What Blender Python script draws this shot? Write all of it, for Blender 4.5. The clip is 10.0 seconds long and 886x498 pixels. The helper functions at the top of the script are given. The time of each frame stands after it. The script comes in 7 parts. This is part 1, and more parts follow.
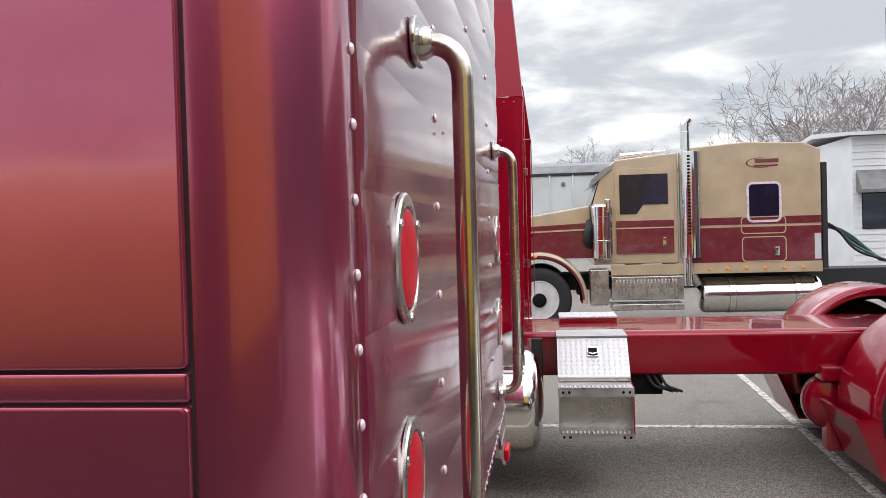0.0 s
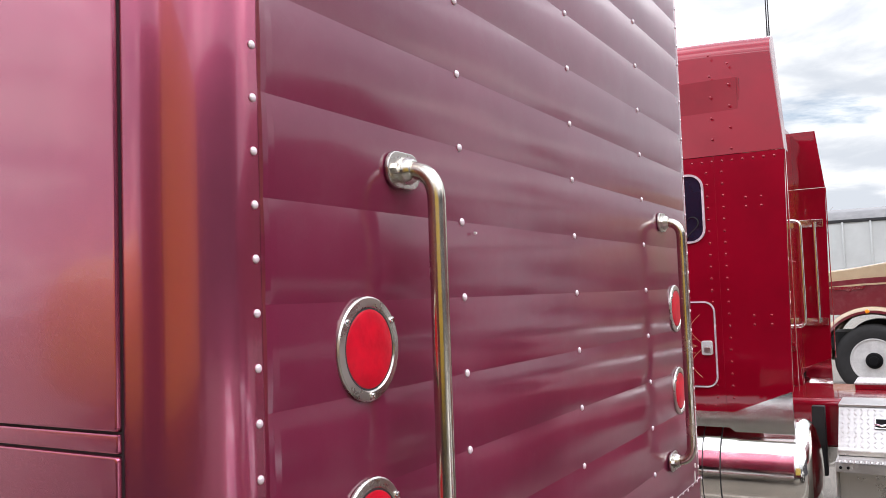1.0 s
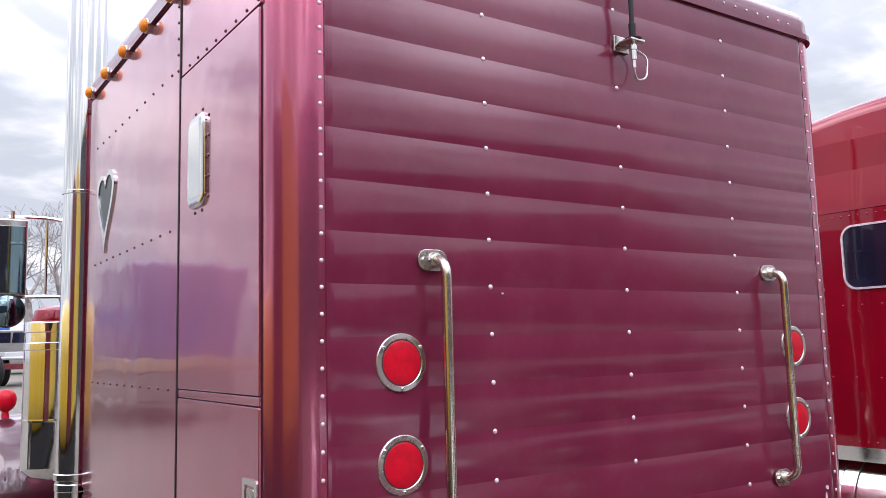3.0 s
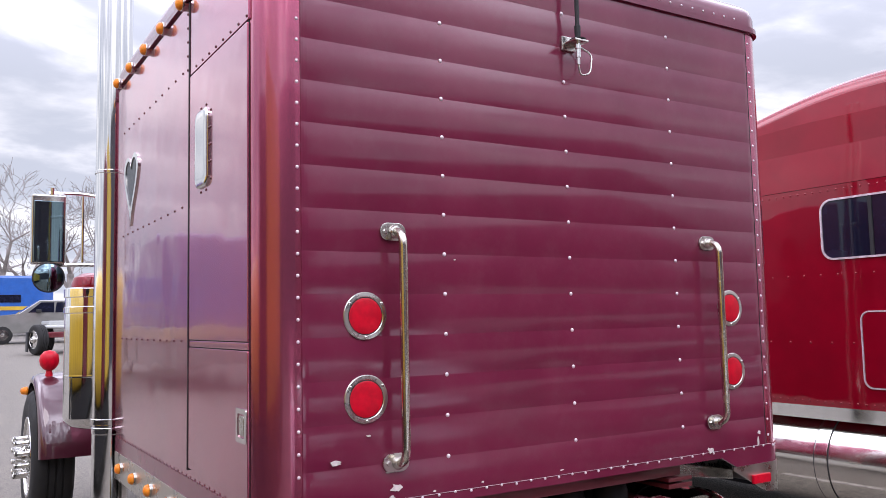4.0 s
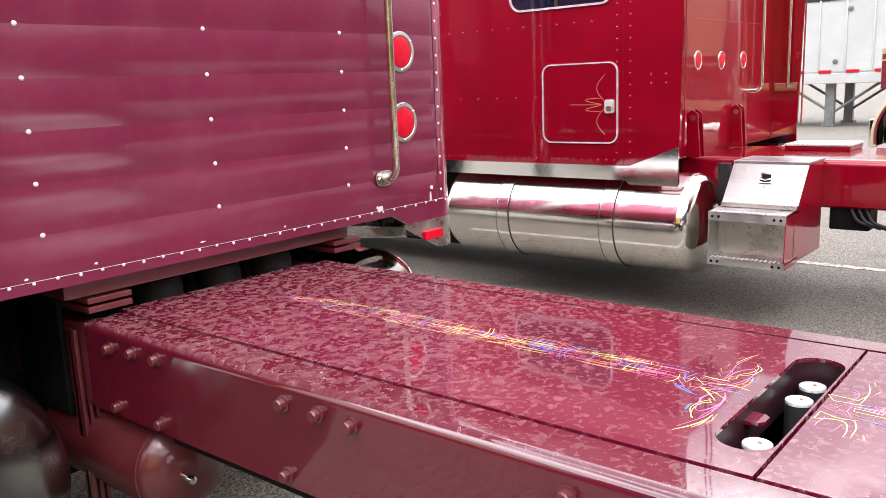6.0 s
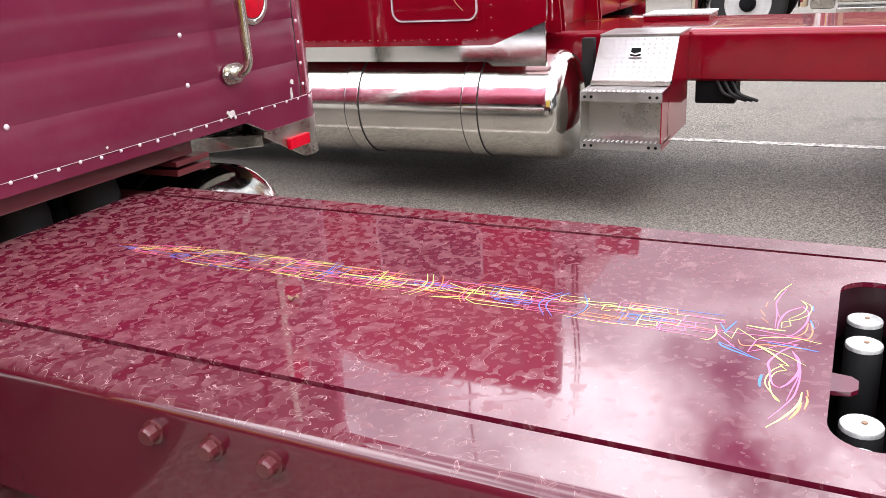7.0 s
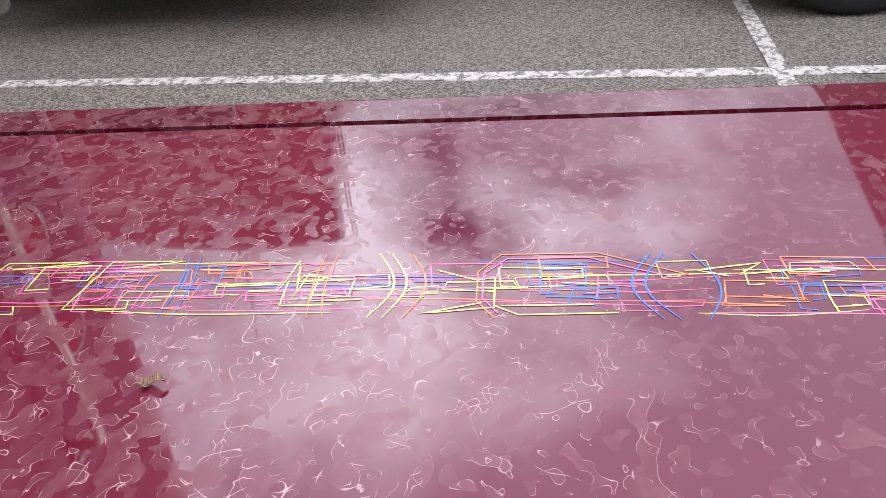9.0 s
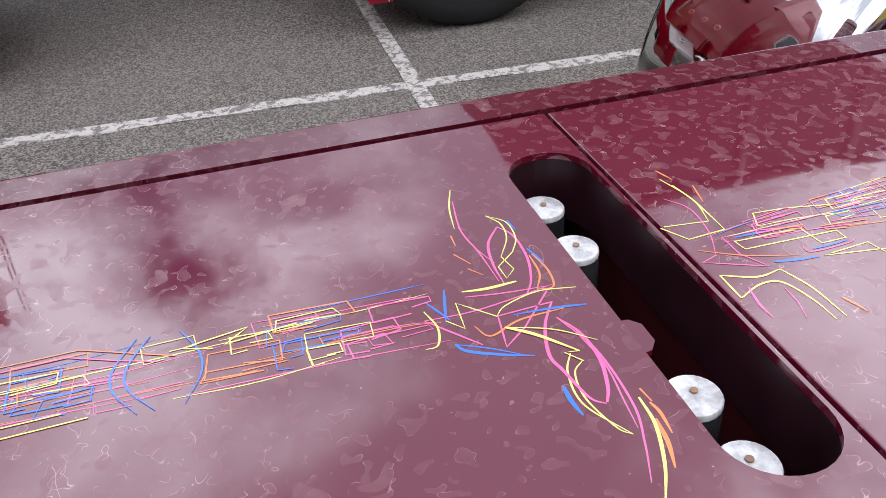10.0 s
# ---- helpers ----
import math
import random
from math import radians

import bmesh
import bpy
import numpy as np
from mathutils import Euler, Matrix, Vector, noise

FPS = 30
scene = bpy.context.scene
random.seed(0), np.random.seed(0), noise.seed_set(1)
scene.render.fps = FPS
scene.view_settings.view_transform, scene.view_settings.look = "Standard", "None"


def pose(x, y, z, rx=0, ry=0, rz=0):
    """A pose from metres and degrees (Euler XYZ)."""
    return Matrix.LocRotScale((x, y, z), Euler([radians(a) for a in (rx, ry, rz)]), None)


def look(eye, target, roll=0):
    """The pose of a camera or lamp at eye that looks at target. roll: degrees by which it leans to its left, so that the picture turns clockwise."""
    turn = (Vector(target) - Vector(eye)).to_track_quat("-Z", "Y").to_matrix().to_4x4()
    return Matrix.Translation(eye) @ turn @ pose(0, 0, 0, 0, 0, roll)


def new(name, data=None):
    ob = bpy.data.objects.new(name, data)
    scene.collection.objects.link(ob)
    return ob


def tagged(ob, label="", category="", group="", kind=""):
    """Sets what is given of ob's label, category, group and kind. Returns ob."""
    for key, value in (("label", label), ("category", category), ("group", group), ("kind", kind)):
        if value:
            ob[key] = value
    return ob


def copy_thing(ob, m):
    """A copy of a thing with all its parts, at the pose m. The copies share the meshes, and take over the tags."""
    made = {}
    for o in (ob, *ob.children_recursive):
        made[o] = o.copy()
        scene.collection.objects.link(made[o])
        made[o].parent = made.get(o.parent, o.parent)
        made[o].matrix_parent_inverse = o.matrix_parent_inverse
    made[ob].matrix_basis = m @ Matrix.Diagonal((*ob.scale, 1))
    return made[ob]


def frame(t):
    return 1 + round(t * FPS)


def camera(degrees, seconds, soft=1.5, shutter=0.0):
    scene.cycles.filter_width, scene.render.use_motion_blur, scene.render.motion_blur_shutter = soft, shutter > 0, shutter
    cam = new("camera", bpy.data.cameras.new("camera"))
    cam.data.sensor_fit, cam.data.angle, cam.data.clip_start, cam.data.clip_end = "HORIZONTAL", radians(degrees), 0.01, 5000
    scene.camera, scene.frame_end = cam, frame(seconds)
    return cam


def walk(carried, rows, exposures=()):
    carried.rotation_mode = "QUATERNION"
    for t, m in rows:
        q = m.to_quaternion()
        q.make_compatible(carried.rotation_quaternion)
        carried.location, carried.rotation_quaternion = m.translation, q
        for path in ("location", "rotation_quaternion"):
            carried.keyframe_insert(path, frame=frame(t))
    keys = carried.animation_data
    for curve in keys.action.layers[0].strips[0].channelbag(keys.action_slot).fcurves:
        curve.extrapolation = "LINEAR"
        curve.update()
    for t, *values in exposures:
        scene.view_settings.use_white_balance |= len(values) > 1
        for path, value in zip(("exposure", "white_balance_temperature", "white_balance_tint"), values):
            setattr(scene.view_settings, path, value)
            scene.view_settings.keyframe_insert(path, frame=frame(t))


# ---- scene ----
cam = camera(56.5, 10.0, soft=0.85)
PATH = [
    (0, (-0.611, -0.152, 1.573), (1.373, 0.101, 1.539), -1.6),
    (0.5, (-0.65, -0.349, 1.588), (1.218, 0.363, 1.648), -1.2),
    (1, (-0.65, -0.634, 1.615), (1.078, 0.366, 1.729), -2.0),
    (1.5, (-0.66, -0.909, 1.61), (0.901, 0.332, 1.767), -2.0),
    (2, (-0.748, -1.165, 1.583), (0.627, 0.274, 1.78), -2.3),
    (2.5, (-0.771, -1.433, 1.587), (0.448, 0.133, 1.832), -2.0),
    (3.8, (-0.789, -2.021, 1.553), (0.256, -0.327, 1.745), -1.2),
    (4, (-0.812, -2.117, 1.536), (0.238, -0.423, 1.706), -1.2),
    (4.5, (-0.796, -2.257, 1.54), (0.324, -0.601, 1.607), -1.4),
    (5, (-0.654, -2.246, 1.512), (0.589, -0.682, 1.426), -1.6),
    (5.5, (-0.508, -2.158, 1.47), (0.876, -0.735, 1.228), -1.8),
    (5.6, (-0.47, -2.125, 1.465), (0.931, -0.726, 1.187), -2.1),
    (5.8, (-0.432, -2.036, 1.44), (1.036, -0.717, 1.115), -2.2),
    (6, (-0.371, -1.932, 1.441), (1.142, -0.684, 1.05), -2.3),
    (6.2, (-0.318, -1.825, 1.434), (1.237, -0.65, 0.985), -2.6),
    (7.3, (0.062, -1.383, 1.378), (1.754, -0.629, 0.623), -4.0),
    (7.5, (0.13, -1.321, 1.364), (1.827, -0.641, 0.553), -4.2),
    (8, (0.297, -1.158, 1.343), (1.982, -0.642, 0.397), -4.7),
    (8.5, (0.414, -1.021, 1.328), (2.071, -0.668, 0.265), -5.0),
    (9, (0.481, -0.99, 1.319), (2.116, -0.795, 0.183), -4.8),
    (9.5, (0.512, -1.069, 1.322), (2.143, -1.155, 0.168), -4.0),
    (10, (0.503, -1.205, 1.331), (2.091, -1.652, 0.2), -2.9),
]
EXPOSURES = [(0.0, 0.0, 6500, 10), (0.6, 0.1, 6500, 10), (1.5, 0.38, 6450, 12), (2.5, 0.2, 6300, 13), (4.0, 0.05, 6150, 18), (4.5, 0.05, 6100, 18), (5.0, 0.45, 6500, 11), (5.5, 0.7, 6600, 12),
             (6.0, 0.8, 6700, 11), (7.5, 0.35, 6500, 10), (8.5, 0.08, 6300, 12), (9.0, 0.12, 6250, 12), (10.0, -0.28, 6250, 12)]
walk(cam, [(t, look(e, g, r)) for t, e, g, r in PATH], EXPOSURES)

# ---- world, sun ----
SUN_ELEVATION, SUN_ROTATION = radians(53), radians(217)
world = bpy.data.worlds.new("cloudy_sky")
scene.world = world
world.use_nodes = True
wn, wl = world.node_tree.nodes, world.node_tree.links
wn.clear()


def wnode(kind, **props):
    n = wn.new(kind)
    for k, v in props.items():
        if k == "operation":
            n.operation = v
        elif k == "blend":
            n.data_type, n.blend_type = "RGBA", v
    return n


sky = wnode("ShaderNodeTexSky")
sky.sky_type, sky.sun_disc = "NISHITA", False
sky.sun_elevation, sky.sun_rotation = SUN_ELEVATION, SUN_ROTATION
sky.air_density, sky.dust_density, sky.ozone_density = 1.0, 1.5, 1.5
sky_gain = wnode("ShaderNodeVectorMath", operation="SCALE")
sky_gain.inputs["Scale"].default_value = 0.11
wl.new(sky.outputs["Color"], sky_gain.inputs[0])
coord = wnode("ShaderNodeTexCoord")
sep = wnode("ShaderNodeSeparateXYZ")
wl.new(coord.outputs["Generated"], sep.inputs[0])
zmax = wnode("ShaderNodeMath", operation="MAXIMUM")
zmax.inputs[1].default_value = 0.0
wl.new(sep.outputs["Z"], zmax.inputs[0])
zoff = wnode("ShaderNodeMath", operation="ADD")
zoff.inputs[1].default_value = 0.16
wl.new(zmax.outputs[0], zoff.inputs[0])
inv = wnode("ShaderNodeMath", operation="DIVIDE")
inv.inputs[0].default_value = 1.0
wl.new(zoff.outputs[0], inv.inputs[1])
flat = wnode("ShaderNodeVectorMath", operation="SCALE")
wl.new(coord.outputs["Generated"], flat.inputs[0])
wl.new(inv.outputs[0], flat.inputs["Scale"])
plane = wnode("ShaderNodeVectorMath", operation="ADD")
plane.inputs[1].default_value = (3.03, -0.38, 0.0)
wl.new(flat.outputs[0], plane.inputs[0])


def cloud_noise(scale, detail, rough, lo, hi):
    n = wnode("ShaderNodeTexNoise")
    n.inputs["Scale"].default_value, n.inputs["Detail"].default_value = scale, detail
    n.inputs["Roughness"].default_value, n.inputs["Distortion"].default_value = rough, 0.25
    wl.new(plane.outputs[0], n.inputs["Vector"])
    m = wnode("ShaderNodeMapRange")
    m.interpolation_type = "SMOOTHSTEP"
    m.inputs["From Min"].default_value, m.inputs["From Max"].default_value = lo, hi
    wl.new(n.outputs["Fac"], m.inputs["Value"])
    return m.outputs["Result"]


cover = cloud_noise(1.25, 9, 0.58, 0.26, 0.42)
shade = cloud_noise(2.0, 7, 0.52, 0.42, 0.70)


def cloud_tone(dark, light):
    n = wnode("ShaderNodeMix", blend="MIX")
    n.inputs[6].default_value, n.inputs[7].default_value = (*dark, 1), (*light, 1)
    wl.new(shade, n.inputs[0])
    return n.outputs[2]


# a clouded sky is brighter and more broken overhead than at the horizon
low = cloud_tone((0.62, 0.66, 0.72), (1.2, 1.2, 1.19))
high = cloud_tone((1.3, 1.33, 1.55), (5.2, 5.2, 5.6))
rise = wnode("ShaderNodeMapRange")
rise.interpolation_type = "SMOOTHSTEP"
rise.inputs["From Min"].default_value, rise.inputs["From Max"].default_value = 0.23, 0.58
wl.new(zmax.outputs[0], rise.inputs["Value"])
tone = wnode("ShaderNodeMix", blend="MIX")
wl.new(rise.outputs["Result"], tone.inputs[0])
wl.new(low, tone.inputs[6])
wl.new(high, tone.inputs[7])
allsky = wnode("ShaderNodeMix", blend="MIX")
wl.new(cover, allsky.inputs[0])
wl.new(sky_gain.outputs[0], allsky.inputs[6])
wl.new(tone.outputs[2], allsky.inputs[7])
bg = wnode("ShaderNodeBackground")
wl.new(allsky.outputs[2], bg.inputs["Color"])
wout = wnode("ShaderNodeOutputWorld")
wl.new(bg.outputs[0], wout.inputs[0])

sun = new("sun", bpy.data.lights.new("sun", "SUN"))
sun.data.energy, sun.data.angle, sun.data.color = 0.8, radians(30), (1.0, 0.96, 0.9)
sun.matrix_world = look((0, 0, 30), (0.45, 0.60, 30 - 1.0))


# ---- materials ----
def material(name):
    m = bpy.data.materials.new(name)
    m.use_nodes = True
    nt = m.node_tree
    return m, nt.nodes, nt.links, nt.nodes["Principled BSDF"]


def mapped(nodes, links, value, lo, hi, a=0.0, b=1.0, smooth=True):
    r = nodes.new("ShaderNodeMapRange")
    r.interpolation_type = "SMOOTHSTEP" if smooth else "LINEAR"
    for key, v in (("From Min", lo), ("From Max", hi), ("To Min", a), ("To Max", b)):
        r.inputs[key].default_value = v
    links.new(value, r.inputs["Value"])
    return r.outputs["Result"]


def noise_at(nodes, links, vec, scale, detail=3, rough=0.5, distort=0.0):
    n = nodes.new("ShaderNodeTexNoise")
    n.inputs["Scale"].default_value, n.inputs["Detail"].default_value = scale, detail
    n.inputs["Roughness"].default_value, n.inputs["Distortion"].default_value = rough, distort
    links.new(vec, n.inputs["Vector"])
    return n.outputs["Fac"]


def blend(nodes, links, fac, a, b, kind="MIX"):
    x = nodes.new("ShaderNodeMix")
    x.data_type, x.blend_type = "RGBA", kind
    for sock, v in ((x.inputs[0], fac), (x.inputs[6], a), (x.inputs[7], b)):
        if isinstance(v, (int, float)):
            sock.default_value = v
        elif isinstance(v, tuple):
            sock.default_value = (*v, 1)
        else:
            links.new(v, sock)
    return x.outputs[2]


def arith(nodes, links, op, a, b):
    x = nodes.new("ShaderNodeMath")
    x.operation = op
    for sock, v in ((x.inputs[0], a), (x.inputs[1], b)):
        if isinstance(v, (int, float)):
            sock.default_value = v
        else:
            links.new(v, sock)
    return x.outputs[0]


def bumped(nodes, links, bsdf, height, strength, distance=0.002, coat=False):
    b = nodes.new("ShaderNodeBump")
    b.inputs["Strength"].default_value, b.inputs["Distance"].default_value = strength, distance
    links.new(height, b.inputs["Height"])
    links.new(b.outputs[0], bsdf.inputs["Coat Normal" if coat else "Normal"])


def plain(name, color, rough=0.5, metal=0.0, coat=0.0, var=0.12, scale=4.0, grain=0.05, bump=0.0, bump_scale=150.0, spec=0.5):
    """A surface with broad staining, fine grain, uneven gloss and a little relief."""
    m, nodes, links, bsdf = material(name)
    c = nodes.new("ShaderNodeTexCoord").outputs["Object"]
    broad = noise_at(nodes, links, c, scale, 5, 0.6)
    fine = noise_at(nodes, links, c, 220.0, 2, 0.6)
    dark = tuple(v * (1 - var) for v in color)
    light = tuple(min(1.0, v * (1 + var)) for v in color)
    col = blend(nodes, links, mapped(nodes, links, broad, 0.3, 0.7), dark, light)
    col = blend(nodes, links, grain, col, blend(nodes, links, fine, (0, 0, 0), (1, 1, 1)), "OVERLAY")
    links.new(col, bsdf.inputs["Base Color"])
    links.new(mapped(nodes, links, broad, 0.25, 0.75, max(0.02, rough * 0.82), min(1, rough * 1.2)), bsdf.inputs["Roughness"])
    bsdf.inputs["Metallic"].default_value = metal
    bsdf.inputs["Specular IOR Level"].default_value = spec
    bsdf.inputs["Coat Weight"].default_value = coat
    bsdf.inputs["Coat Roughness"].default_value = 0.03
    if bump:
        bumped(nodes, links, bsdf, noise_at(nodes, links, c, bump_scale, 4, 0.6), bump)
    return m


def car_paint(name, color, rough=0.38, metal=0.25, coat=1.0, coat_rough=0.03, dust=0.06, wave=0.02, spec=0.5, coat_ior=1.5, ripple=0.0):
    """Sprayed truck paint: a coloured base with fine flake, clear coat, dust film and slight orange peel."""
    m, nodes, links, bsdf = material(name)
    c = nodes.new("ShaderNodeTexCoord").outputs["Object"]
    broad = noise_at(nodes, links, c, 2.3, 6, 0.62)
    flake = noise_at(nodes, links, c, 900.0, 1, 0.5)
    col = blend(nodes, links, mapped(nodes, links, broad, 0.3, 0.7), tuple(v * 0.9 for v in color), tuple(v * 1.1 for v in color))
    col = blend(nodes, links, 0.12, col, blend(nodes, links, flake, (0, 0, 0), (1, 1, 1)), "OVERLAY")
    film = arith(nodes, links, "MULTIPLY", mapped(nodes, links, noise_at(nodes, links, c, 9.0, 6, 0.7), 0.42, 0.75), dust)
    col = blend(nodes, links, film, col, (0.42, 0.38, 0.36))
    links.new(col, bsdf.inputs["Base Color"])
    bsdf.inputs["Roughness"].default_value, bsdf.inputs["Metallic"].default_value = rough, metal
    bsdf.inputs["Coat Weight"].default_value = coat
    bsdf.inputs["Coat IOR"].default_value = coat_ior
    bsdf.inputs["Specular IOR Level"].default_value = spec
    links.new(mapped(nodes, links, broad, 0.3, 0.75, coat_rough, coat_rough * 2.2), bsdf.inputs["Coat Roughness"])
    peel = arith(nodes, links, "MULTIPLY", noise_at(nodes, links, c, 160.0, 2, 0.5), wave * 0.001)
    sheet = arith(nodes, links, "MULTIPLY", noise_at(nodes, links, c, 4.5, 1.5, 0.4), ripple)
    relief = arith(nodes, links, "ADD", peel, sheet)
    bumped(nodes, links, bsdf, relief, 1.0, 1.0, coat=True)
    if ripple:
        bumped(nodes, links, bsdf, sheet, 1.0, 1.0)
    return m


def spotted_paint(name, color):
    """Horizontal painted plate with dried rain spots: thin pale rims and a chalky film inside."""
    m, nodes, links, bsdf = material(name)
    c = nodes.new("ShaderNodeTexCoord").outputs["Object"]
    xyz = nodes.new("ShaderNodeSeparateXYZ")
    links.new(c, xyz.inputs[0])

    def op(kind, a, b):
        return arith(nodes, links, kind, a, b)
    broad = noise_at(nodes, links, c, 2.0, 5, 0.6)
    col = blend(nodes, links, mapped(nodes, links, broad, 0.3, 0.7), tuple(v * 0.92 for v in color), tuple(v * 1.1 for v in color))
    # spots crowd near the cab and on the rear plate, and thin out between
    along = op("ADD", xyz.outputs["Y"], op("MULTIPLY", op("SUBTRACT", broad, 0.5), 0.5))
    dense = mapped(nodes, links, along, -1.60, -0.60)
    rear = mapped(nodes, links, op("MULTIPLY", along, -1.0), 1.42, 1.62, 0.0, 0.45)
    dense = op("MAXIMUM", dense, rear)
    top = mapped(nodes, links, xyz.outputs["Z"], 0.876, 0.886)
    film, rims = None, None
    for scale, edge, gain, width in ((36.0, 0.725, 0.19, 0.0060), (74.0, 0.625, 0.070, 0.012), (13.0, 0.69, 0.10, 0.0024)):
        n = noise_at(nodes, links, c, scale, 0.7, 0.4, 0.4)
        over = op("SUBTRACT", n, op("SUBTRACT", edge, op("MULTIPLY", dense, gain)))
        inside = mapped(nodes, links, over, -0.002, 0.012)
        rim = mapped(nodes, links, op("ABSOLUTE", over, 0.0), 0.0, width, 1.0, 0.0)
        if scale > 20:
            film = inside if film is None else op("MAXIMUM", film, op("MULTIPLY", inside, 0.75))
        rims = rim if rims is None else op("MAXIMUM", rims, rim)
    patchy = mapped(nodes, links, noise_at(nodes, links, c, 45.0, 2, 0.6), 0.35, 0.7, 0.35, 1.0)
    film = op("MULTIPLY", op("MULTIPLY", op("MULTIPLY", film, patchy), top), mapped(nodes, links, dense, 0.0, 1.0, 0.7, 1.0))
    broken = mapped(nodes, links, noise_at(nodes, links, c, 62.0, 1.5, 0.5), 0.46, 0.60, 0.03, 1.0)
    rims = op("MULTIPLY", op("MULTIPLY", op("MULTIPLY", rims, broken), top), mapped(nodes, links, dense, 0.0, 1.0, 0.3, 1.0))
    specks = op("MULTIPLY", mapped(nodes, links, noise_at(nodes, links, c, 150.0, 2, 0.6), 0.73, 0.78, 0.0, 0.4), top)
    chalk = op("MAXIMUM", op("MAXIMUM", op("MULTIPLY", film, mapped(nodes, links, dense, 0.0, 1.0, 0.11, 0.07)), op("MULTIPLY", rims, 0.72)), specks)
    links.new(blend(nodes, links, chalk, col, (0.72, 0.48, 0.48)), bsdf.inputs["Base Color"])
    bsdf.inputs["Roughness"].default_value, bsdf.inputs["Metallic"].default_value = 0.45, 0.0
    bsdf.inputs["Specular IOR Level"].default_value = 0.04
    bsdf.inputs["Coat IOR"].default_value = 1.74
    links.new(mapped(nodes, links, film, 0.0, 1.0, 1.0, 0.75, False), bsdf.inputs["Coat Weight"])
    links.new(op("MAXIMUM", film, op("MULTIPLY", rims, 0.6)), bsdf.inputs["Sheen Weight"])
    bsdf.inputs["Sheen Roughness"].default_value = 0.30
    bsdf.inputs["Sheen Tint"].default_value = (1.0, 0.74, 0.74, 1)
    links.new(mapped(nodes, links, film, 0.0, 1.0, 0.034, 0.22, False), bsdf.inputs["Coat Roughness"])
    bumped(nodes, links, bsdf, noise_at(nodes, links, c, 3.2, 2, 0.5), 1.0, 0.0016, coat=True)
    return m


def mirror_metal(name, color, rough, scratch=0.15, brushed=None):
    """Polished or brushed metal with smears and fine scratches."""
    m, nodes, links, bsdf = material(name)
    c = nodes.new("ShaderNodeTexCoord").outputs["Object"]
    smear = noise_at(nodes, links, c, 6.0, 6, 0.65)
    v = c
    if brushed:
        mp = nodes.new("ShaderNodeMapping")
        mp.inputs["Scale"].default_value = brushed
        links.new(c, mp.inputs["Vector"])
        v = mp.outputs[0]
    hair = noise_at(nodes, links, v, 60.0, 3, 0.7)
    links.new(blend(nodes, links, mapped(nodes, links, smear, 0.3, 0.75), tuple(q * 0.92 for q in color), color), bsdf.inputs["Base Color"])
    r = arith(nodes, links, "ADD", mapped(nodes, links, smear, 0.35, 0.8, rough * 0.7, rough * 1.8), arith(nodes, links, "MULTIPLY", hair, rough * 0.5))
    links.new(r, bsdf.inputs["Roughness"])
    bsdf.inputs["Metallic"].default_value = 1.0
    bumped(nodes, links, bsdf, hair, scratch * 0.2, 0.0006)
    return m


def asphalt_material():
    m, nodes, links, bsdf = material("weathered_asphalt")
    c = nodes.new("ShaderNodeTexCoord").outputs["Object"]
    vo = nodes.new("ShaderNodeTexVoronoi")
    vo.inputs["Scale"].default_value = 150.0
    links.new(c, vo.inputs["Vector"])
    stone = nodes.new("ShaderNodeSeparateColor")
    links.new(vo.outputs["Color"], stone.inputs[0])
    col = blend(nodes, links, mapped(nodes, links, stone.outputs[0], 0.15, 0.95), (0.078, 0.070, 0.059), (0.34, 0.306, 0.255))
    patch = noise_at(nodes, links, c, 0.7, 7, 0.65)
    col = blend(nodes, links, mapped(nodes, links, patch, 0.35, 0.68, 0.0, 0.35), col, (0.168, 0.156, 0.138))
    fine = noise_at(nodes, links, c, 320.0, 2, 0.7)
    col = blend(nodes, links, 0.45, col, blend(nodes, links, fine, (0.1, 0.1, 0.1), (0.9, 0.9, 0.9)), "OVERLAY")
    hole = mapped(nodes, links, noise_at(nodes, links, c, 75.0, 3, 0.65), 0.57, 0.66, 0.0, 0.75)
    col = blend(nodes, links, hole, col, (0.035, 0.031, 0.027))
    oil = mapped(nodes, links, noise_at(nodes, links, c, 1.6, 4, 0.55), 0.58, 0.76, 0.0, 0.5)
    col = blend(nodes, links, oil, col, (0.06, 0.056, 0.05))
    links.new(col, bsdf.inputs["Base Color"])
    bsdf.inputs["Roughness"].default_value = 0.85
    pits = arith(nodes, links, "ADD", arith(nodes, links, "MULTIPLY", vo.outputs["Distance"], -0.8), arith(nodes, links, "MULTIPLY", fine, 0.5))
    bumped(nodes, links, bsdf, pits, 0.7, 0.006)
    return m


def worn_line_material():
    m, nodes, links, bsdf = material("worn_white_road_paint")
    c = nodes.new("ShaderNodeTexCoord").outputs["Object"]
    wear = mapped(nodes, links, noise_at(nodes, links, c, 22.0, 7, 0.78, 0.4), 0.485, 0.55)
    grit = noise_at(nodes, links, c, 180.0, 2, 0.6)
    pits = mapped(nodes, links, grit, 0.62, 0.70, 0.0, 0.7)
    base = blend(nodes, links, grit, (0.48, 0.45, 0.40), (0.70, 0.67, 0.60))
    col = blend(nodes, links, arith(nodes, links, "MAXIMUM", wear, pits), base, (0.19, 0.18, 0.165))
    links.new(col, bsdf.inputs["Base Color"])
    bsdf.inputs["Roughness"].default_value = 0.8
    bumped(nodes, links, bsdf, grit, 0.5, 0.004)
    return m


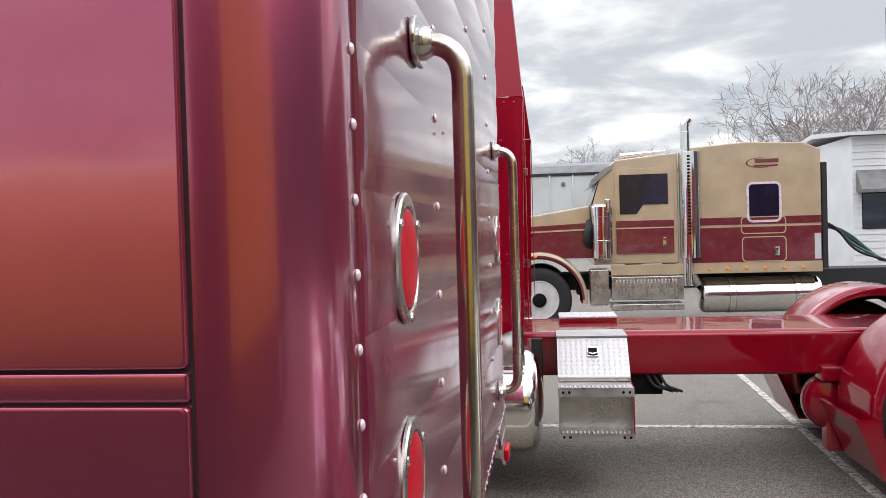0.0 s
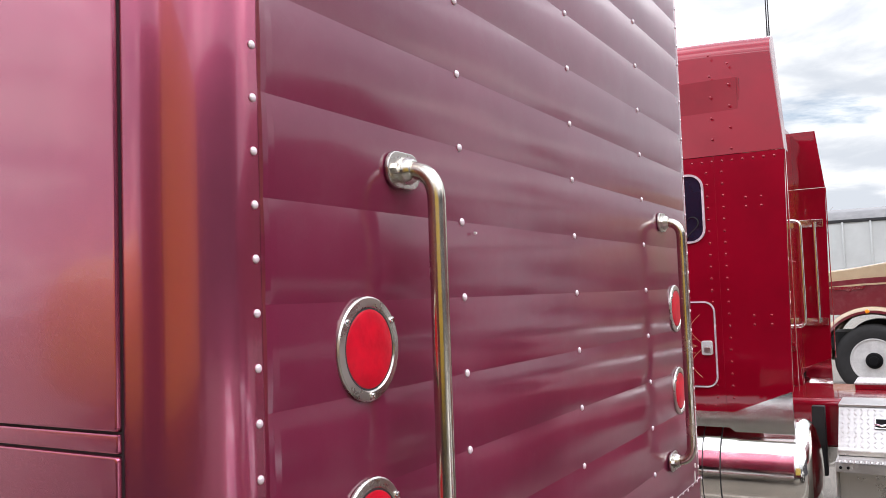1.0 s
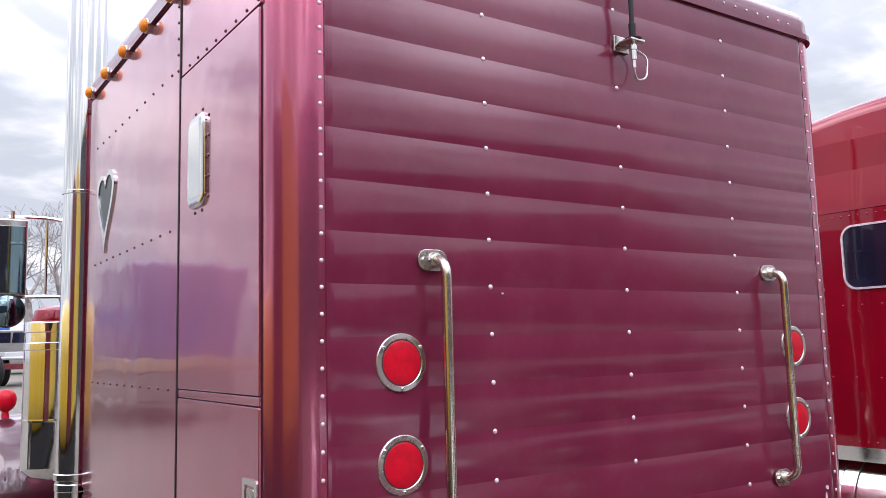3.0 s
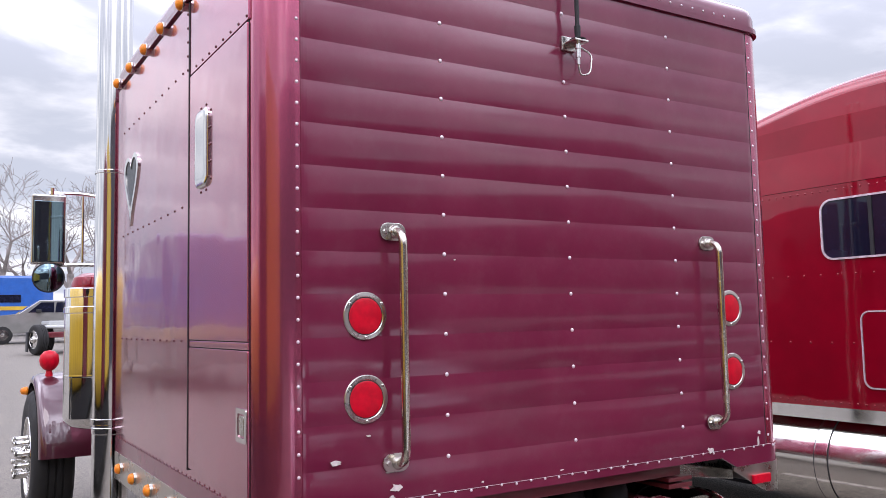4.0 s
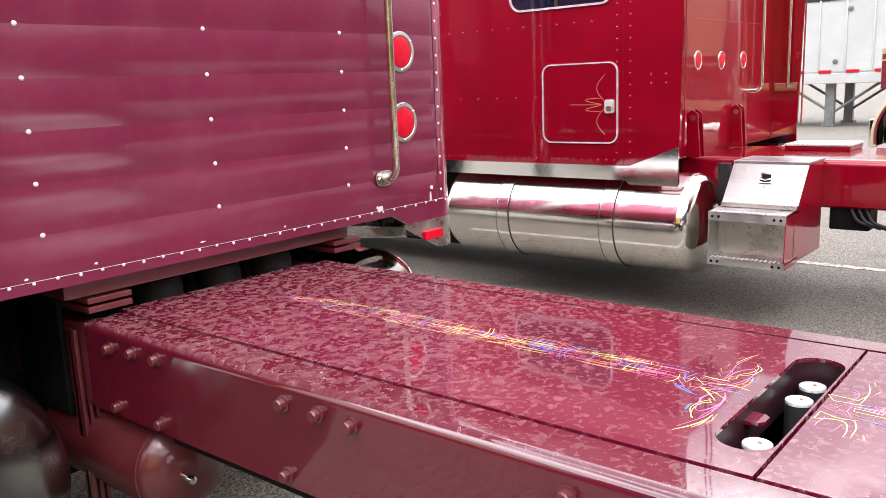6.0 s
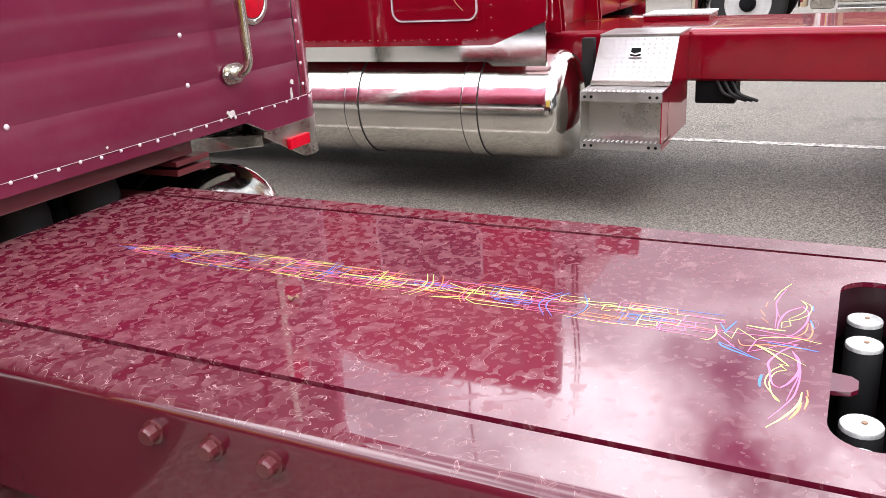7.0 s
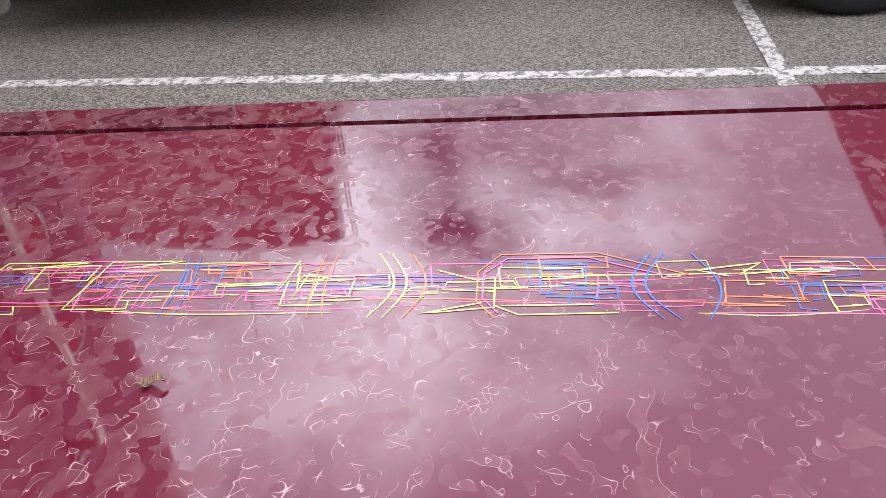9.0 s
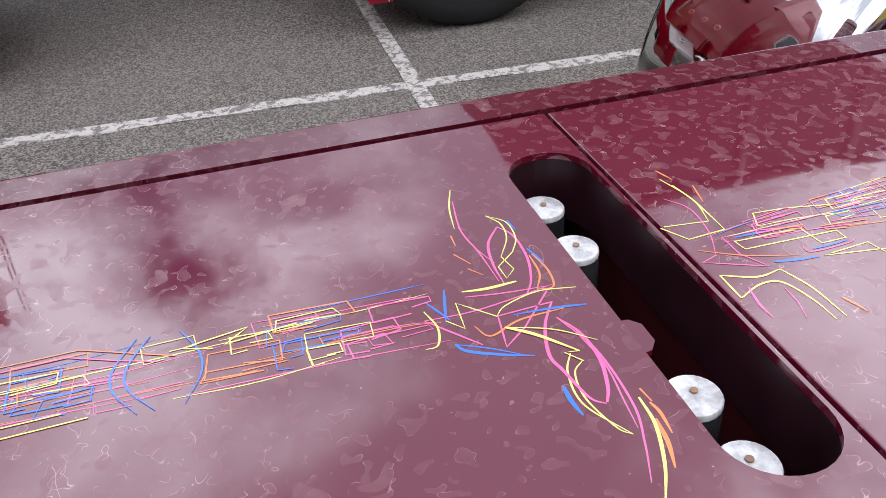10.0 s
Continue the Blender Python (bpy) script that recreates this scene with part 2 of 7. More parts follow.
def glass_material(name, color, rough=0.02):
    m, nodes, links, bsdf = material(name)
    c = nodes.new("ShaderNodeTexCoord").outputs["Object"]
    film = noise_at(nodes, links, c, 5.0, 5, 0.6)
    links.new(blend(nodes, links, mapped(nodes, links, film, 0.4, 0.8), color, tuple(v * 1.6 + 0.002 for v in color)), bsdf.inputs["Base Color"])
    links.new(mapped(nodes, links, film, 0.3, 0.8, rough, rough * 3), bsdf.inputs["Roughness"])
    bsdf.inputs["Specular IOR Level"].default_value = 0.6
    return m


def lens_material(name, color, glow_depth=0.2):
    """Ribbed coloured plastic lens."""
    m, nodes, links, bsdf = material(name)
    c = nodes.new("ShaderNodeTexCoord").outputs["Object"]
    cell = nodes.new("ShaderNodeTexVoronoi")
    cell.inputs["Scale"].default_value = 130.0
    links.new(c, cell.inputs["Vector"])
    cloud = noise_at(nodes, links, c, 30.0, 3, 0.6)
    col = blend(nodes, links, mapped(nodes, links, cloud, 0.3, 0.7), tuple(v * 0.85 for v in color), tuple(min(1, v * 1.15) for v in color))
    links.new(col, bsdf.inputs["Base Color"])
    bsdf.inputs["Roughness"].default_value = 0.34
    bsdf.inputs["Subsurface Weight"].default_value = glow_depth
    bsdf.inputs["Subsurface Radius"].default_value = (0.02, 0.004, 0.004)
    bsdf.inputs["Subsurface Scale"].default_value = 0.5
    bsdf.inputs["Specular IOR Level"].default_value = 0.3
    bumped(nodes, links, bsdf, cell.outputs["Distance"], 0.12, 0.0015)
    return m


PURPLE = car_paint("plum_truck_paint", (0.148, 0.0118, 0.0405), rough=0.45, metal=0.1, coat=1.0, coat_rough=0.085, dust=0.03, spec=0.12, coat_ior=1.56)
# same plum as the rear, a brighter copy for the sky-lit sides
PURPLE_SIDE = car_paint("plum_side_paint", (0.42, 0.080, 0.148), rough=0.24, metal=0.85, coat=1.0, coat_rough=0.045, dust=0.004, wave=0.0, coat_ior=1.58, ripple=0.003)
HOOD = car_paint("plum_hood_paint", (0.060, 0.0025, 0.014), rough=0.4, metal=0.15, coat=1.0, coat_rough=0.012, dust=0.004, coat_ior=1.75)
FENDER = mirror_metal("mirror_polished_fender_steel", (0.62, 0.63, 0.62), 0.022, 0.05)
DECK = spotted_paint("plum_deck_paint_with_water_spots", (0.118, 0.0056, 0.0215))
RAIL = spotted_paint("plum_rail_paint_with_water_spots", (0.096, 0.0058, 0.0165))
PURPLE_FRAME = car_paint("plum_frame_paint", (0.105, 0.012, 0.017), rough=0.4, metal=0.1, coat=0.8, coat_rough=0.05, dust=0.03)
RED = car_paint("red_truck_paint", (0.265, 0.0004, 0.013), rough=0.36, metal=0.3, coat=1.0, coat_rough=0.015, dust=0.0, spec=0.10, coat_ior=1.58, ripple=0.0012)
MAROON = car_paint("maroon_truck_paint", (0.135, 0.006, 0.014), rough=0.4, metal=0.1, dust=0.08)
CREAM = car_paint("cream_truck_paint", (0.43, 0.325, 0.20), rough=0.4, metal=0.0, dust=0.05)
VIOLET = car_paint("violet_truck_paint", (0.18, 0.125, 0.29), rough=0.4, metal=0.1)
YELLOW = car_paint("yellow_truck_paint", (0.62, 0.41, 0.03), rough=0.4, metal=0.0)
BLUE = car_paint("blue_truck_paint", (0.01, 0.10, 0.42), rough=0.4, metal=0.0)
SILVER = car_paint("silver_car_paint", (0.27, 0.265, 0.25), rough=0.35, metal=0.5)
RIM = plain("bright_painted_rim", (0.60, 0.60, 0.59), 0.35, 0.3, var=0.1, scale=12)
CHROME = mirror_metal("polished_chrome", (0.84, 0.84, 0.82), 0.06)
MIRROR = mirror_metal("tinted_mirror_glass", (0.20, 0.29, 0.32), 0.03, 0.05)
SMOKED = mirror_metal("smoked_polished_aluminium", (0.26, 0.27, 0.26), 0.17, 0.3)
TANK = mirror_metal("polished_tank_aluminium", (0.82, 0.80, 0.74), 0.10, 0.3)
STEEL = mirror_metal("polished_stainless_steel", (0.72, 0.71, 0.68), 0.11, 0.3)
DULL_STEEL = mirror_metal("weathered_stainless_steel", (0.60, 0.58, 0.53), 0.24, 0.5)
BRUSHED = mirror_metal("brushed_handle_steel", (0.66, 0.62, 0.53), 0.17, 0.4, (12, 12, 1))
TREAD = mirror_metal("tread_plate_aluminium", (0.56, 0.55, 0.53), 0.34, 0.5)
RIVET = plain("bare_rivet_aluminium", (0.72, 0.62, 0.66), 0.38, 0.35, var=0.2, scale=20)
BLACK = plain("black_rubber", (0.018, 0.018, 0.019), 0.7, var=0.3, scale=12, bump=0.3)
# near black, so shade under the bodies and in the slot sits in the colour
DARK = plain("near_black_steel", (0.006, 0.0058, 0.0065), 0.6, var=0.4, scale=6, bump=0.3, spec=0.1)
SEAM = plain("dark_seam_sealer", (0.012, 0.006, 0.008), 0.6, var=0.3)
TYRE = plain("tyre_rubber", (0.012, 0.0115, 0.0115), 0.78, var=0.35, scale=9, bump=0.4)
DEEP_GLASS = plain("shaded_heart_glass", (0.010, 0.016, 0.020), 0.25, var=0.3, spec=0.12)
GLASS = glass_material("tinted_cab_glass", (0.008, 0.009, 0.022))
WHITE = plain("white_trailer_paint", (0.50, 0.515, 0.50), 0.4, coat=0.3, var=0.08, scale=1.2)
SIDING = plain("white_siding_paint", (0.70, 0.71, 0.71), 0.5, var=0.06, scale=1.2)
GREY = plain("grey_trailer_steel", (0.18, 0.18, 0.175), 0.5, 0.3, var=0.2)
REDLENS = lens_material("red_lamp_lens", (0.52, 0.001, 0.016), 0.03)
# deck plum darkened in the colour to stand for the slot's inner shade
SLOT = plain("plum_flange_with_shade_in_colour", (0.022, 0.004, 0.008), 0.45, var=0.3, scale=8)
AMBER = lens_material("amber_lamp_lens", (0.86, 0.27, 0.02))
CHIP = plain("bare_primer_chip", (0.62, 0.56, 0.54), 0.6, var=0.2, scale=60)
ASPHALT = asphalt_material()
LINE = worn_line_material()
DARK_SIDING = plain("dark_ribbed_steel_siding", (0.055, 0.05, 0.06), 0.6, var=0.2, scale=1.0)
BARK = plain("bare_tree_bark", (0.27, 0.24, 0.225), 0.9, var=0.3, scale=3)
STRIPES = {
    "lime": plain("lime_pinstripe_enamel", (0.82, 0.86, 0.20), 0.35, coat=0.5, var=0.1),
    "pink": plain("pink_pinstripe_enamel", (0.80, 0.13, 0.36), 0.35, coat=0.5, var=0.1),
    "blue": plain("blue_pinstripe_enamel", (0.03, 0.18, 0.72), 0.35, coat=0.5, var=0.1),
    "orange": plain("orange_pinstripe_enamel", (0.80, 0.24, 0.07), 0.35, coat=0.5, var=0.1),
}
PAPER = plain("dirty_white_plastic", (0.56, 0.56, 0.55), 0.55, var=0.38, scale=55)
GOLD = plain("gold_pinstripe_enamel", (0.60, 0.20, 0.12), 0.4, var=0.1)
GREEN = plain("green_hose_rubber", (0.02, 0.11, 0.07), 0.5, var=0.3)
LEAF = plain("dry_leaf", (0.30, 0.19, 0.12), 0.8, var=0.3, scale=60, bump=0.3)


# ---- mesh helpers ----
def part(name, bm, mat, parent, label="", angle=35, smooth=True):
    """Links a bmesh as one mesh object under a thing or a part."""
    bmesh.ops.recalc_face_normals(bm, faces=bm.faces[:])
    me = bpy.data.meshes.new(name)
    bm.to_mesh(me)
    bm.free()
    me.materials.append(mat)
    if smooth:
        me.polygons.foreach_set("use_smooth", [True] * len(me.polygons))
        me.set_sharp_from_angle(angle=radians(angle))
    ob = new(name, me)
    if smooth and angle >= 35 and len(me.polygons) < 2500:
        wn = ob.modifiers.new("weighted_normals", "WEIGHTED_NORMAL")
        wn.keep_sharp = True
    if parent:
        ob.parent = parent
        if parent.type == "EMPTY":
            ob.matrix_parent_inverse = Matrix.Translation(-parent.location)
    if label:
        tagged(ob, label)
    return ob


def thing(name, base, label, category, group="", kind=""):
    ob = new(name)
    ob.location = base
    return tagged(ob, label, category, group, kind)


def box(bm, x0, x1, y0, y1, z0, z1, bev=0.0, seg=2):
    m = Matrix.LocRotScale(((x0 + x1) / 2, (y0 + y1) / 2, (z0 + z1) / 2), None, (abs(x1 - x0), abs(y1 - y0), abs(z1 - z0)))
    r = bmesh.ops.create_cube(bm, size=1, matrix=m)
    if bev:
        edges = list({e for v in r["verts"] for e in v.link_edges})
        bmesh.ops.bevel(bm, geom=edges, offset=bev, segments=seg, affect="EDGES", profile=0.5)
    return bm


def boxed(*a, **k):
    return box(bmesh.new(), *a, **k)


def loft(bm, rings, cap=True, closed=True):
    """Joins rings of 3D points (all the same length)."""
    vs = [[bm.verts.new(p) for p in ring] for ring in rings]
    n = len(vs[0])
    for a, b in zip(vs, vs[1:]):
        for i in range(n if closed else n - 1):
            j = (i + 1) % n
            bm.faces.new((a[i], a[j], b[j], b[i]))
    if cap:
        bm.faces.new(list(reversed(vs[0])))
        bm.faces.new(vs[-1])
    return bm


def at_axis(axis, u, v, a):
    return {"x": (a, u, v), "y": (u, a, v), "z": (u, v, a)}[axis]


def prism(bm, poly, axis, a0, a1, bev=0.0):
    """A polygon pushed along an axis; bev rounds both rims inwards."""
    if bev:
        cx, cy = sum(p[0] for p in poly) / len(poly), sum(p[1] for p in poly) / len(poly)
        w = max(max(abs(p[0] - cx) for p in poly), 1e-6)
        h = max(max(abs(p[1] - cy) for p in poly), 1e-6)
        s = 1 if a1 > a0 else -1

        def inset(d):
            return [(cx + (p[0] - cx) * (1 - d / w), cy + (p[1] - cy) * (1 - d / h)) for p in poly]
        rings = [(bev, a0), (bev * 0.3, a0 + s * bev * 0.3), (0, a0 + s * bev), (0, a1 - s * bev), (bev * 0.3, a1 - s * bev * 0.3), (bev, a1)]
        return loft(bm, [[at_axis(axis, *p, a) for p in inset(d)] for d, a in rings])
    return loft(bm, [[at_axis(axis, *p, a) for p in poly] for a in (a0, a1)])


def ring_plate(bm, outer, inner, axis, a0, a1):
    """A frame between two outlines with the same number of points."""
    o0, o1, i1, i0 = [[at_axis(axis, *p, a) for p in poly] for poly, a in ((outer, a0), (outer, a1), (inner, a1), (inner, a0))]
    vs = [[bm.verts.new(p) for p in r] for r in (o0, o1, i1, i0)]
    n = len(outer)
    for k in range(4):
        a, b = vs[k], vs[(k + 1) % 4]
        for i in range(n):
            j = (i + 1) % n
            bm.faces.new((a[i], a[j], b[j], b[i]))
    return bm


def rrect(x0, x1, y0, y1, r, n=5):
    pts = []
    for cx, cy, a in ((x1 - r, y1 - r, 0), (x0 + r, y1 - r, 90), (x0 + r, y0 + r, 180), (x1 - r, y0 + r, 270)):
        for i in range(n + 1):
            t = radians(a + 90 * i / n)
            pts.append((cx + r * math.cos(t), cy + r * math.sin(t)))
    return pts


def tube(bm, pts, r, seg=12, cap=True):
    """A round tube along a line; r is one radius or one a point."""
    pts = [Vector(p) for p in pts]
    rs = r if isinstance(r, (list, tuple)) else [r] * len(pts)
    t0 = (pts[1] - pts[0]).normalized()
    side = t0.orthogonal().normalized()
    rings = []
    for i, p in enumerate(pts):
        a, b = pts[max(i - 1, 0)], pts[min(i + 1, len(pts) - 1)]
        t = (b - a).normalized()
        side = (side - t * side.dot(t)).normalized()
        up = t.cross(side)
        rings.append([p + (side * math.cos(q) + up * math.sin(q)) * rs[i] for q in (2 * math.pi * k / seg for k in range(seg))])
    return loft(bm, rings, cap)


def rounded_path(pts, radius, n=6):
    """A polyline with its inner corners rounded."""
    pts = [Vector(p) for p in pts]
    out = [pts[0]]
    for a, b, c in zip(pts, pts[1:], pts[2:]):
        u, v = (a - b).normalized(), (c - b).normalized()
        p, q = b + u * radius, b + v * radius
        for i in range(n + 1):
            s = i / n
            out.append(p * (1 - s) ** 2 + b * 2 * s * (1 - s) + q * s ** 2)
    return out + [pts[-1]]


def lathe(bm, prof, origin, axis, seg=24):
    """Turns (radius, height) pairs round an axis ('x', '-x', 'y', '-y', 'z')."""
    s = -1 if axis[0] == "-" else 1
    ax = axis[-1]
    o = Vector(origin)
    rings = []
    for r, h in prof:
        r = max(r, 1e-4)
        ring = []
        for k in range(seg):
            q = 2 * math.pi * k / seg
            ring.append(o + Vector(at_axis(ax, r * math.cos(q), r * math.sin(q), s * h)))
        rings.append(ring)
    return loft(bm, rings)


def disc_bolt(bm, origin, axis, r, h):
    lathe(bm, [(r, 0), (r, h * 0.6), (r * 0.75, h), (0, h)], origin, axis, 6)


def shared(name, bm, mat, smooth=True):
    """A mesh for many alike pieces."""
    bmesh.ops.recalc_face_normals(bm, faces=bm.faces[:])
    me = bpy.data.meshes.new(name)
    bm.to_mesh(me)
    bm.free()
    me.materials.append(mat)
    if smooth:
        me.polygons.foreach_set("use_smooth", [True] * len(me.polygons))
    return me


def pieces(name, mesh, places, parent):
    for p in places:
        ob = new(name, mesh)
        ob.location = p
        ob.parent = parent
        if parent.type == "EMPTY":
            ob.matrix_parent_inverse = Matrix.Translation(-parent.location)


def dome(axis, r, h, seg=10):
    return lathe(bmesh.new(), [(r, 0), (r * 0.96, h * 0.35), (r * 0.72, h * 0.75), (r * 0.35, h * 0.96), (0, h)], (0, 0, 0), axis, seg)


RIVET_REAR = shared("rivet", dome("-y", 0.0066, 0.0040), RIVET)
RIVET_EDGE = shared("rivet", dome("-y", 0.0052, 0.0032), RIVET)
RIVET_REAR_SMALL = shared("rivet", dome("-y", 0.0048, 0.0032), RIVET)
RIVET_SIDE = shared("rivet", dome("-x", 0.0050, 0.0035), PURPLE_FRAME)
RIVET_RED = shared("rivet", dome("-x", 0.007, 0.003), RED)
RIVET_RED_REAR = shared("rivet", dome("-y", 0.007, 0.003), RED)


# ---- kinds of truck parts ----
def wheel(parent, x, y, z, r=0.52, width=0.28, out=-1, holes=10, deep=0.05):
    """A truck wheel whose outer face looks along out * x."""
    axis = "-x" if out < 0 else "x"
    bm = bmesh.new()
    w = width
    lathe(bm, [(r * 0.60, 0.0), (r * 0.64, 0.012), (r * 0.82, 0.02), (r * 0.93, 0.006), (r * 0.985, -0.025), (r, -0.05), (r, -w * 0.3), (r * 0.975, -w * 0.31), (r * 0.975, -w * 0.35), (r, -w * 0.36), (r, -w * 0.48), (r * 0.975, -w * 0.49), (r * 0.975, -w * 0.53), (r, -w * 0.54), (r, -w * 0.66), (r * 0.975, -w * 0.67), (r * 0.975, -w * 0.71), (r, -w * 0.72), (r, -w + 0.05), (r * 0.985, -w + 0.025), (r * 0.9, -w), (r * 0.6, -w)], (x, y, z), axis, 40)
    w_ob = part("wheel", bm, TYRE, parent)
    bm = bmesh.new()
    lathe(bm, [(r * 0.61, 0.002), (r * 0.60, 0.014), (r * 0.57, 0.012), (r * 0.55, -0.01), (r * 0.52, -deep), (r * 0.33, -deep * 0.7), (r * 0.30, -deep * 0.3), (r * 0.30, -0.1), (r * 0.2, -0.1)], (x, y, z), axis, 40)
    part("rim", bm, RIM if x > 10 else STEEL, w_ob, "polished aluminium rim")
    for k in range(holes):
        q = 2 * math.pi * k / holes
        bm = bmesh.new()
        lathe(bm, [(r * 0.055, 0), (r * 0.055, 0.004), (r * 0.045, 0.005), (0, 0.003)], (x + out * -deep * 0.78, y + math.cos(q) * r * 0.435, z + math.sin(q) * r * 0.435), axis, 10)
        # dark disc on the rim stands for the shade inside a hole
        part("hand_hole", bm, DARK, w_ob)
    bm = bmesh.new()
    lathe(bm, [(r * 0.22, -0.03), (r * 0.22, 0.03), (r * 0.19, 0.05), (r * 0.13, 0.055), (r * 0.12, 0.09), (0, 0.095)], (x, y, z), axis, 20)
    part("hub", bm, DARK if out < 0 and holes == 10 and x > 10 else STEEL, w_ob)
    nut = shared("lug_nut", lathe(bmesh.new(), [(0.018, 0), (0.018, 0.02), (0.013, 0.03), (0, 0.032)], (0, 0, 0), axis, 6), STEEL, False)
    pieces("lug_nut", nut, [(x + out * -deep * 0.6, y + math.cos(q) * r * 0.275, z + math.sin(q) * r * 0.275) for q in (2 * math.pi * (k + 0.5) / 10 for k in range(10))], w_ob)
    return w_ob


def fuel_tank(parent, cx, cz, r, y_rear, y_front, bands, label, d=0.10, mat=None, flat=False):
    """A polished round tank lying along y, with domed ends and strap bands."""
    bm = bmesh.new()
    prof = [(0, 0)]
    for i in range(1, 9):
        q = math.pi / 2 * i / 8
        prof.append((r * 0.985 * math.sin(q) ** 0.8, d * (1 - math.cos(q))))
    if flat:
        s = d * 0.75
        prof = [(0, 0), (r * 0.25, 0.003), (r * 0.5, 0.012), (r - s - 0.02, d - s - 0.006)]
        prof += [(r - s + s * math.sin(math.pi / 2 * i / 8), d - s * math.cos(math.pi / 2 * i / 8)) for i in range(9)]
    prof += [(r, d + 0.006), (r, y_front - y_rear - d - 0.006)]
    for i in range(7, -1, -1):
        q = math.pi / 2 * i / 8
        prof.append((r * 0.985 * math.sin(q) ** 0.8, y_front - y_rear - d * (1 - math.cos(q))))
    lathe(bm, prof, (cx, y_rear, cz), "y", 64)
    tank = part("fuel_tank", bm, mat or CHROME, parent, label, angle=50)
    for y in bands:
        bm = bmesh.new()
        lathe(bm, [(r + 0.0005, -0.045), (r + 0.005, -0.045), (r + 0.006, -0.038), (r + 0.006, 0.038), (r + 0.005, 0.045), (r + 0.0005, 0.045)], (cx, y, cz), "y", 64)
        part("strap", bm, mat or CHROME, tank)
        bm = bmesh.new()
        for e in (-0.047, 0.047):
            lathe(bm, [(r, -0.004), (r + 0.003, -0.004), (r + 0.003, 0.004), (r, 0.004)], (cx, y + e, cz), "y", 64)
        part("strap_gasket", bm, BLACK, tank)
    return tank


def grab_handle(parent, x, z0, z1, stand=0.054, r=0.0128, y=0.0, foot=True, mat=None):
    """A bent-tube grab handle standing off a rear wall."""
    mat = mat or BRUSHED
    bm = bmesh.new()
    path = rounded_path([(x, y, z1), (x + 0.002, y - stand, z1), (x + 0.002, y - stand, z0), (x, y, z0)], 0.045, 8)
    tube(bm, path, r, 14)
    h = part("grab_handle", bm, mat, parent, "bent steel tube handle")
    for z in (z0, z1):
        bm = bmesh.new()
        prism(bm, rrect(x - 0.047, x + 0.037, z - 0.026, z + 0.026, 0.0255, 8), "y", y - 0.001, y - 0.008, 0.002)
        f = part("foot_plate", bm, DULL_STEEL, h)
        bm = bmesh.new()
        lathe(bm, [(0.02, 0), (0.02, 0.004), (0.016, 0.012), (r, 0.014)], (x, y - 0.008, z), "-y", 16)
        part("collar", bm, DULL_STEEL, h)
        bm = bmesh.new()
        disc_bolt(bm, (x - 0.031, y - 0.008, z), "-y", 0.008, 0.006)
        part("bolt", bm, DULL_STEEL, h)
    return h


def round_lamp(parent, x, z, y=0.0, r=0.068, name="tail_lamp"):
    bm = bmesh.new()
    lathe(bm, [(r, 0), (r, 0.003), (r * 0.97, 0.005), (r * 0.82, 0.006), (r * 0.79, 0.004), (r * 0.78, 0.0)], (x, y, z), "-y", 48)
    lamp = part(name, bm, DULL_STEEL, parent, "round red lamp in a steel bezel")
    bm = bmesh.new()
    lathe(bm, [(r * 0.775, 0.000), (r * 0.765, 0.004), (r * 0.70, 0.006), (r * 0.4, 0.0075), (0, 0.008)], (x, y, z), "-y", 48)
    part("lens", bm, REDLENS, lamp, "ribbed red plastic lens")
    bm = bmesh.new()
    lathe(bm, [(r * 0.79, 0.001), (r * 0.80, 0.004), (r * 0.755, 0.0045), (r * 0.75, 0.001)], (x, y, z), "-y", 48)
    part("gasket", bm, BLACK, lamp)
    for a in (-90, 35, 145):
        q = radians(a)
        bm = bmesh.new()
        lathe(bm, [(0.0052, 0), (0.0048, 0.002), (0.003, 0.003), (0, 0.0025)], (x + math.cos(q) * r * 0.9, y - 0.0055, z + math.sin(q) * r * 0.9), "-y", 10)
        part("screw", bm, STEEL, lamp)
    return lamp


def marker_lamp(parent, x, y, z, side=-1):
    """An amber bullet-shaped clearance lamp on a small steel base, pointing along side * x."""
    ax = "-x" if side < 0 else "x"
    bm = bmesh.new()
    lathe(bm, [(0.021, -0.02), (0.025, 0.0), (0.025, 0.006), (0.022, 0.008)], (x, y, z), ax, 18)
    base = part("marker_lamp", bm, STEEL, parent)
    bm = bmesh.new()
    lathe(bm, [(0.0225, 0.007), (0.0235, 0.010), (0.0215, 0.018), (0.016, 0.024), (0.008, 0.027), (0, 0.028)], (x, y, z), ax, 18)
    part("lens", bm, AMBER, base, "amber plastic lens")
    return base


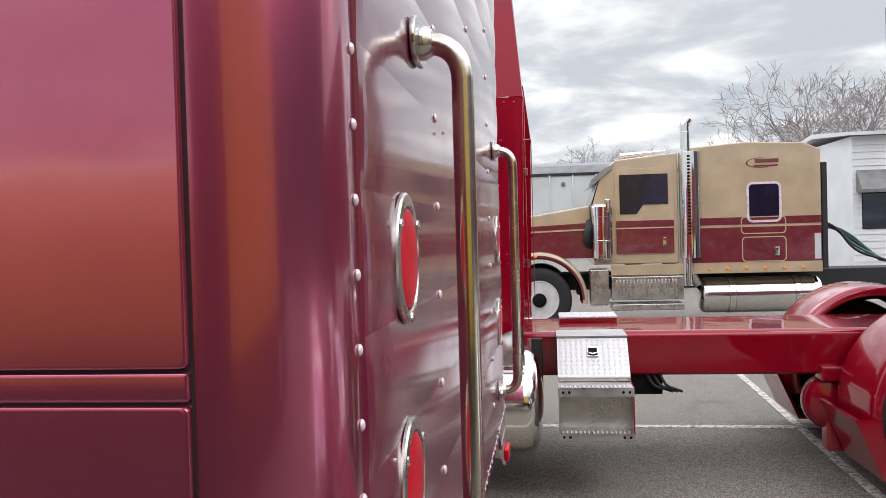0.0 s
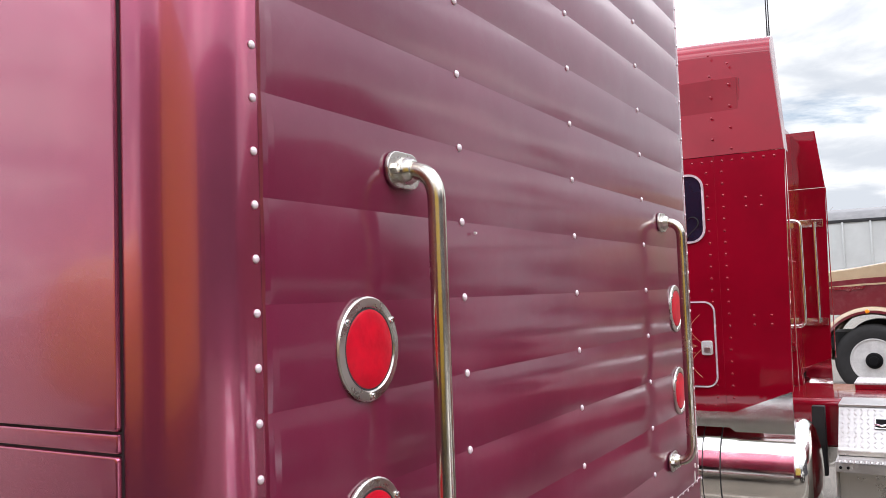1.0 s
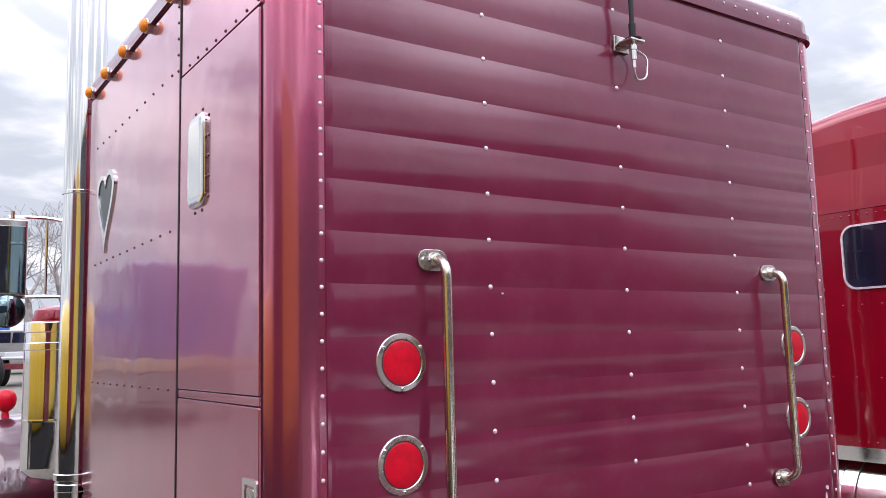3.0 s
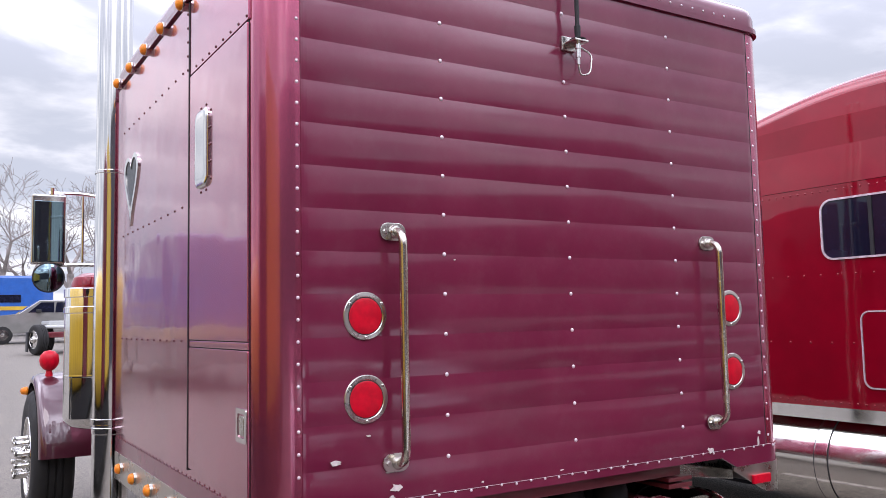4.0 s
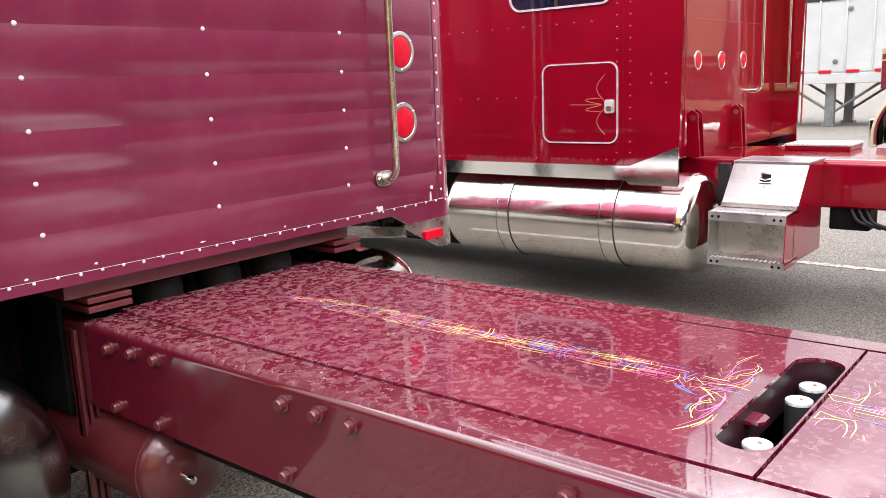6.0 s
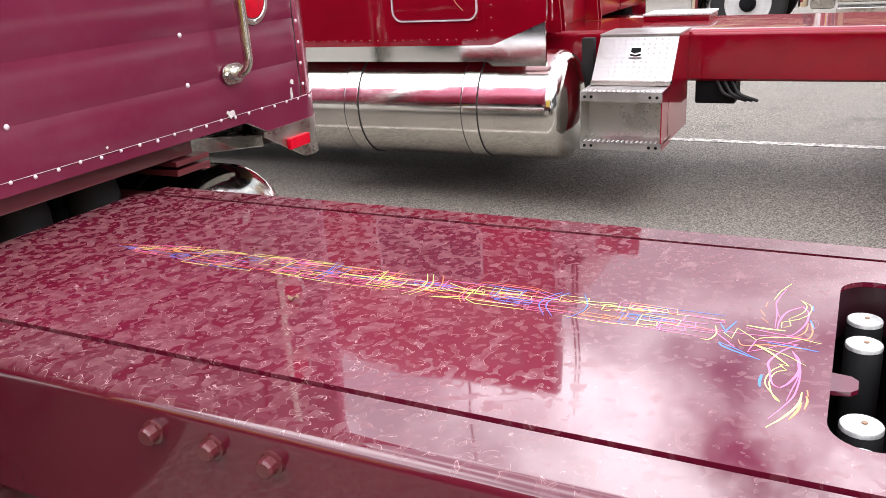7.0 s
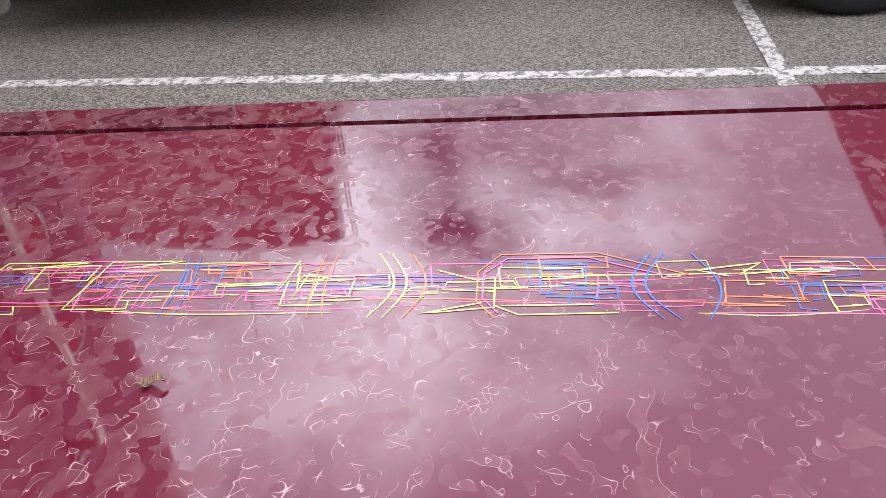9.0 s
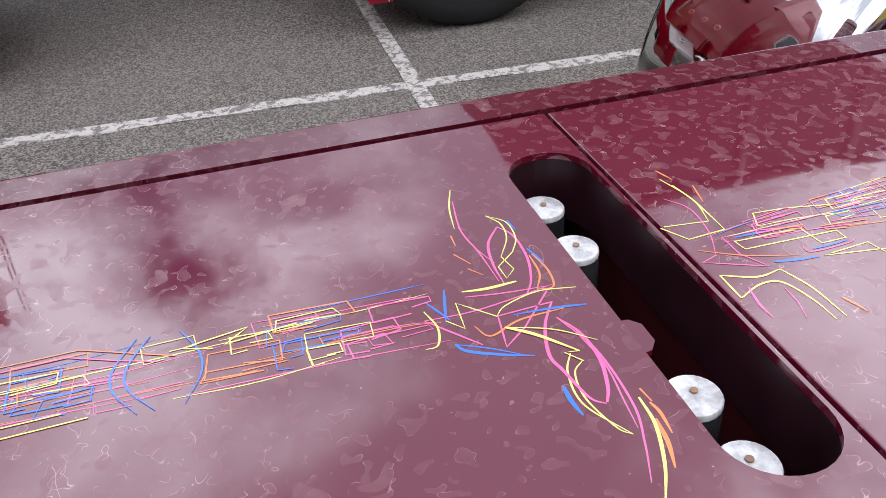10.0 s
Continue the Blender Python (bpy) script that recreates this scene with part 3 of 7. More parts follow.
def arch_fender(parent, x0, x1, y, z, r, mat, a0=-8, a1=188, thick=0.02, label="", flange=True):
    """A rolled full fender over a wheel: an arc seen from the side, with rounded shoulders."""
    bm = bmesh.new()
    prof = [(x0, -0.075), (x0, -0.05), (x0 + 0.008, -0.028), (x0 + 0.024, -0.010), (x0 + 0.05, -0.001), (x0 + 0.09, 0.002)]
    n = 6
    for i in range(1, n):
        prof.append((x0 + 0.09 + (x1 - x0 - 0.18) * i / n, 0.002 + 0.006 * math.sin(math.pi * i / n)))
    prof += [(x1 - 0.09, 0.002), (x1 - 0.05, -0.001), (x1 - 0.024, -0.010), (x1 - 0.008, -0.028), (x1, -0.05), (x1, -0.075)]
    inner = [(px, d - thick) for px, d in reversed(prof)]
    loop = prof + inner
    rings = []
    steps = 44
    for k in range(steps + 1):
        q = radians(a0 + (a1 - a0) * k / steps)
        rings.append([(px, y + math.cos(q) * (r + d), z + math.sin(q) * (r + d)) for px, d in loop])
    loft(bm, rings)
    return part("fender", bm, mat, parent, label, angle=50)


def window_pane(parent, axis, u0, u1, v0, v1, a, out, r=0.04, frame_mat=None, name="window", rim=0.02):
    """A rounded pane in a metal surround on a wall; out is the outward sign along the axis."""
    outer, inner = rrect(u0 - rim, u1 + rim, v0 - rim, v1 + rim, r + rim, 6), rrect(u0, u1, v0, v1, r, 6)
    w = part(name, ring_plate(bmesh.new(), outer, inner, axis, a - out * 0.01, a + out * 0.012), frame_mat or STEEL, parent)
    part("pane", prism(bmesh.new(), rrect(u0 - 0.002, u1 + 0.002, v0 - 0.002, v1 + 0.002, r, 6), axis, a - out * 0.004, a + out * 0.004), GLASS, w, "dark tinted glass")
    return w


# ---- ground ----
def ground_height(y):
    return 0.0 if y < 6 else 0.028 * (y - 6) * min(1.0, (y - 6) / 6)


def build_ground():
    bm = bmesh.new()
    xs = [-900, -300, -100, -40, -15, -6, 0, 3, 6, 10, 15, 25, 50, 100, 300, 900]
    ys = [-900, -300, -100, -40, -20, -10, -5, -2, 0, 3, 6, 8, 10, 12, 15, 20, 30, 45, 60, 300, 900]
    vs = [[bm.verts.new((x, y, ground_height(min(y, 60)))) for x in xs] for y in ys]
    for a, b in zip(vs, vs[1:]):
        for i in range(len(xs) - 1):
            bm.faces.new((a[i], a[i + 1], b[i + 1], b[i]))
    tagged(part("ground", bm, ASPHALT, None), "weathered grey asphalt parking lot", "ground", kind="structure")


def line_strip(p, q, width, name="parking_line"):
    a, b = Vector(p).to_3d(), Vector(q).to_3d()
    d = (b - a).normalized()
    s = Vector((-d.y, d.x, 0)) * width / 2
    n = max(2, int((b - a).length / 0.12))
    bm = bmesh.new()
    rings = []
    for i in range(n + 1):
        c = a + (b - a) * i / n
        j, k = noise.noise(c * 9.0) * 0.008, noise.noise(c * 9.0 + Vector((7, 3, 1))) * 0.008
        rings.append([c - s * (1 + j / width * 2), c + s * (1 + k / width * 2), c + s + Vector((0, 0, 0.004)), c - s + Vector((0, 0, 0.004))])
    loft(bm, rings)
    return tagged(part(name, bm, LINE, None, smooth=False), "worn white painted parking line on asphalt", "road marking", kind="structure")


build_ground()
line_strip((3.72, 1.9), (3.40, -4.6), 0.072)
line_strip((3.25, -1.965), (9.2, -2.16), 0.068).location.z = 0.003
line_strip((6.13, 1.6), (6.02, -6.0), 0.085)

# ---- the plum truck ----
SIDE_L, SIDE_R, CORNER = -0.070, 2.075, 0.10
plum = thing("semi_truck", (1.0, 1.2, 0.0), "plum purple semi truck with riveted sleeper and painted deck", "truck", "parked show trucks")


def sleeper_outline(off=0.0, front=2.0, n=10):
    """Plan of the sleeper: square front, rounded rear corners."""
    x0, x1, y0, r = SIDE_L - off, SIDE_R + off, -off, CORNER + off
    pts = [(x0, front)]
    for cx, a in ((x0 + r, 180), (x1 - r, 270)):
        for i in range(n + 1):
            q = radians(a + 90 * i / n)
            pts.append((cx + r * math.cos(q), y0 + r + r * math.sin(q)))
    return pts + [(x1, front)]


def build_sleeper():
    bm = bmesh.new()
    loft(bm, [[(x, y, z) for x, y in sleeper_outline()] for z in (1.010, 2.69)])
    body = part("sleeper_body", bm, PURPLE_SIDE, plum, "plum painted sleeper box with rounded corners")
    # bottom band, one step proud of the wall
    bm = bmesh.new()
    outer, inner = sleeper_outline(0.003), sleeper_outline(-0.03)
    ring_plate(bm, outer, inner, "z", 1.0, 1.0275)
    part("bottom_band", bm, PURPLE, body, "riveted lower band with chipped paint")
    # pale strip stands in for the highlight along the sheet's lower lap
    part("band_edge", boxed(0.02, 1.98, -0.0050, -0.001, 1.0275, 1.0287), RIVET, body, "thin pale strip painted as the highlight above the lower band")
    # roof cap with a drip lip
    bm = bmesh.new()
    rings = []
    for off, z in ((0.006, 2.672), (0.014, 2.676), (0.014, 2.690), (0.004, 2.694), (0.004, 2.735), (-0.006, 2.765), (-0.03, 2.79), (-0.07, 2.805), (-0.10, 2.81)):
        rings.append([(x, y, z) for x, y in sleeper_outline(off, 2.0 + off * 0.5)])
    loft(bm, rings)
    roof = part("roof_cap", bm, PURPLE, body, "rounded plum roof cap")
    part("drip_lip", ring_plate(bmesh.new(), sleeper_outline(0.0155), sleeper_outline(0.002), "z", 2.668, 2.679), PURPLE, body)
    pieces("rivet", RIVET_REAR_SMALL, [(0.08 + 0.0605 * i, -0.004, 2.713) for i in range(31)], roof)
    # rear skin: shallow pillows between the rivet rows
    bm = bmesh.new()
    x0, x1, z0, z1, pitch, first = 0.041, 1.955, 1.028, 2.672, 0.12, 1.132
    zs = []
    n = 8
    k0 = -1
    while True:
        for i in range(n):
            z = first + pitch * (k0 + i / n)
            if z0 - 1e-6 <= z <= z1:
                zs.append(z)
        k0 += 1
        if first + pitch * k0 > z1:
            break
    zs = [z0] + [z for z in zs if z > z0 + 0.003] + [z1]
    nx = 58
    xs = [x0, x0 + 0.0025, x0 + 0.010] + [x0 + 0.02 + (x1 - x0 - 0.04) * i / (nx - 6) for i in range(nx - 5)] + [x1 - 0.010, x1 - 0.0025, x1]
    grid = []
    for z in zs:
        f = ((z - first) / pitch) % 1.0
        row = []
        for i in range(nx + 1):
            x = xs[i]
            edge = min(1.0, 0.3 + min(x - x0, x1 - x) / 0.02)
            wob = noise.noise(Vector((x * 2.1, z * 3.0, 4.0))) * 0.0003 + noise.noise(Vector((x * 6.0, z * 9.0, 9.0))) * 0.00008
            depth = 0.0036 * (0.85 + 0.25 * noise.noise(Vector((x * 1.7, math.floor((z - first) / pitch) * 3.1, 0.5))))
            if i in (0, nx):
                row.append(bm.verts.new((x, 0.001, z)))
                continue
            row.append(bm.verts.new((x, -0.0020 - edge * (depth * 4 * f * (1 - f) + wob + 0.0010), z)))
        grid.append(row)
    for a, b in zip(grid, grid[1:]):
        for i in range(nx):
            bm.faces.new((a[i], a[i + 1], b[i + 1], b[i]))
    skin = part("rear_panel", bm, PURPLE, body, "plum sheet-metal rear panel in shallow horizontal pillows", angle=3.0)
    cols = []
    for x in (0.502, 0.995, 1.498):
        cols += [(x, -0.0032, first + pitch * k) for k in range(13) if not (x == 0.995 and k == 11)]
    pieces("rivet", RIVET_REAR, cols, skin)
    for x in (0.0325, 1.973):
        pieces("rivet", RIVET_EDGE, [(x, 0.0, 1.062 + 0.0601 * k) for k in range(27)], body)
    part("corner_seam", boxed(1.9565, 1.9595, -0.0015, 0.004, 1.029, 2.67), SEAM, body)
    pieces("rivet", RIVET_REAR_SMALL, [(0.015 + 0.0565 * i, -0.0035, 1.024 + 0.002 * math.sin(i * 2.3)) for i in range(36)], body)
    pieces("rivet", RIVET_SIDE, [(SIDE_L - 0.003, 0.16 + 0.055 * i, 1.03) for i in range(33)], body)
    # torn paint chips
    for x, z, w, h, y in ((0.138, 1.150, 0.020, 0.012, -0.0125), (0.325, 1.062, 0.026, 0.017, -0.0105), (0.31, 1.037, 0.012, 0.006, -0.0075), (1.634, 1.036, 0.020, 0.016, -0.0075), (1.905, 1.042, 0.012, 0.022, -0.0075), (1.912, 1.075, 0.010, 0.010, -0.0085), (0.62, 1.043, 0.008, 0.004, -0.0075), (0.93, 1.044, 0.010, 0.003, -0.0075), (0.45, 1.036, 0.007, 0.004, -0.0075), (1.22, 1.040, 0.006, 0.004, -0.0075), (0.236, 1.215, 0.009, 0.004, -0.012), (0.296, 1.108, 0.008, 0.003, -0.011), (0.535, 1.716, 0.004, 0.003, -0.0125)):
        bm = bmesh.new()
        rnd = random.Random(int(x * 1000))
        poly = [(x + math.cos(q) * w * rnd.uniform(0.35, 1.0), z + math.sin(q) * h * rnd.uniform(0.35, 1.0)) for q in (2 * math.pi * i / 11 for i in range(11))]
        prism(bm, poly, "y", y, y + 0.004)
        part("paint_chip", bm, CHIP, skin, "bare patch of chipped paint", smooth=False)
    # left side: two baggage doors and the forward skin, a finger's gap apart
    top_door = part("sleeper_door", prism(bmesh.new(), rrect(0.0945, 0.706, 1.4855, 2.388, 0.005, 3), "x", SIDE_L + 0.004, SIDE_L - 0.007, 0.003), PURPLE_SIDE, body, "tall glossy plum side door")
    low_door = part("baggage_door", prism(bmesh.new(), rrect(0.0945, 0.706, 1.062, 1.4605, 0.005, 3), "x", SIDE_L + 0.004, SIDE_L - 0.007, 0.003), PURPLE_SIDE, body, "glossy plum baggage door")
    part("side_skin", prism(bmesh.new(), rrect(0.713, 1.995, 1.055, 2.655, 0.004, 2), "x", SIDE_L + 0.004, SIDE_L - 0.006, 0.002), PURPLE_SIDE, body)
    part("side_skin", prism(bmesh.new(), rrect(0.088, 0.7075, 2.393, 2.655, 0.004, 2), "x", SIDE_L + 0.004, SIDE_L - 0.006, 0.002), PURPLE_SIDE, body)
    part("door_rail", boxed(SIDE_L - 0.006, SIDE_L + 0.004, 0.0945, 0.708, 1.4625, 1.4835, 0.003), PURPLE_SIDE, body)
    for a, b, c, d in ((0.0928, 0.0945, 1.055, 2.40), (0.0945, 0.706, 2.388, 2.393), (0.0945, 0.706, 1.4605, 1.4625), (0.0945, 0.706, 1.4835, 1.4855)):
        part("door_gasket", boxed(SIDE_L - 0.0012, SIDE_L + 0.003, a, b, c, d), SEAM, body)
    # dark strip carries the shadow on the skin's rear-facing edge
    part("door_hinge", boxed(SIDE_L - 0.0095, SIDE_L + 0.003, 0.7045, 0.7145, 1.055, 2.655, 0.002), SEAM, body, "hinge edge beside the doors, its shadow put into the dark colour")
    rows = [(SIDE_L - 0.006, 0.80 + 0.105 * i, z) for z in (2.425, 1.945, 1.480) for i in range(11)]
    rows += [(SIDE_L - 0.006, 0.735, 2.42 + 0.05 * i) for i in range(5)] + [(SIDE_L - 0.006, 0.10 + 0.075 * i, 2.405) for i in range(8)]
    pieces("rivet", RIVET_SIDE, rows, body)
    # pill-shaped bubble
    bm = bmesh.new()
    rings = []
    for off, d in ((0.0, 0.0), (0.0, 0.006), (-0.003, 0.010), (-0.010, 0.013), (-0.03, 0.014)):
        rings.append([(SIDE_L - 0.007 - d, y, z) for y, z in rrect(0.460 - off, 0.600 + off, 1.976 - off, 2.232 + off, 0.035 + off * 0.5, 6)])
    loft(bm, rings)
    vent = part("bubble_window", bm, STEEL, top_door, "polished oblong bubble cover")
    pieces("rivet", RIVET_SIDE, [(SIDE_L - 0.007, y, z) for y, z in [(0.449, 1.995 + 0.055 * i) for i in range(5)] + [(0.50, 2.243), (0.56, 2.243), (0.50, 1.965), (0.56, 1.965)]], vent)

    # heart-shaped window
    def heart(s):
        pts = []
        for i in range(40):
            q = 2 * math.pi * i / 40
            hx = math.sin(q) ** 3
            hz = (13 * math.cos(q) - 5 * math.cos(2 * q) - 2 * math.cos(3 * q) - math.cos(4 * q)) / 17
            hz = hz * 0.6 - (0.4 if hz < 0 else 0.4) * (abs(hz) ** 1.0 if hz < 0 else 0) * 1.0
            pts.append((1.665 + hx * 0.148 * s, 2.195 + hz * 0.222 * s))
        return pts
    w = part("heart_window", ring_plate(bmesh.new(), heart(1.0), heart(0.80), "x", SIDE_L, SIDE_L - 0.013), STEEL, body, "heart-shaped window with a steel surround")
    part("pane", prism(bmesh.new(), heart(0.82), "x", SIDE_L - 0.002, SIDE_L - 0.0095), DEEP_GLASS, w)
    # latch
    lt = part("door_latch", ring_plate(bmesh.new(), rrect(0.098, 0.186, 1.208, 1.302, 0.008, 3), rrect(0.113, 0.171, 1.222, 1.288, 0.006, 3), "x", SIDE_L, SIDE_L - 0.0105), STEEL, low_door, "recessed steel paddle latch")
    part("paddle", prism(bmesh.new(), rrect(0.121, 0.163, 1.228, 1.282, 0.006, 3), "x", SIDE_L - 0.005, SIDE_L - 0.0095, 0.002), DULL_STEEL, lt)
    # skirts below the rear corners, with steel guards: each one strip bent round its corner
    def bent_strip(s, off, thick, front, x_end, low, top):
        """low and top give the strip's edges by the distance that it has run along the rear (negative on the side)."""
        cx = (SIDE_L + CORNER) if s > 0 else (SIDE_R - CORNER)
        line = [(-1, 0, y) for y in (front, 0.5, 0.3, 0.2)] if front > 0.5 else [(-1, 0, y) for y in (front, 0.2)]
        line += [(-math.cos(radians(a)), -math.sin(radians(a)), CORNER) for a in range(0, 91, 10)]
        run_end = abs(x_end - cx)
        steps = 14
        rings = []
        for nx, ny, y in line:
            z0, z1 = low(min(0.0, CORNER - y) - 0.001), top(-0.001)
            o, i = CORNER + off, CORNER + off - thick
            rings.append([(cx + s * nx * o, y + ny * o, z0), (cx + s * nx * o, y + ny * o, z1), (cx + s * nx * i, y + ny * i, z1), (cx + s * nx * i, y + ny * i, z0)])
        for k in range(1, steps + 1):
            d = run_end * k / steps
            z0, z1 = low(d), top(d)
            x = cx + s * d
            rings.append([(x, -off, z0), (x, -off, z1), (x, -off + thick, z1), (x, -off + thick, z0)])
        return loft(bmesh.new(), rings)

    def ramp(v, a, b, c, d):
        return c + (d - c) * min(1.0, max(0.0, (v - a) / (b - a)))
    part("corner_skirt", bent_strip(1, 0.0025, 0.012, 2.0, 0.30, lambda d: 0.958 + ramp(d, -0.3, 0.0, 0.0, -0.015) if d < 0.165 else ramp(d, 0.165, 0.27, 0.943, 1.000), lambda d: 1.008), PURPLE, body, "plum skirt under the sleeper")
    part("corner_guard", bent_strip(1, 0.0045, 0.008, 2.0, 0.205, lambda d: 0.838 if d < 0.0 else ramp(d, 0.0, 0.175, 0.835, 0.935), lambda d: 0.960), DULL_STEEL, body, "scuffed stainless corner guard")
    part("corner_skirt", bent_strip(-1, 0.0025, 0.012, 0.5, 1.70, lambda d: 0.945 if d < 0.165 else ramp(d, 0.165, 0.275, 0.945, 1.000), lambda d: 1.008), PURPLE, body, "plum skirt under the sleeper")
    part("corner_guard", bent_strip(-1, 0.0045, 0.008, 0.5, 1.76, lambda d: 0.848 if d < 0.0 else ramp(d, 0.03, 0.215, 0.85, 0.948), lambda d: 0.960), DULL_STEEL, body, "scuffed stainless corner guard")
    for x, z in ((0.086, 0.893), (1.905, 0.905)):
        bm = bmesh.new()
        prism(bm, rrect(x - 0.05, x + 0.05, z - 0.017, z + 0.017, 0.004, 2), "y", -0.005, -0.019, 0.004)
        part("side_lamp", bm, REDLENS, body, "small oblong red lamp")
    # lamp strip under the left side
    for i in range(6):
        marker_lamp(body, SIDE_L - 0.005, 0.38 + 0.294 * i, 0.90)
    for i in range(5):
        marker_lamp(body, SIDE_L - 0.018, 0.757 + 0.292 * i, 2.662 + 0.004 * i)
    # antenna on the rear panel
    ant = part("antenna_bracket", boxed(0.985, 1.045, -0.014, -0.004, 2.44, 2.49, 0.003), DULL_STEEL, body)
    bm = bmesh.new()
    box(bm, 0.992, 1.05, -0.075, -0.010, 2.458, 2.466, 0.002)
    part("shelf", bm, DULL_STEEL, ant)
    bm = bmesh.new()
    lathe(bm, [(0.026, 0), (0.028, 0.004), (0.010, 0.010), (0.011, 0.05), (0.0075, 0.055), (0.0075, 0.28), (0.005, 0.29), (0.003, 1.3)], (1.022, -0.052, 2.466), "z", 12)
    part("whip", bm, BLACK, ant, "black whip antenna")
    bm = bmesh.new()
    lathe(bm, [(0.011, 0), (0.011, -0.02), (0.009, -0.022), (0.009, -0.05), (0.006, -0.052), (0.006, -0.075)], (1.022, -0.052, 2.458), "z", 12)
    part("connector", bm, STEEL, ant)
    bm = bmesh.new()
    tube(bm, rounded_path([(1.022, -0.052, 2.385), (1.028, -0.052, 2.345), (1.075, -0.05, 2.36), (1.090, -0.045, 2.43), (1.05, -0.03, 2.455)], 0.02), 0.0028, 8)
    part("cable", bm, DULL_STEEL, ant)
    for x, z in ((0.232, 1.550), (0.232, 1.317), (1.778, 1.556), (1.778, 1.318)):
        round_lamp(body, x, z, -0.0045)
    grab_handle(body, 0.327, 1.133, 1.793, y=-0.006)
    grab_handle(body, 1.667, 1.137, 1.800, y=-0.006)


def build_plum_front():
    """Cab, hood, stack, air cleaner, mirror, steer wheel and fender ahead of the sleeper."""
    cab = part("cab", prism(bmesh.new(), [(2.32, 0.95), (3.75, 0.95), (3.75, 1.75), (3.35, 2.45), (2.9, 2.55), (2.32, 2.55)], "x", 0.12, 1.88, 0.03), PURPLE_SIDE, plum, "plum cab")
    window_pane(cab, "x", 2.6, 3.3, 1.75, 2.25, 0.12, -1, 0.06)
    part("hood", prism(bmesh.new(), [(0.42, 0.95), (1.58, 0.95), (1.52, 1.62), (1.38, 1.74), (0.62, 1.74), (0.48, 1.62)], "y", 3.76, 6.2, 0.04), HOOD, plum, "long plum hood")
    for x in (-0.060, 2.06):
        bm = bmesh.new()
        r = 0.084
        lathe(bm, [(r, 0.55), (r, 1.02), (r + 0.003, 1.024), (r + 0.003, 1.05), (r, 1.054), (r, 2.285), (r + 0.004, 2.288), (r + 0.004, 2.30), (r, 2.303), (r, 3.75), (r - 0.006, 3.76)], (x, 2.20, 0), "z", 40)
        st = part("exhaust_pipe", bm, CHROME, plum, "tall chrome exhaust pipe")
        bm = bmesh.new()
        lathe(bm, [(r + 0.004, 1.065), (r + 0.008, 1.068), (r + 0.008, 1.092), (r + 0.004, 1.095)], (x, 2.20, 0), "z", 40)
        part("clamp", bm, STEEL, st)
        part("bracket", boxed(x + 0.05, x + 0.12 if x < 1 else x - 0.12, 2.10, 2.14, 2.27, 2.31, 0.005), STEEL, st)
    for x, s in ((0.09, -1), (1.91, 1)):
        bm = bmesh.new()
        lathe(bm, [(0.10, 0.90), (0.15, 0.915), (0.187, 0.955), (0.19, 0.97), (0.19, 1.22), (0.192, 1.225), (0.192, 1.235), (0.19, 1.24), (0.19, 1.62), (0.194, 1.625), (0.194, 1.66), (0.187, 1.665), (0.187, 1.72), (0.194, 1.725), (0.194, 1.775), (0.18, 1.785), (0.14, 1.79)], (x, 3.6, 0), "z", 40)
        ac = part("air_cleaner", bm, CHROME, plum, "polished round air cleaner canister")
        bm = bmesh.new()
        lathe(bm, [(0.15, 1.785), (0.155, 1.80), (0.14, 1.85), (0.10, 1.875), (0, 1.885)], (x, 3.6, 0), "z", 28)
        part("rain_cap", bm, RED, ac)
    for s, xm in ((-1, -0.245), (1, 2.245)):
        m = part("mirror", boxed(xm - 0.092, xm + 0.092, 3.17, 3.25, 1.905, 2.315, 0.012), STEEL, plum, "tall stainless door mirror")
        part("mirror_glass", boxed(xm - 0.08, xm + 0.08, 3.160, 3.169, 1.918, 2.275, 0.004), MIRROR, m)
        bm = bmesh.new()
        tube(bm, rounded_path([(xm, 3.21, 2.33), (xm - s * 0.2, 3.22, 2.335), (xm - s * 0.38, 3.2, 2.30)], 0.05), 0.009, 8)
        tube(bm, rounded_path([(xm, 3.21, 1.90), (xm - s * 0.2, 3.2, 1.905), (xm - s * 0.38, 3.2, 1.90)], 0.05), 0.010, 8)
        tube(bm, [(xm - s * 0.19, 3.215, 2.32), (xm - s * 0.19, 3.215, 1.92)], 0.007, 8)
        tube(bm, [(xm - s * 0.02, 3.21, 2.31), (xm - s * 0.02, 3.21, 2.36)], 0.012, 8)
        part("arm", bm, STEEL, m)
        bm = bmesh.new()
        lathe(bm, [(0.0, -0.05), (0.05, -0.045), (0.085, -0.01), (0.088, 0.0), (0.084, 0.004)], (xm, 3.14, 1.825), "-y", 28)
        sp = part("spot_mirror", bm, BLACK, m)
        bm = bmesh.new()
        lathe(bm, [(0.082, 0.003), (0.06, 0.012), (0.03, 0.017), (0, 0.018)], (xm, 3.14, 1.825), "-y", 28)
        part("glass", bm, MIRROR, sp)
    for s, xa, xb in ((-1, -0.12, 0.36), (1, 1.64, 2.12)):
        arch_fender(plum, xa, xb, 5.28, 0.55, 0.62, HOOD, -5, 178, 0.02, "rounded plum front fender")
        w = wheel(plum, xa - 0.015 if s < 0 else xb + 0.015, 5.28, 0.52, 0.52, 0.28, s)
        spike = shared("nut_cover", lathe(bmesh.new(), [(0.024, 0), (0.024, 0.015), (0.019, 0.02), (0.019, 0.10), (0.021, 0.105), (0, 0.108)], (0, 0, 0), "-x" if s < 0 else "x", 12), STEEL)
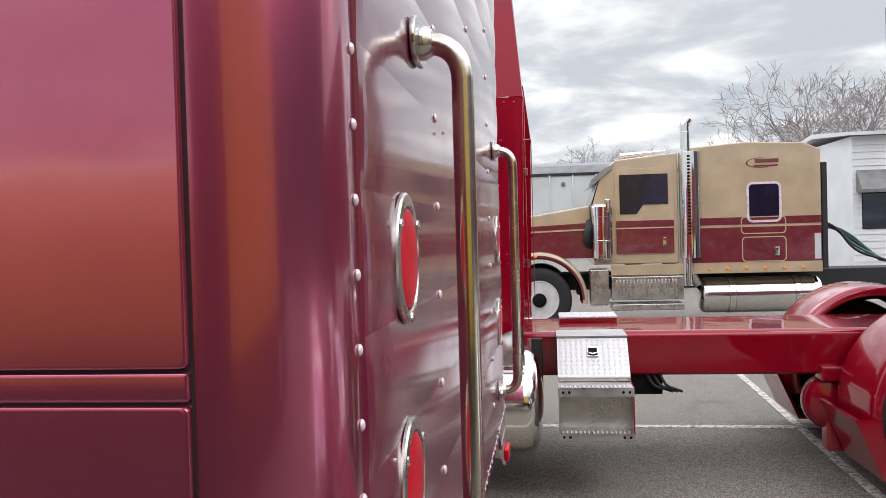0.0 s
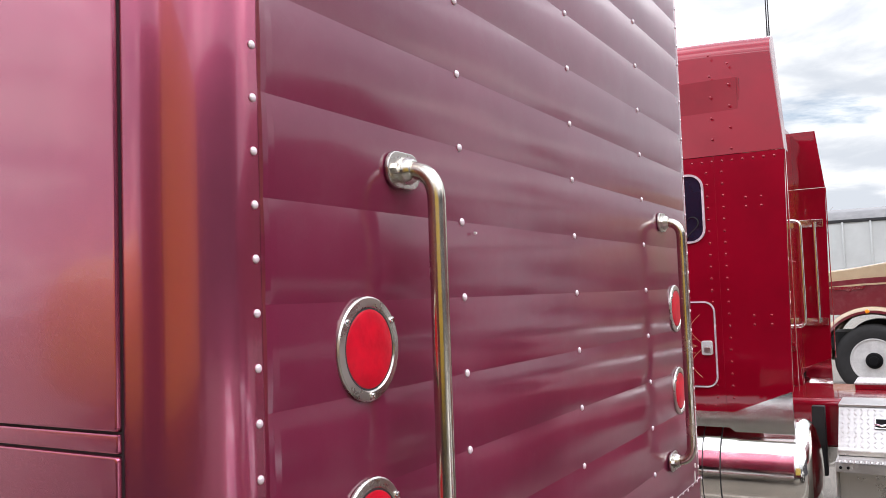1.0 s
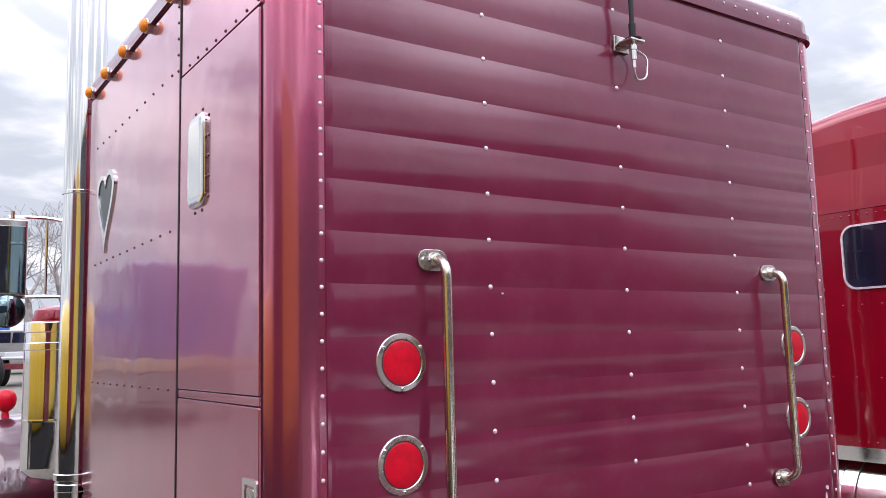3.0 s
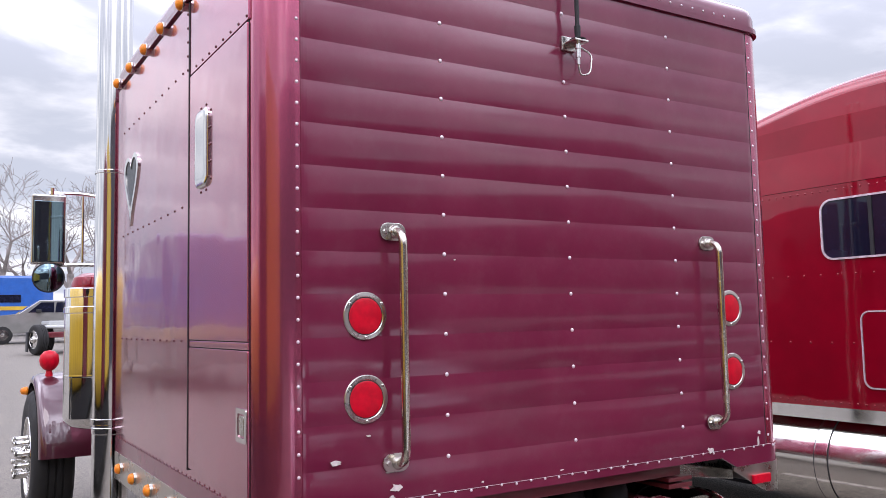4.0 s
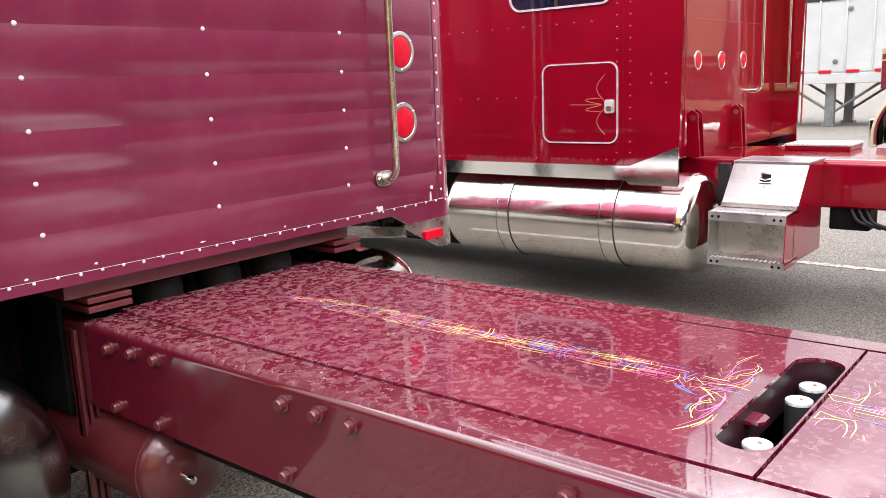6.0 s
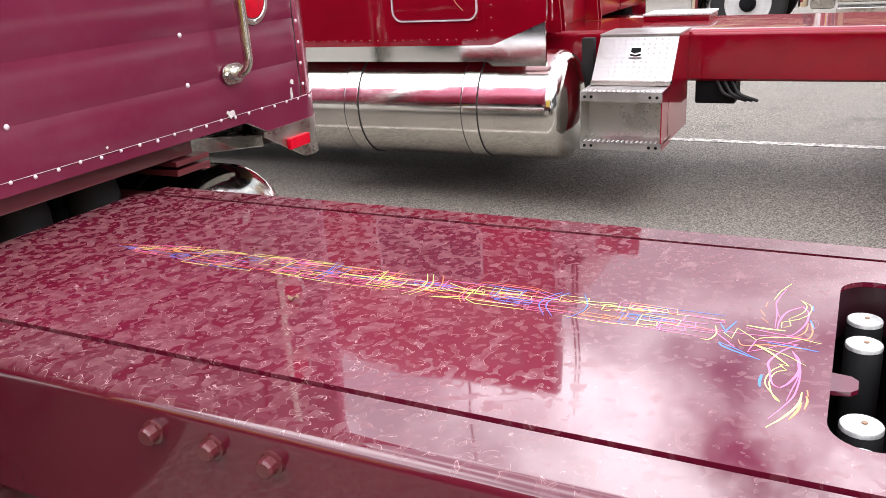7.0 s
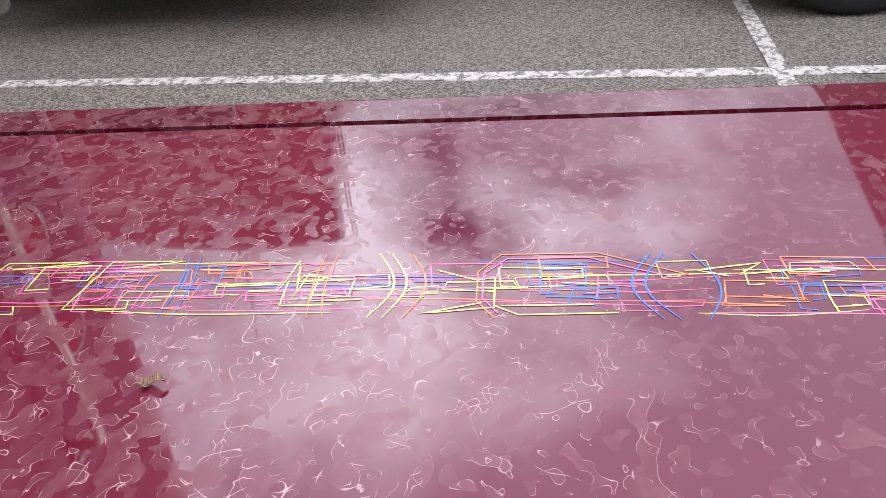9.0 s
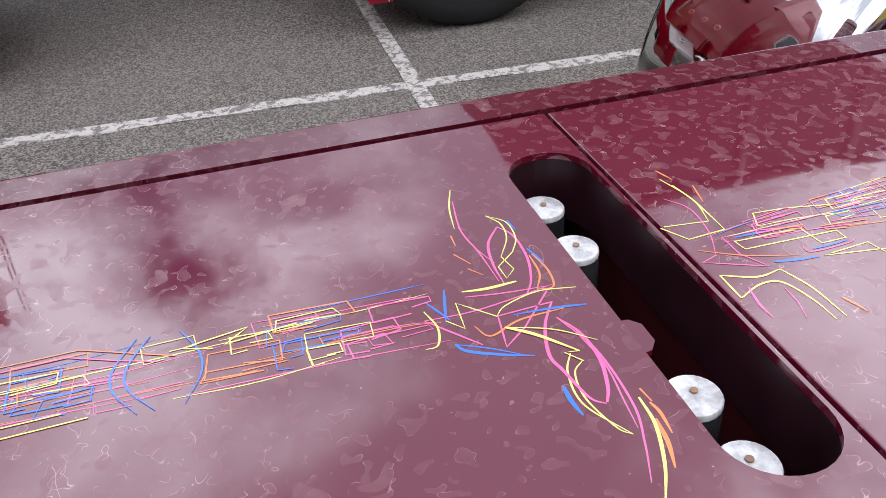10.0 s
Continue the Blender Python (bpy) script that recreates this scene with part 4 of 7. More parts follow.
        pieces("nut_cover", spike, [((xa - 0.02) if s < 0 else xb + 0.02, 5.28 + math.cos(q) * 0.145, 0.52 + math.sin(q) * 0.145) for q in (2 * math.pi * (k + 0.5) / 10 for k in range(10))], w)
        xl = (xa + xb) / 2
        bm = bmesh.new()
        lathe(bm, [(0.03, 1.12), (0.022, 1.165), (0.045, 1.18), (0.066, 1.21), (0.074, 1.25), (0.066, 1.29), (0.04, 1.318), (0, 1.327)], (-0.01 if s < 0 else 2.01, 5.15, 0.03), "z", 18)
        part("fender_lamp", bm, REDLENS, plum, "red bullet lamp on the fender")
        bm = bmesh.new()
        lathe(bm, [(0.03, 0), (0.035, 0.01), (0.025, 0.05), (0, 0.06)], (xa - 0.002 if s < 0 else xb, 5.55, 1.02), "-x" if s < 0 else "x", 16)
        part("turn_lamp", bm, AMBER, plum)


def build_plum_chassis():
    # frame rails with rounded covers
    for x0, x1, s in ((0.600, 0.70, 1), (1.440, 1.371, -1)):
        bm = bmesh.new()
        prof = [(x0, 0.665)]
        rr = 0.024 if s > 0 else 0.012
        for i in range(9):
            q = radians(90 * i / 8)
            prof.append((x0 + s * (rr - rr * math.cos(q)), 0.89 - rr + rr * math.sin(q)))
        prof += [(x1, 0.89), (x1, 0.874), (x0 + s * 0.03, 0.86), (x0 + s * 0.012, 0.84), (x0 + s * 0.012, 0.672), (x0 + s * 0.05, 0.672), (x0 + s * 0.05, 0.665)]
        prism(bm, prof, "y", 0.055, -3.6)
        rail = part("frame_rail", bm, RAIL, plum, "plum frame rail with a rounded top edge")
        xs = x0 - s * 0.0005
        if s > 0:
            bolts = [(-0.063, 0.840), (-0.169, 0.847), (-0.271, 0.850), (-0.076, 0.693), (-0.265, 0.693), (-0.712, 0.842), (-0.810, 0.842), (-0.900, 0.841), (-0.708, 0.690), (-0.900, 0.690), (-1.35, 0.84), (-1.45, 0.84)]
            bolt = bmesh.new()
            lathe(bolt, [(0.017, 0), (0.017, 0.004), (0.0125, 0.005), (0.0125, 0.016), (0.010, 0.019), (0, 0.019)], (0, 0, 0), "-x", 12)
            pieces("bolt", shared("bolt", bolt, PURPLE_FRAME, False), [(x0, y, z) for y, z in bolts], rail)
    # web behind, cross members
    part("cross_member", boxed(0.62, 1.39, -0.05, 0.03, 0.67, 0.80, 0.01), DARK, plum)
    part("cross_member", boxed(0.62, 1.39, -1.66, -1.60, 0.60, 0.80, 0.01), PURPLE_FRAME, plum)
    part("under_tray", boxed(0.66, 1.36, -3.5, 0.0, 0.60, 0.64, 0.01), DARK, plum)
    for x in (0.60, 1.36):
        part("front_rail", boxed(x, x + 0.06, 0.06, 6.2, 0.67, 0.88, 0.008), PURPLE_FRAME, plum)

    # deck plates
    def slot(x0, x1, y0, y1, n=8):
        return rrect(x0, x1, y0, y1, (y1 - y0) / 2 - 0.0005, n)
    sx0, sx1, sy0, sy1 = 0.783, 1.262, -1.577, -1.485
    inner = slot(sx0, sx1, sy0, sy1)
    zt = 0.892

    def plate(name, x0, x1, y0, y1, hole=None, label=""):
        bm = bmesh.new()
        th = 0.008
        if hole:
            loops = []
            for pts in ([(x0, y0), (x1, y0), (x1, y1), (x0, y1)], hole):
                vs = [bm.verts.new((px, py, zt)) for px, py in pts]
                loops += [bm.edges.new((vs[i], vs[(i + 1) % len(vs)])) for i in range(len(vs))]
            filled = bmesh.ops.triangle_fill(bm, use_beauty=True, edges=loops)
            faces = [f for f in filled["geom"] if isinstance(f, bmesh.types.BMFace)]
            ext = bmesh.ops.extrude_face_region(bm, geom=faces)
            bmesh.ops.translate(bm, vec=(0, 0, -th), verts=[v for v in ext["geom"] if isinstance(v, bmesh.types.BMVert)])
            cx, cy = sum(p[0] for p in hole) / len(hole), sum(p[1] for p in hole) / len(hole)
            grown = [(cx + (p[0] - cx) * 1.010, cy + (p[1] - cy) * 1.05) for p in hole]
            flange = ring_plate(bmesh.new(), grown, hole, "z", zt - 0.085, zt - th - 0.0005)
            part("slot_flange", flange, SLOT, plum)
        else:
            box(bm, x0, x1, y0, y1, zt - th, zt, 0.002, 2)
        return part(name, bm, DECK, plum, label)

    front = plate("deck_plate", 0.708, 1.355, -1.581, 0.075, inner, "glossy plum deck plate with dried water spots")
    rear = plate("deck_plate", 0.708, 1.355, -3.55, -1.586, None, "glossy plum rear deck plate")
    part("deck_gutter", box(boxed(0.690, 0.716, -3.55, 0.05, 0.842, 0.856), 1.347, 1.376, -3.55, 0.05, 0.842, 0.856), SEAM, plum)
    part("deck_end", boxed(0.60, 1.440, 0.052, 0.075, 0.80, 0.886, 0.004), PURPLE_FRAME, plum)
    # slot: near-black sheets standing for its shade, white-topped canisters, a tab
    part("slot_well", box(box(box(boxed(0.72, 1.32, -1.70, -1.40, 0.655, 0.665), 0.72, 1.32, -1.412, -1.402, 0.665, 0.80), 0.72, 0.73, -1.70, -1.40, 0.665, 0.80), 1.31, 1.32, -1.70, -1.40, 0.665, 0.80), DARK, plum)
    for x in (1.217, 1.132, 0.908, 0.832):
        bm = bmesh.new()
        lathe(bm, [(0.025, 0.66), (0.025, 0.835), (0.023, 0.846), (0, 0.8465)], (x, -1.522, 0), "z", 24)
        can = part("canister", bm, BLACK, plum, "black canister with a white cap")
        bm = bmesh.new()
        lathe(bm, [(0.0246, 0.844), (0.0246, 0.8485), (0.0236, 0.850), (0.008, 0.8502), (0.006, 0.8496), (0, 0.8496)], (x, -1.522, 0), "z", 24)
        part("cap", bm, PAPER, can)
        bm = bmesh.new()
        lathe(bm, [(0.0035, 0.850), (0.0035, 0.8515), (0, 0.852)], (x + 0.004, -1.525, 0), "z", 8)
        part("screw", bm, LEAF, can)
    bm = bmesh.new()
    prism(bm, [(0.945, -1.47), (1.000, -1.47), (0.994, -1.508), (0.985, -1.516), (0.962, -1.516), (0.952, -1.508)], "z", 0.860, 0.866)
    part("latch_tab", bm, DECK, plum)
    part("slot_bar", boxed(0.77, 1.28, -1.600, -1.592, 0.70, 0.86, 0.003), PURPLE_FRAME, plum)
    return front, rear


build_sleeper()
build_plum_front()
DECK_FRONT, DECK_REAR = build_plum_chassis()
fuel_tank(plum, 0.155, 0.560, 0.340, -0.14, 1.55, (0.42, 1.2), "smoky polished fuel tank with a domed end", 0.15, SMOKED)
fuel_tank(plum, 1.765, 0.560, 0.290, 0.10, 1.55, (0.42, 1.2), "polished fuel tank with a domed end", 0.10, STEEL)


def build_plum_underside():
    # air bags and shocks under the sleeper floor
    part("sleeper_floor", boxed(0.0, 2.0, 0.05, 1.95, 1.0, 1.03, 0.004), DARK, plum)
    # added black sheet standing for the darkness behind the tanks
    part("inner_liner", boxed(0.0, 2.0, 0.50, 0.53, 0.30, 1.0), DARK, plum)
    part("rear_beam", boxed(0.55, 1.52, 0.035, 0.22, 0.955, 1.0, 0.006), PURPLE_FRAME, plum)
    for x in (0.905, 1.115, 1.32):
        bm = bmesh.new()
        lathe(bm, [(0.045, 0.80), (0.062, 0.82), (0.068, 0.85), (0.068, 0.90), (0.060, 0.925), (0.045, 0.932)], (x, 0.2, 0), "z", 24)
        bag = part("air_bag", bm, BLACK, plum, "black rubber air bag")
        bm = bmesh.new()
        lathe(bm, [(0.05, 0.93), (0.055, 0.935), (0.055, 0.95), (0.04, 0.956)], (x, 0.2, 0), "z", 20)
        part("cap", bm, PURPLE_FRAME, bag)
    for x in (1.01, 1.215):
        bm = bmesh.new()
        lathe(bm, [(0.024, 0.78), (0.024, 0.80), (0.034, 0.805), (0.034, 0.835), (0.024, 0.845), (0.024, 0.885), (0.018, 0.89), (0.018, 0.96)], (x, 0.2, 0), "z", 16)
        part("shock", bm, DARK, plum)
    for x in (0.66, 1.50):
        part("mount_pad", box(boxed(x - 0.06, x + 0.06, 0.02, 0.20, 0.938, 0.952, 0.002), x - 0.06, x + 0.06, 0.02, 0.20, 0.914, 0.930, 0.002), PURPLE_FRAME, plum)
    # vertical ribbed hanger beside the rail, mounting plate, painted air tank
    bm = bmesh.new()
    for dx in (0.0, 0.018, 0.036):
        box(bm, 0.585 + dx, 0.597 + dx, 0.085, 0.12, 0.30, 0.865, 0.004)
    box(bm, 0.585, 0.633, 0.105, 0.125, 0.30, 0.86)
    part("tank_hanger", bm, PURPLE_FRAME, plum, "ribbed plum hanger strap")
    # plate coloured near black for the shade beside the rail
    part("side_plate", boxed(0.585, 0.60, 0.16, 0.42, 0.62, 0.98, 0.004), DARK, plum)
    bm = bmesh.new()
    prof = [(0, 0)] + [(0.125 * math.sin(math.pi / 2 * i / 7), 0.07 * (1 - math.cos(math.pi / 2 * i / 7))) for i in range(1, 8)] + [(0.125, 0.55), (0.0, 0.6)]
    lathe(bm, prof, (0.70, -0.23, 0.525), "y", 36)
    at = part("air_tank", bm, PURPLE_FRAME, plum, "plum painted air tank")
    bm = bmesh.new()
    lathe(bm, [(0.1255, 0.07), (0.129, 0.072), (0.129, 0.085), (0.1255, 0.088)], (0.70, -0.23, 0.525), "y", 36)
    part("weld_ring", bm, PURPLE_FRAME, at)
    bm = bmesh.new()
    lathe(bm, [(0.012, 0), (0.012, 0.015), (0.008, 0.018), (0.008, 0.05), (0.012, 0.052), (0.010, 0.066), (0, 0.068)], (0.66, -0.205, 0.525), "-y", 12)
    part("drain_valve", bm, STEEL, at)
    bm = bmesh.new()
    prism(bm, [(1.50, 0.992), (1.60, 0.972), (1.90, 0.918), (1.90, 0.884), (1.62, 0.925), (1.50, 0.962)], "y", 0.115, 0.150, 0.003)
    prism(bm, [(1.50, 0.996), (1.60, 0.976), (1.90, 0.922), (1.90, 0.917), (1.60, 0.971), (1.50, 0.991)], "y", 0.075, 0.150, 0.001)
    part("step_bracket", bm, STEEL, plum, "bent polished step bracket")
    for xa, xb, s in ((-0.04, 0.50, -1), (1.50, 2.04, 1)):
        for y in (-2.69, -3.99):
            arch_fender(plum, xa, xb, y, 0.52, 0.62, FENDER, 4, 176, 0.02, "mirror-polished rear fender")
            wheel(plum, xa + 0.04 if s < 0 else xb - 0.04, y, 0.50, 0.50, 0.27, s)
    part("rear_axle", boxed(0.35, 1.65, -2.79, -2.59, 0.4, 0.6, 0.05), DARK, plum)


build_plum_underside()

# ---- the red truck ----
red = thing("semi_truck", (5.2, 1.2, 0.0), "bright red semi truck with tall sleeper and chrome tanks", "truck", "parked show trucks")
RX0, RX1 = 4.10, 6.30


def crest(y):
    """Height of the raised roof's outer edge, a soft arch that falls to the nose."""
    knots = [(-0.6, 2.93), (0.02, 2.985), (0.45, 3.012), (0.85, 3.016), (1.2, 2.985), (1.66, 2.90), (2.2, 2.755), (2.7, 2.57), (3.2, 2.352), (3.7, 2.12)]
    i = max(1, min(len(knots) - 3, sum(1 for k in knots if k[0] <= y) - 1))
    (y0, a), (y1, b), (y2, c), (y3, d) = knots[i - 1:i + 3]
    t = (y - y1) / (y2 - y1)
    m1, m2 = (c - a) / (y2 - y0) * (y2 - y1), (d - b) / (y3 - y1) * (y2 - y1)
    return (2 * t ** 3 - 3 * t * t + 1) * b + (t ** 3 - 2 * t * t + t) * m1 + (3 * t * t - 2 * t ** 3) * c + (t ** 3 - t * t) * m2


def build_red_sleeper():
    bm = bmesh.new()
    # side profile, swept nose to the front; wings reach past the recessed rear wall
    side = [(0.20, 0.925), (3.2, 0.925), (3.2, 2.35), (2.55, 2.62), (2.0, 2.765), (1.2, 2.79), (0.20, 2.78)]
    prism(bm, side, "x", RX0 + 0.02, RX1 - 0.02)
    body = part("sleeper_body", bm, RED, red, "glossy red riveted sleeper")
    for xs, s in ((RX0, 1), (RX1, -1)):
        low = [(-0.005, 1.042), (0.30, 0.925), (3.2, 0.925), (3.2, 2.345), (-0.03, 2.345)]
        up = [(-0.030, 2.349), (3.2, 2.349), (3.2, 2.352), (2.55, 2.62), (1.66, 2.90), (1.2, 2.985), (0.85, 3.02), (0.36, 3.01), (0.02, 2.99)]
        if s < 0:
            up = [(-0.030, 2.349), (3.2, 2.349), (3.2, 2.352), (2.55, 2.62), (2.0, 2.77), (1.2, 2.80), (0.02, 2.79)]
        part("side_wall", prism(bmesh.new(), low, "x", xs, xs + s * 0.024), RED, body, "flat red side wall with rivet rows")
        bm = bmesh.new()
        if s > 0:
            ys = [0.02 + 3.18 * i / 40 for i in range(41)]
            def lean(z):
                return max(0.0, z - 2.349) * 0.08
            loft(bm, [[(xs + dx, -0.030, 2.349), *((xs + dx + lean(max(2.35, crest(y) + dz)), y, max(2.35, crest(y) + dz)) for y in ys), (xs + dx, 3.2, 2.349)] for dx, dz in
                      ((0.0, -0.085), (0.006, -0.05), (0.020, -0.018), (0.045, 0.008), (0.085, 0.026), (0.15, 0.036))])
        else:
            prism(bm, up, "x", xs, xs + s * 0.024)
        part("upper_wall", bm, RED, body, "red raised roof side with rounded crest")
        part("edge_trim", boxed(xs - s * 0.001, xs + s * 0.026, -0.036, -0.030, 1.045, 2.345, 0.002), RED, body)
        part("skirt_trim", prism(bmesh.new(), [(-0.004, 0.815), (0.0, 1.042), (0.30, 0.925), (3.1, 0.925), (3.1, 0.845), (0.33, 0.838), (0.30, 0.815)], "x", xs - s * 0.002, xs + s * 0.012), CHROME, body, "polished steel skirt")
    part("roof", prism(bmesh.new(), [(0.03, 2.96), (0.45, 2.985), (0.85, 2.99), (1.2, 2.955), (1.66, 2.87), (1.66, 2.78), (0.03, 2.78)], "x", RX0 + 0.10, RX0 + 0.17), RED, body)
    # seams and rivets of the near side
    x = RX0
    part("vertical_seam", boxed(x - 0.0015, x + 0.004, 0.340, 0.346, 0.93, 2.345, 0.0005), RED, body)
    rows = [(x, 0.02 + 0.055 * i, 2.315) for i in range(56)]
    rows += [(x, y, 1.0 + 0.066 * i) for y in (0.30, 0.385) for i in range(20)]
    rows += [(x, 0.30 + 0.1 * (i % 2) - 0.06, 2.38 + 0.06 * i) for i in range(10)]
    rows += [(x, 0.95 + 0.15 * i, 1.335) for i in range(8)] + [(x, 0.55 + 0.12 * i, 1.77) for i in range(10)]
    rows += [(x, 0.40 + 0.055 * i, 0.955) for i in range(40)]
    rows += [(x, 0.08 + 0.09 * i, 1.40 + 0.05 * j) for i in range(2) for j in range(2)] + [(x, 0.1 + 0.08 * i, 2.05 + 0.05 * j) for i in range(2) for j in range(2)]
    pieces("rivet", RIVET_RED, rows, body)
    # pale RIVET colour stands for the sky mirrored in the chrome surround
    win = window_pane(body, "x", 0.415, 1.115, 1.875, 2.245, x, -1, 0.07, RIVET, rim=0.012)
    part("divider", boxed(x - 0.012, x + 0.004, 0.775, 0.80, 1.87, 2.25, 0.003), BLACK, win)

    def heart(s, n=32):
        return [(0.505 + 0.068 * s * math.sin(q) ** 3, 1.965 + 0.068 * s * (13 * math.cos(q) - 5 * math.cos(2 * q) - 2 * math.cos(3 * q) - math.cos(4 * q)) / 16) for q in (2 * math.pi * i / n for i in range(n))]
    part("heart_decal", ring_plate(bmesh.new(), heart(1.0), heart(0.9), "x", x - 0.0045, x - 0.0075), TYRE, win)
    hatch = part("hatch", prism(bmesh.new(), rrect(0.385, 0.885, 1.065, 1.525, 0.05, 6), "x", x + 0.004, x - 0.006, 0.003), RED, body, "red baggage hatch with steel surround")
    # surround likewise carries its sky reflection as a pale colour
    part("surround", ring_plate(bmesh.new(), rrect(0.375, 0.895, 1.055, 1.535, 0.060, 6), rrect(0.383, 0.887, 1.063, 1.527, 0.052, 6), "x", x + 0.003, x - 0.010), RIVET, hatch)
    bm = bmesh.new()
    prism(bm, rrect(0.395, 0.455, 1.235, 1.315, 0.012, 4), "x", x - 0.005, x - 0.026, 0.005)
    # bright paint replaces the reflections of the chrome latch
    latch = part("latch", bm, RIM, hatch, "chrome paddle latch")
    part("paddle", prism(bmesh.new(), rrect(0.407, 0.440, 1.25, 1.28, 0.006, 3), "x", x - 0.025, x - 0.031, 0.002), DULL_STEEL, latch)
    # scroll striping on the hatch
    bm = bmesh.new()
    for sgn in (1, -1):
        tube(bm, [(x - 0.0065, 0.46 + 0.06 * math.sin(math.pi * k / 12) * 0.9, 1.285 + sgn * (0.02 + 0.155 * k / 12)) for k in range(13)], 0.0016, 5)
        tube(bm, [(x - 0.0065, 0.49 + 0.10 * math.sin(math.pi * k / 12), 1.285 + sgn * (0.004 + 0.035 * math.sin(math.pi * 0.5 * k / 12))) for k in range(13)], 0.0016, 5)
    tube(bm, [(x - 0.0065, 0.48, 1.285), (x - 0.0065, 0.70, 1.287)], 0.0016, 5)
    part("scroll_stripe", bm, GOLD, hatch)
    # recessed rear wall
    yr = 0.20
    part("rear_wall", boxed(RX0 + 0.024, RX1 - 0.024, yr - 0.012, yr + 0.01, 0.95, 2.775), RED, body, "glossy red rear wall between side wings")
    for lx in (4.81, 5.21, 5.62):
        round_lamp(red, lx, 1.527, yr - 0.012, 0.062)
    round_lamp(red, 5.58, 2.19, yr - 0.012, 0.062)
    bm = bmesh.new()
    tube(bm, rounded_path([(5.78, yr, 2.07), (5.79, yr - 0.09, 2.07), (5.79, yr - 0.09, 1.31), (5.78, yr, 1.31)], 0.05), 0.014, 12)
    part("grab_handle", bm, STEEL, red, "long steel grab handle")
    bm = bmesh.new()
    xi = RX1 - 0.024
    tube(bm, [(xi - 0.05, 0.06, 2.08), (xi - 0.05, 0.06, 1.315)], 0.014, 12)
    for z in (2.075, 1.32):
        tube(bm, [(xi, 0.06, z), (xi - 0.06, 0.06, z)], 0.012, 10)
        box(bm, xi - 0.012, xi, 0.00, 0.17, z - 0.03, z + 0.03, 0.003)
    part("grab_handle", bm, STEEL, red, "wing grab handle on bolted brackets")
    for bx in (4.70, 5.45):
        bm = bmesh.new()
        for dx in (-0.035, 0.035):
            prism(bm, [(yr - 0.012, 0.93), (yr - 0.012, 1.20), (yr - 0.045, 1.225), (yr - 0.08, 1.20), (yr - 0.10, 0.93)], "x", bx + dx - 0.008, bx + dx + 0.008)
        br = part("hinge_bracket", bm, RED, red, "red hinge bracket with a bolt")
        bm = bmesh.new()
        lathe(bm, [(0.02, -0.05), (0.02, 0.05), (0.014, 0.06), (0, 0.062)], (bx, yr - 0.05, 1.175), "x", 6)
        part("bolt", bm, STEEL, br)
    bm = bmesh.new()
    box(bm, 4.93, 5.10, yr - 0.11, yr - 0.012, 2.38, 2.39, 0.003)
    am = part("antenna_mount", bm, BLACK, red, "black double antenna mount")
    bm = bmesh.new()
    for ax in (4.97, 5.06):
        tube(bm, [(ax, yr - 0.06, 2.30), (ax, yr - 0.06, 2.60), (ax, yr - 0.06, 3.6)], [0.012, 0.008, 0.003], 8)
    part("whip", bm, BLACK, am)
    pieces("rivet", RIVET_RED_REAR, [(RX0 + 0.06 + 0.055 * i, yr - 0.012, 1.78) for i in range(36)] + [(RX0 + 0.06, yr - 0.012, 1.0 + 0.07 * i) for i in range(26)], body)
    bm = bmesh.new()
    tube(bm, [(4.6, 0.8, 3.0), (4.6, 0.8, 4.2)], [0.008, 0.003], 8)
    part("roof_antenna", bm, BLACK, red, "thin black whip antenna")


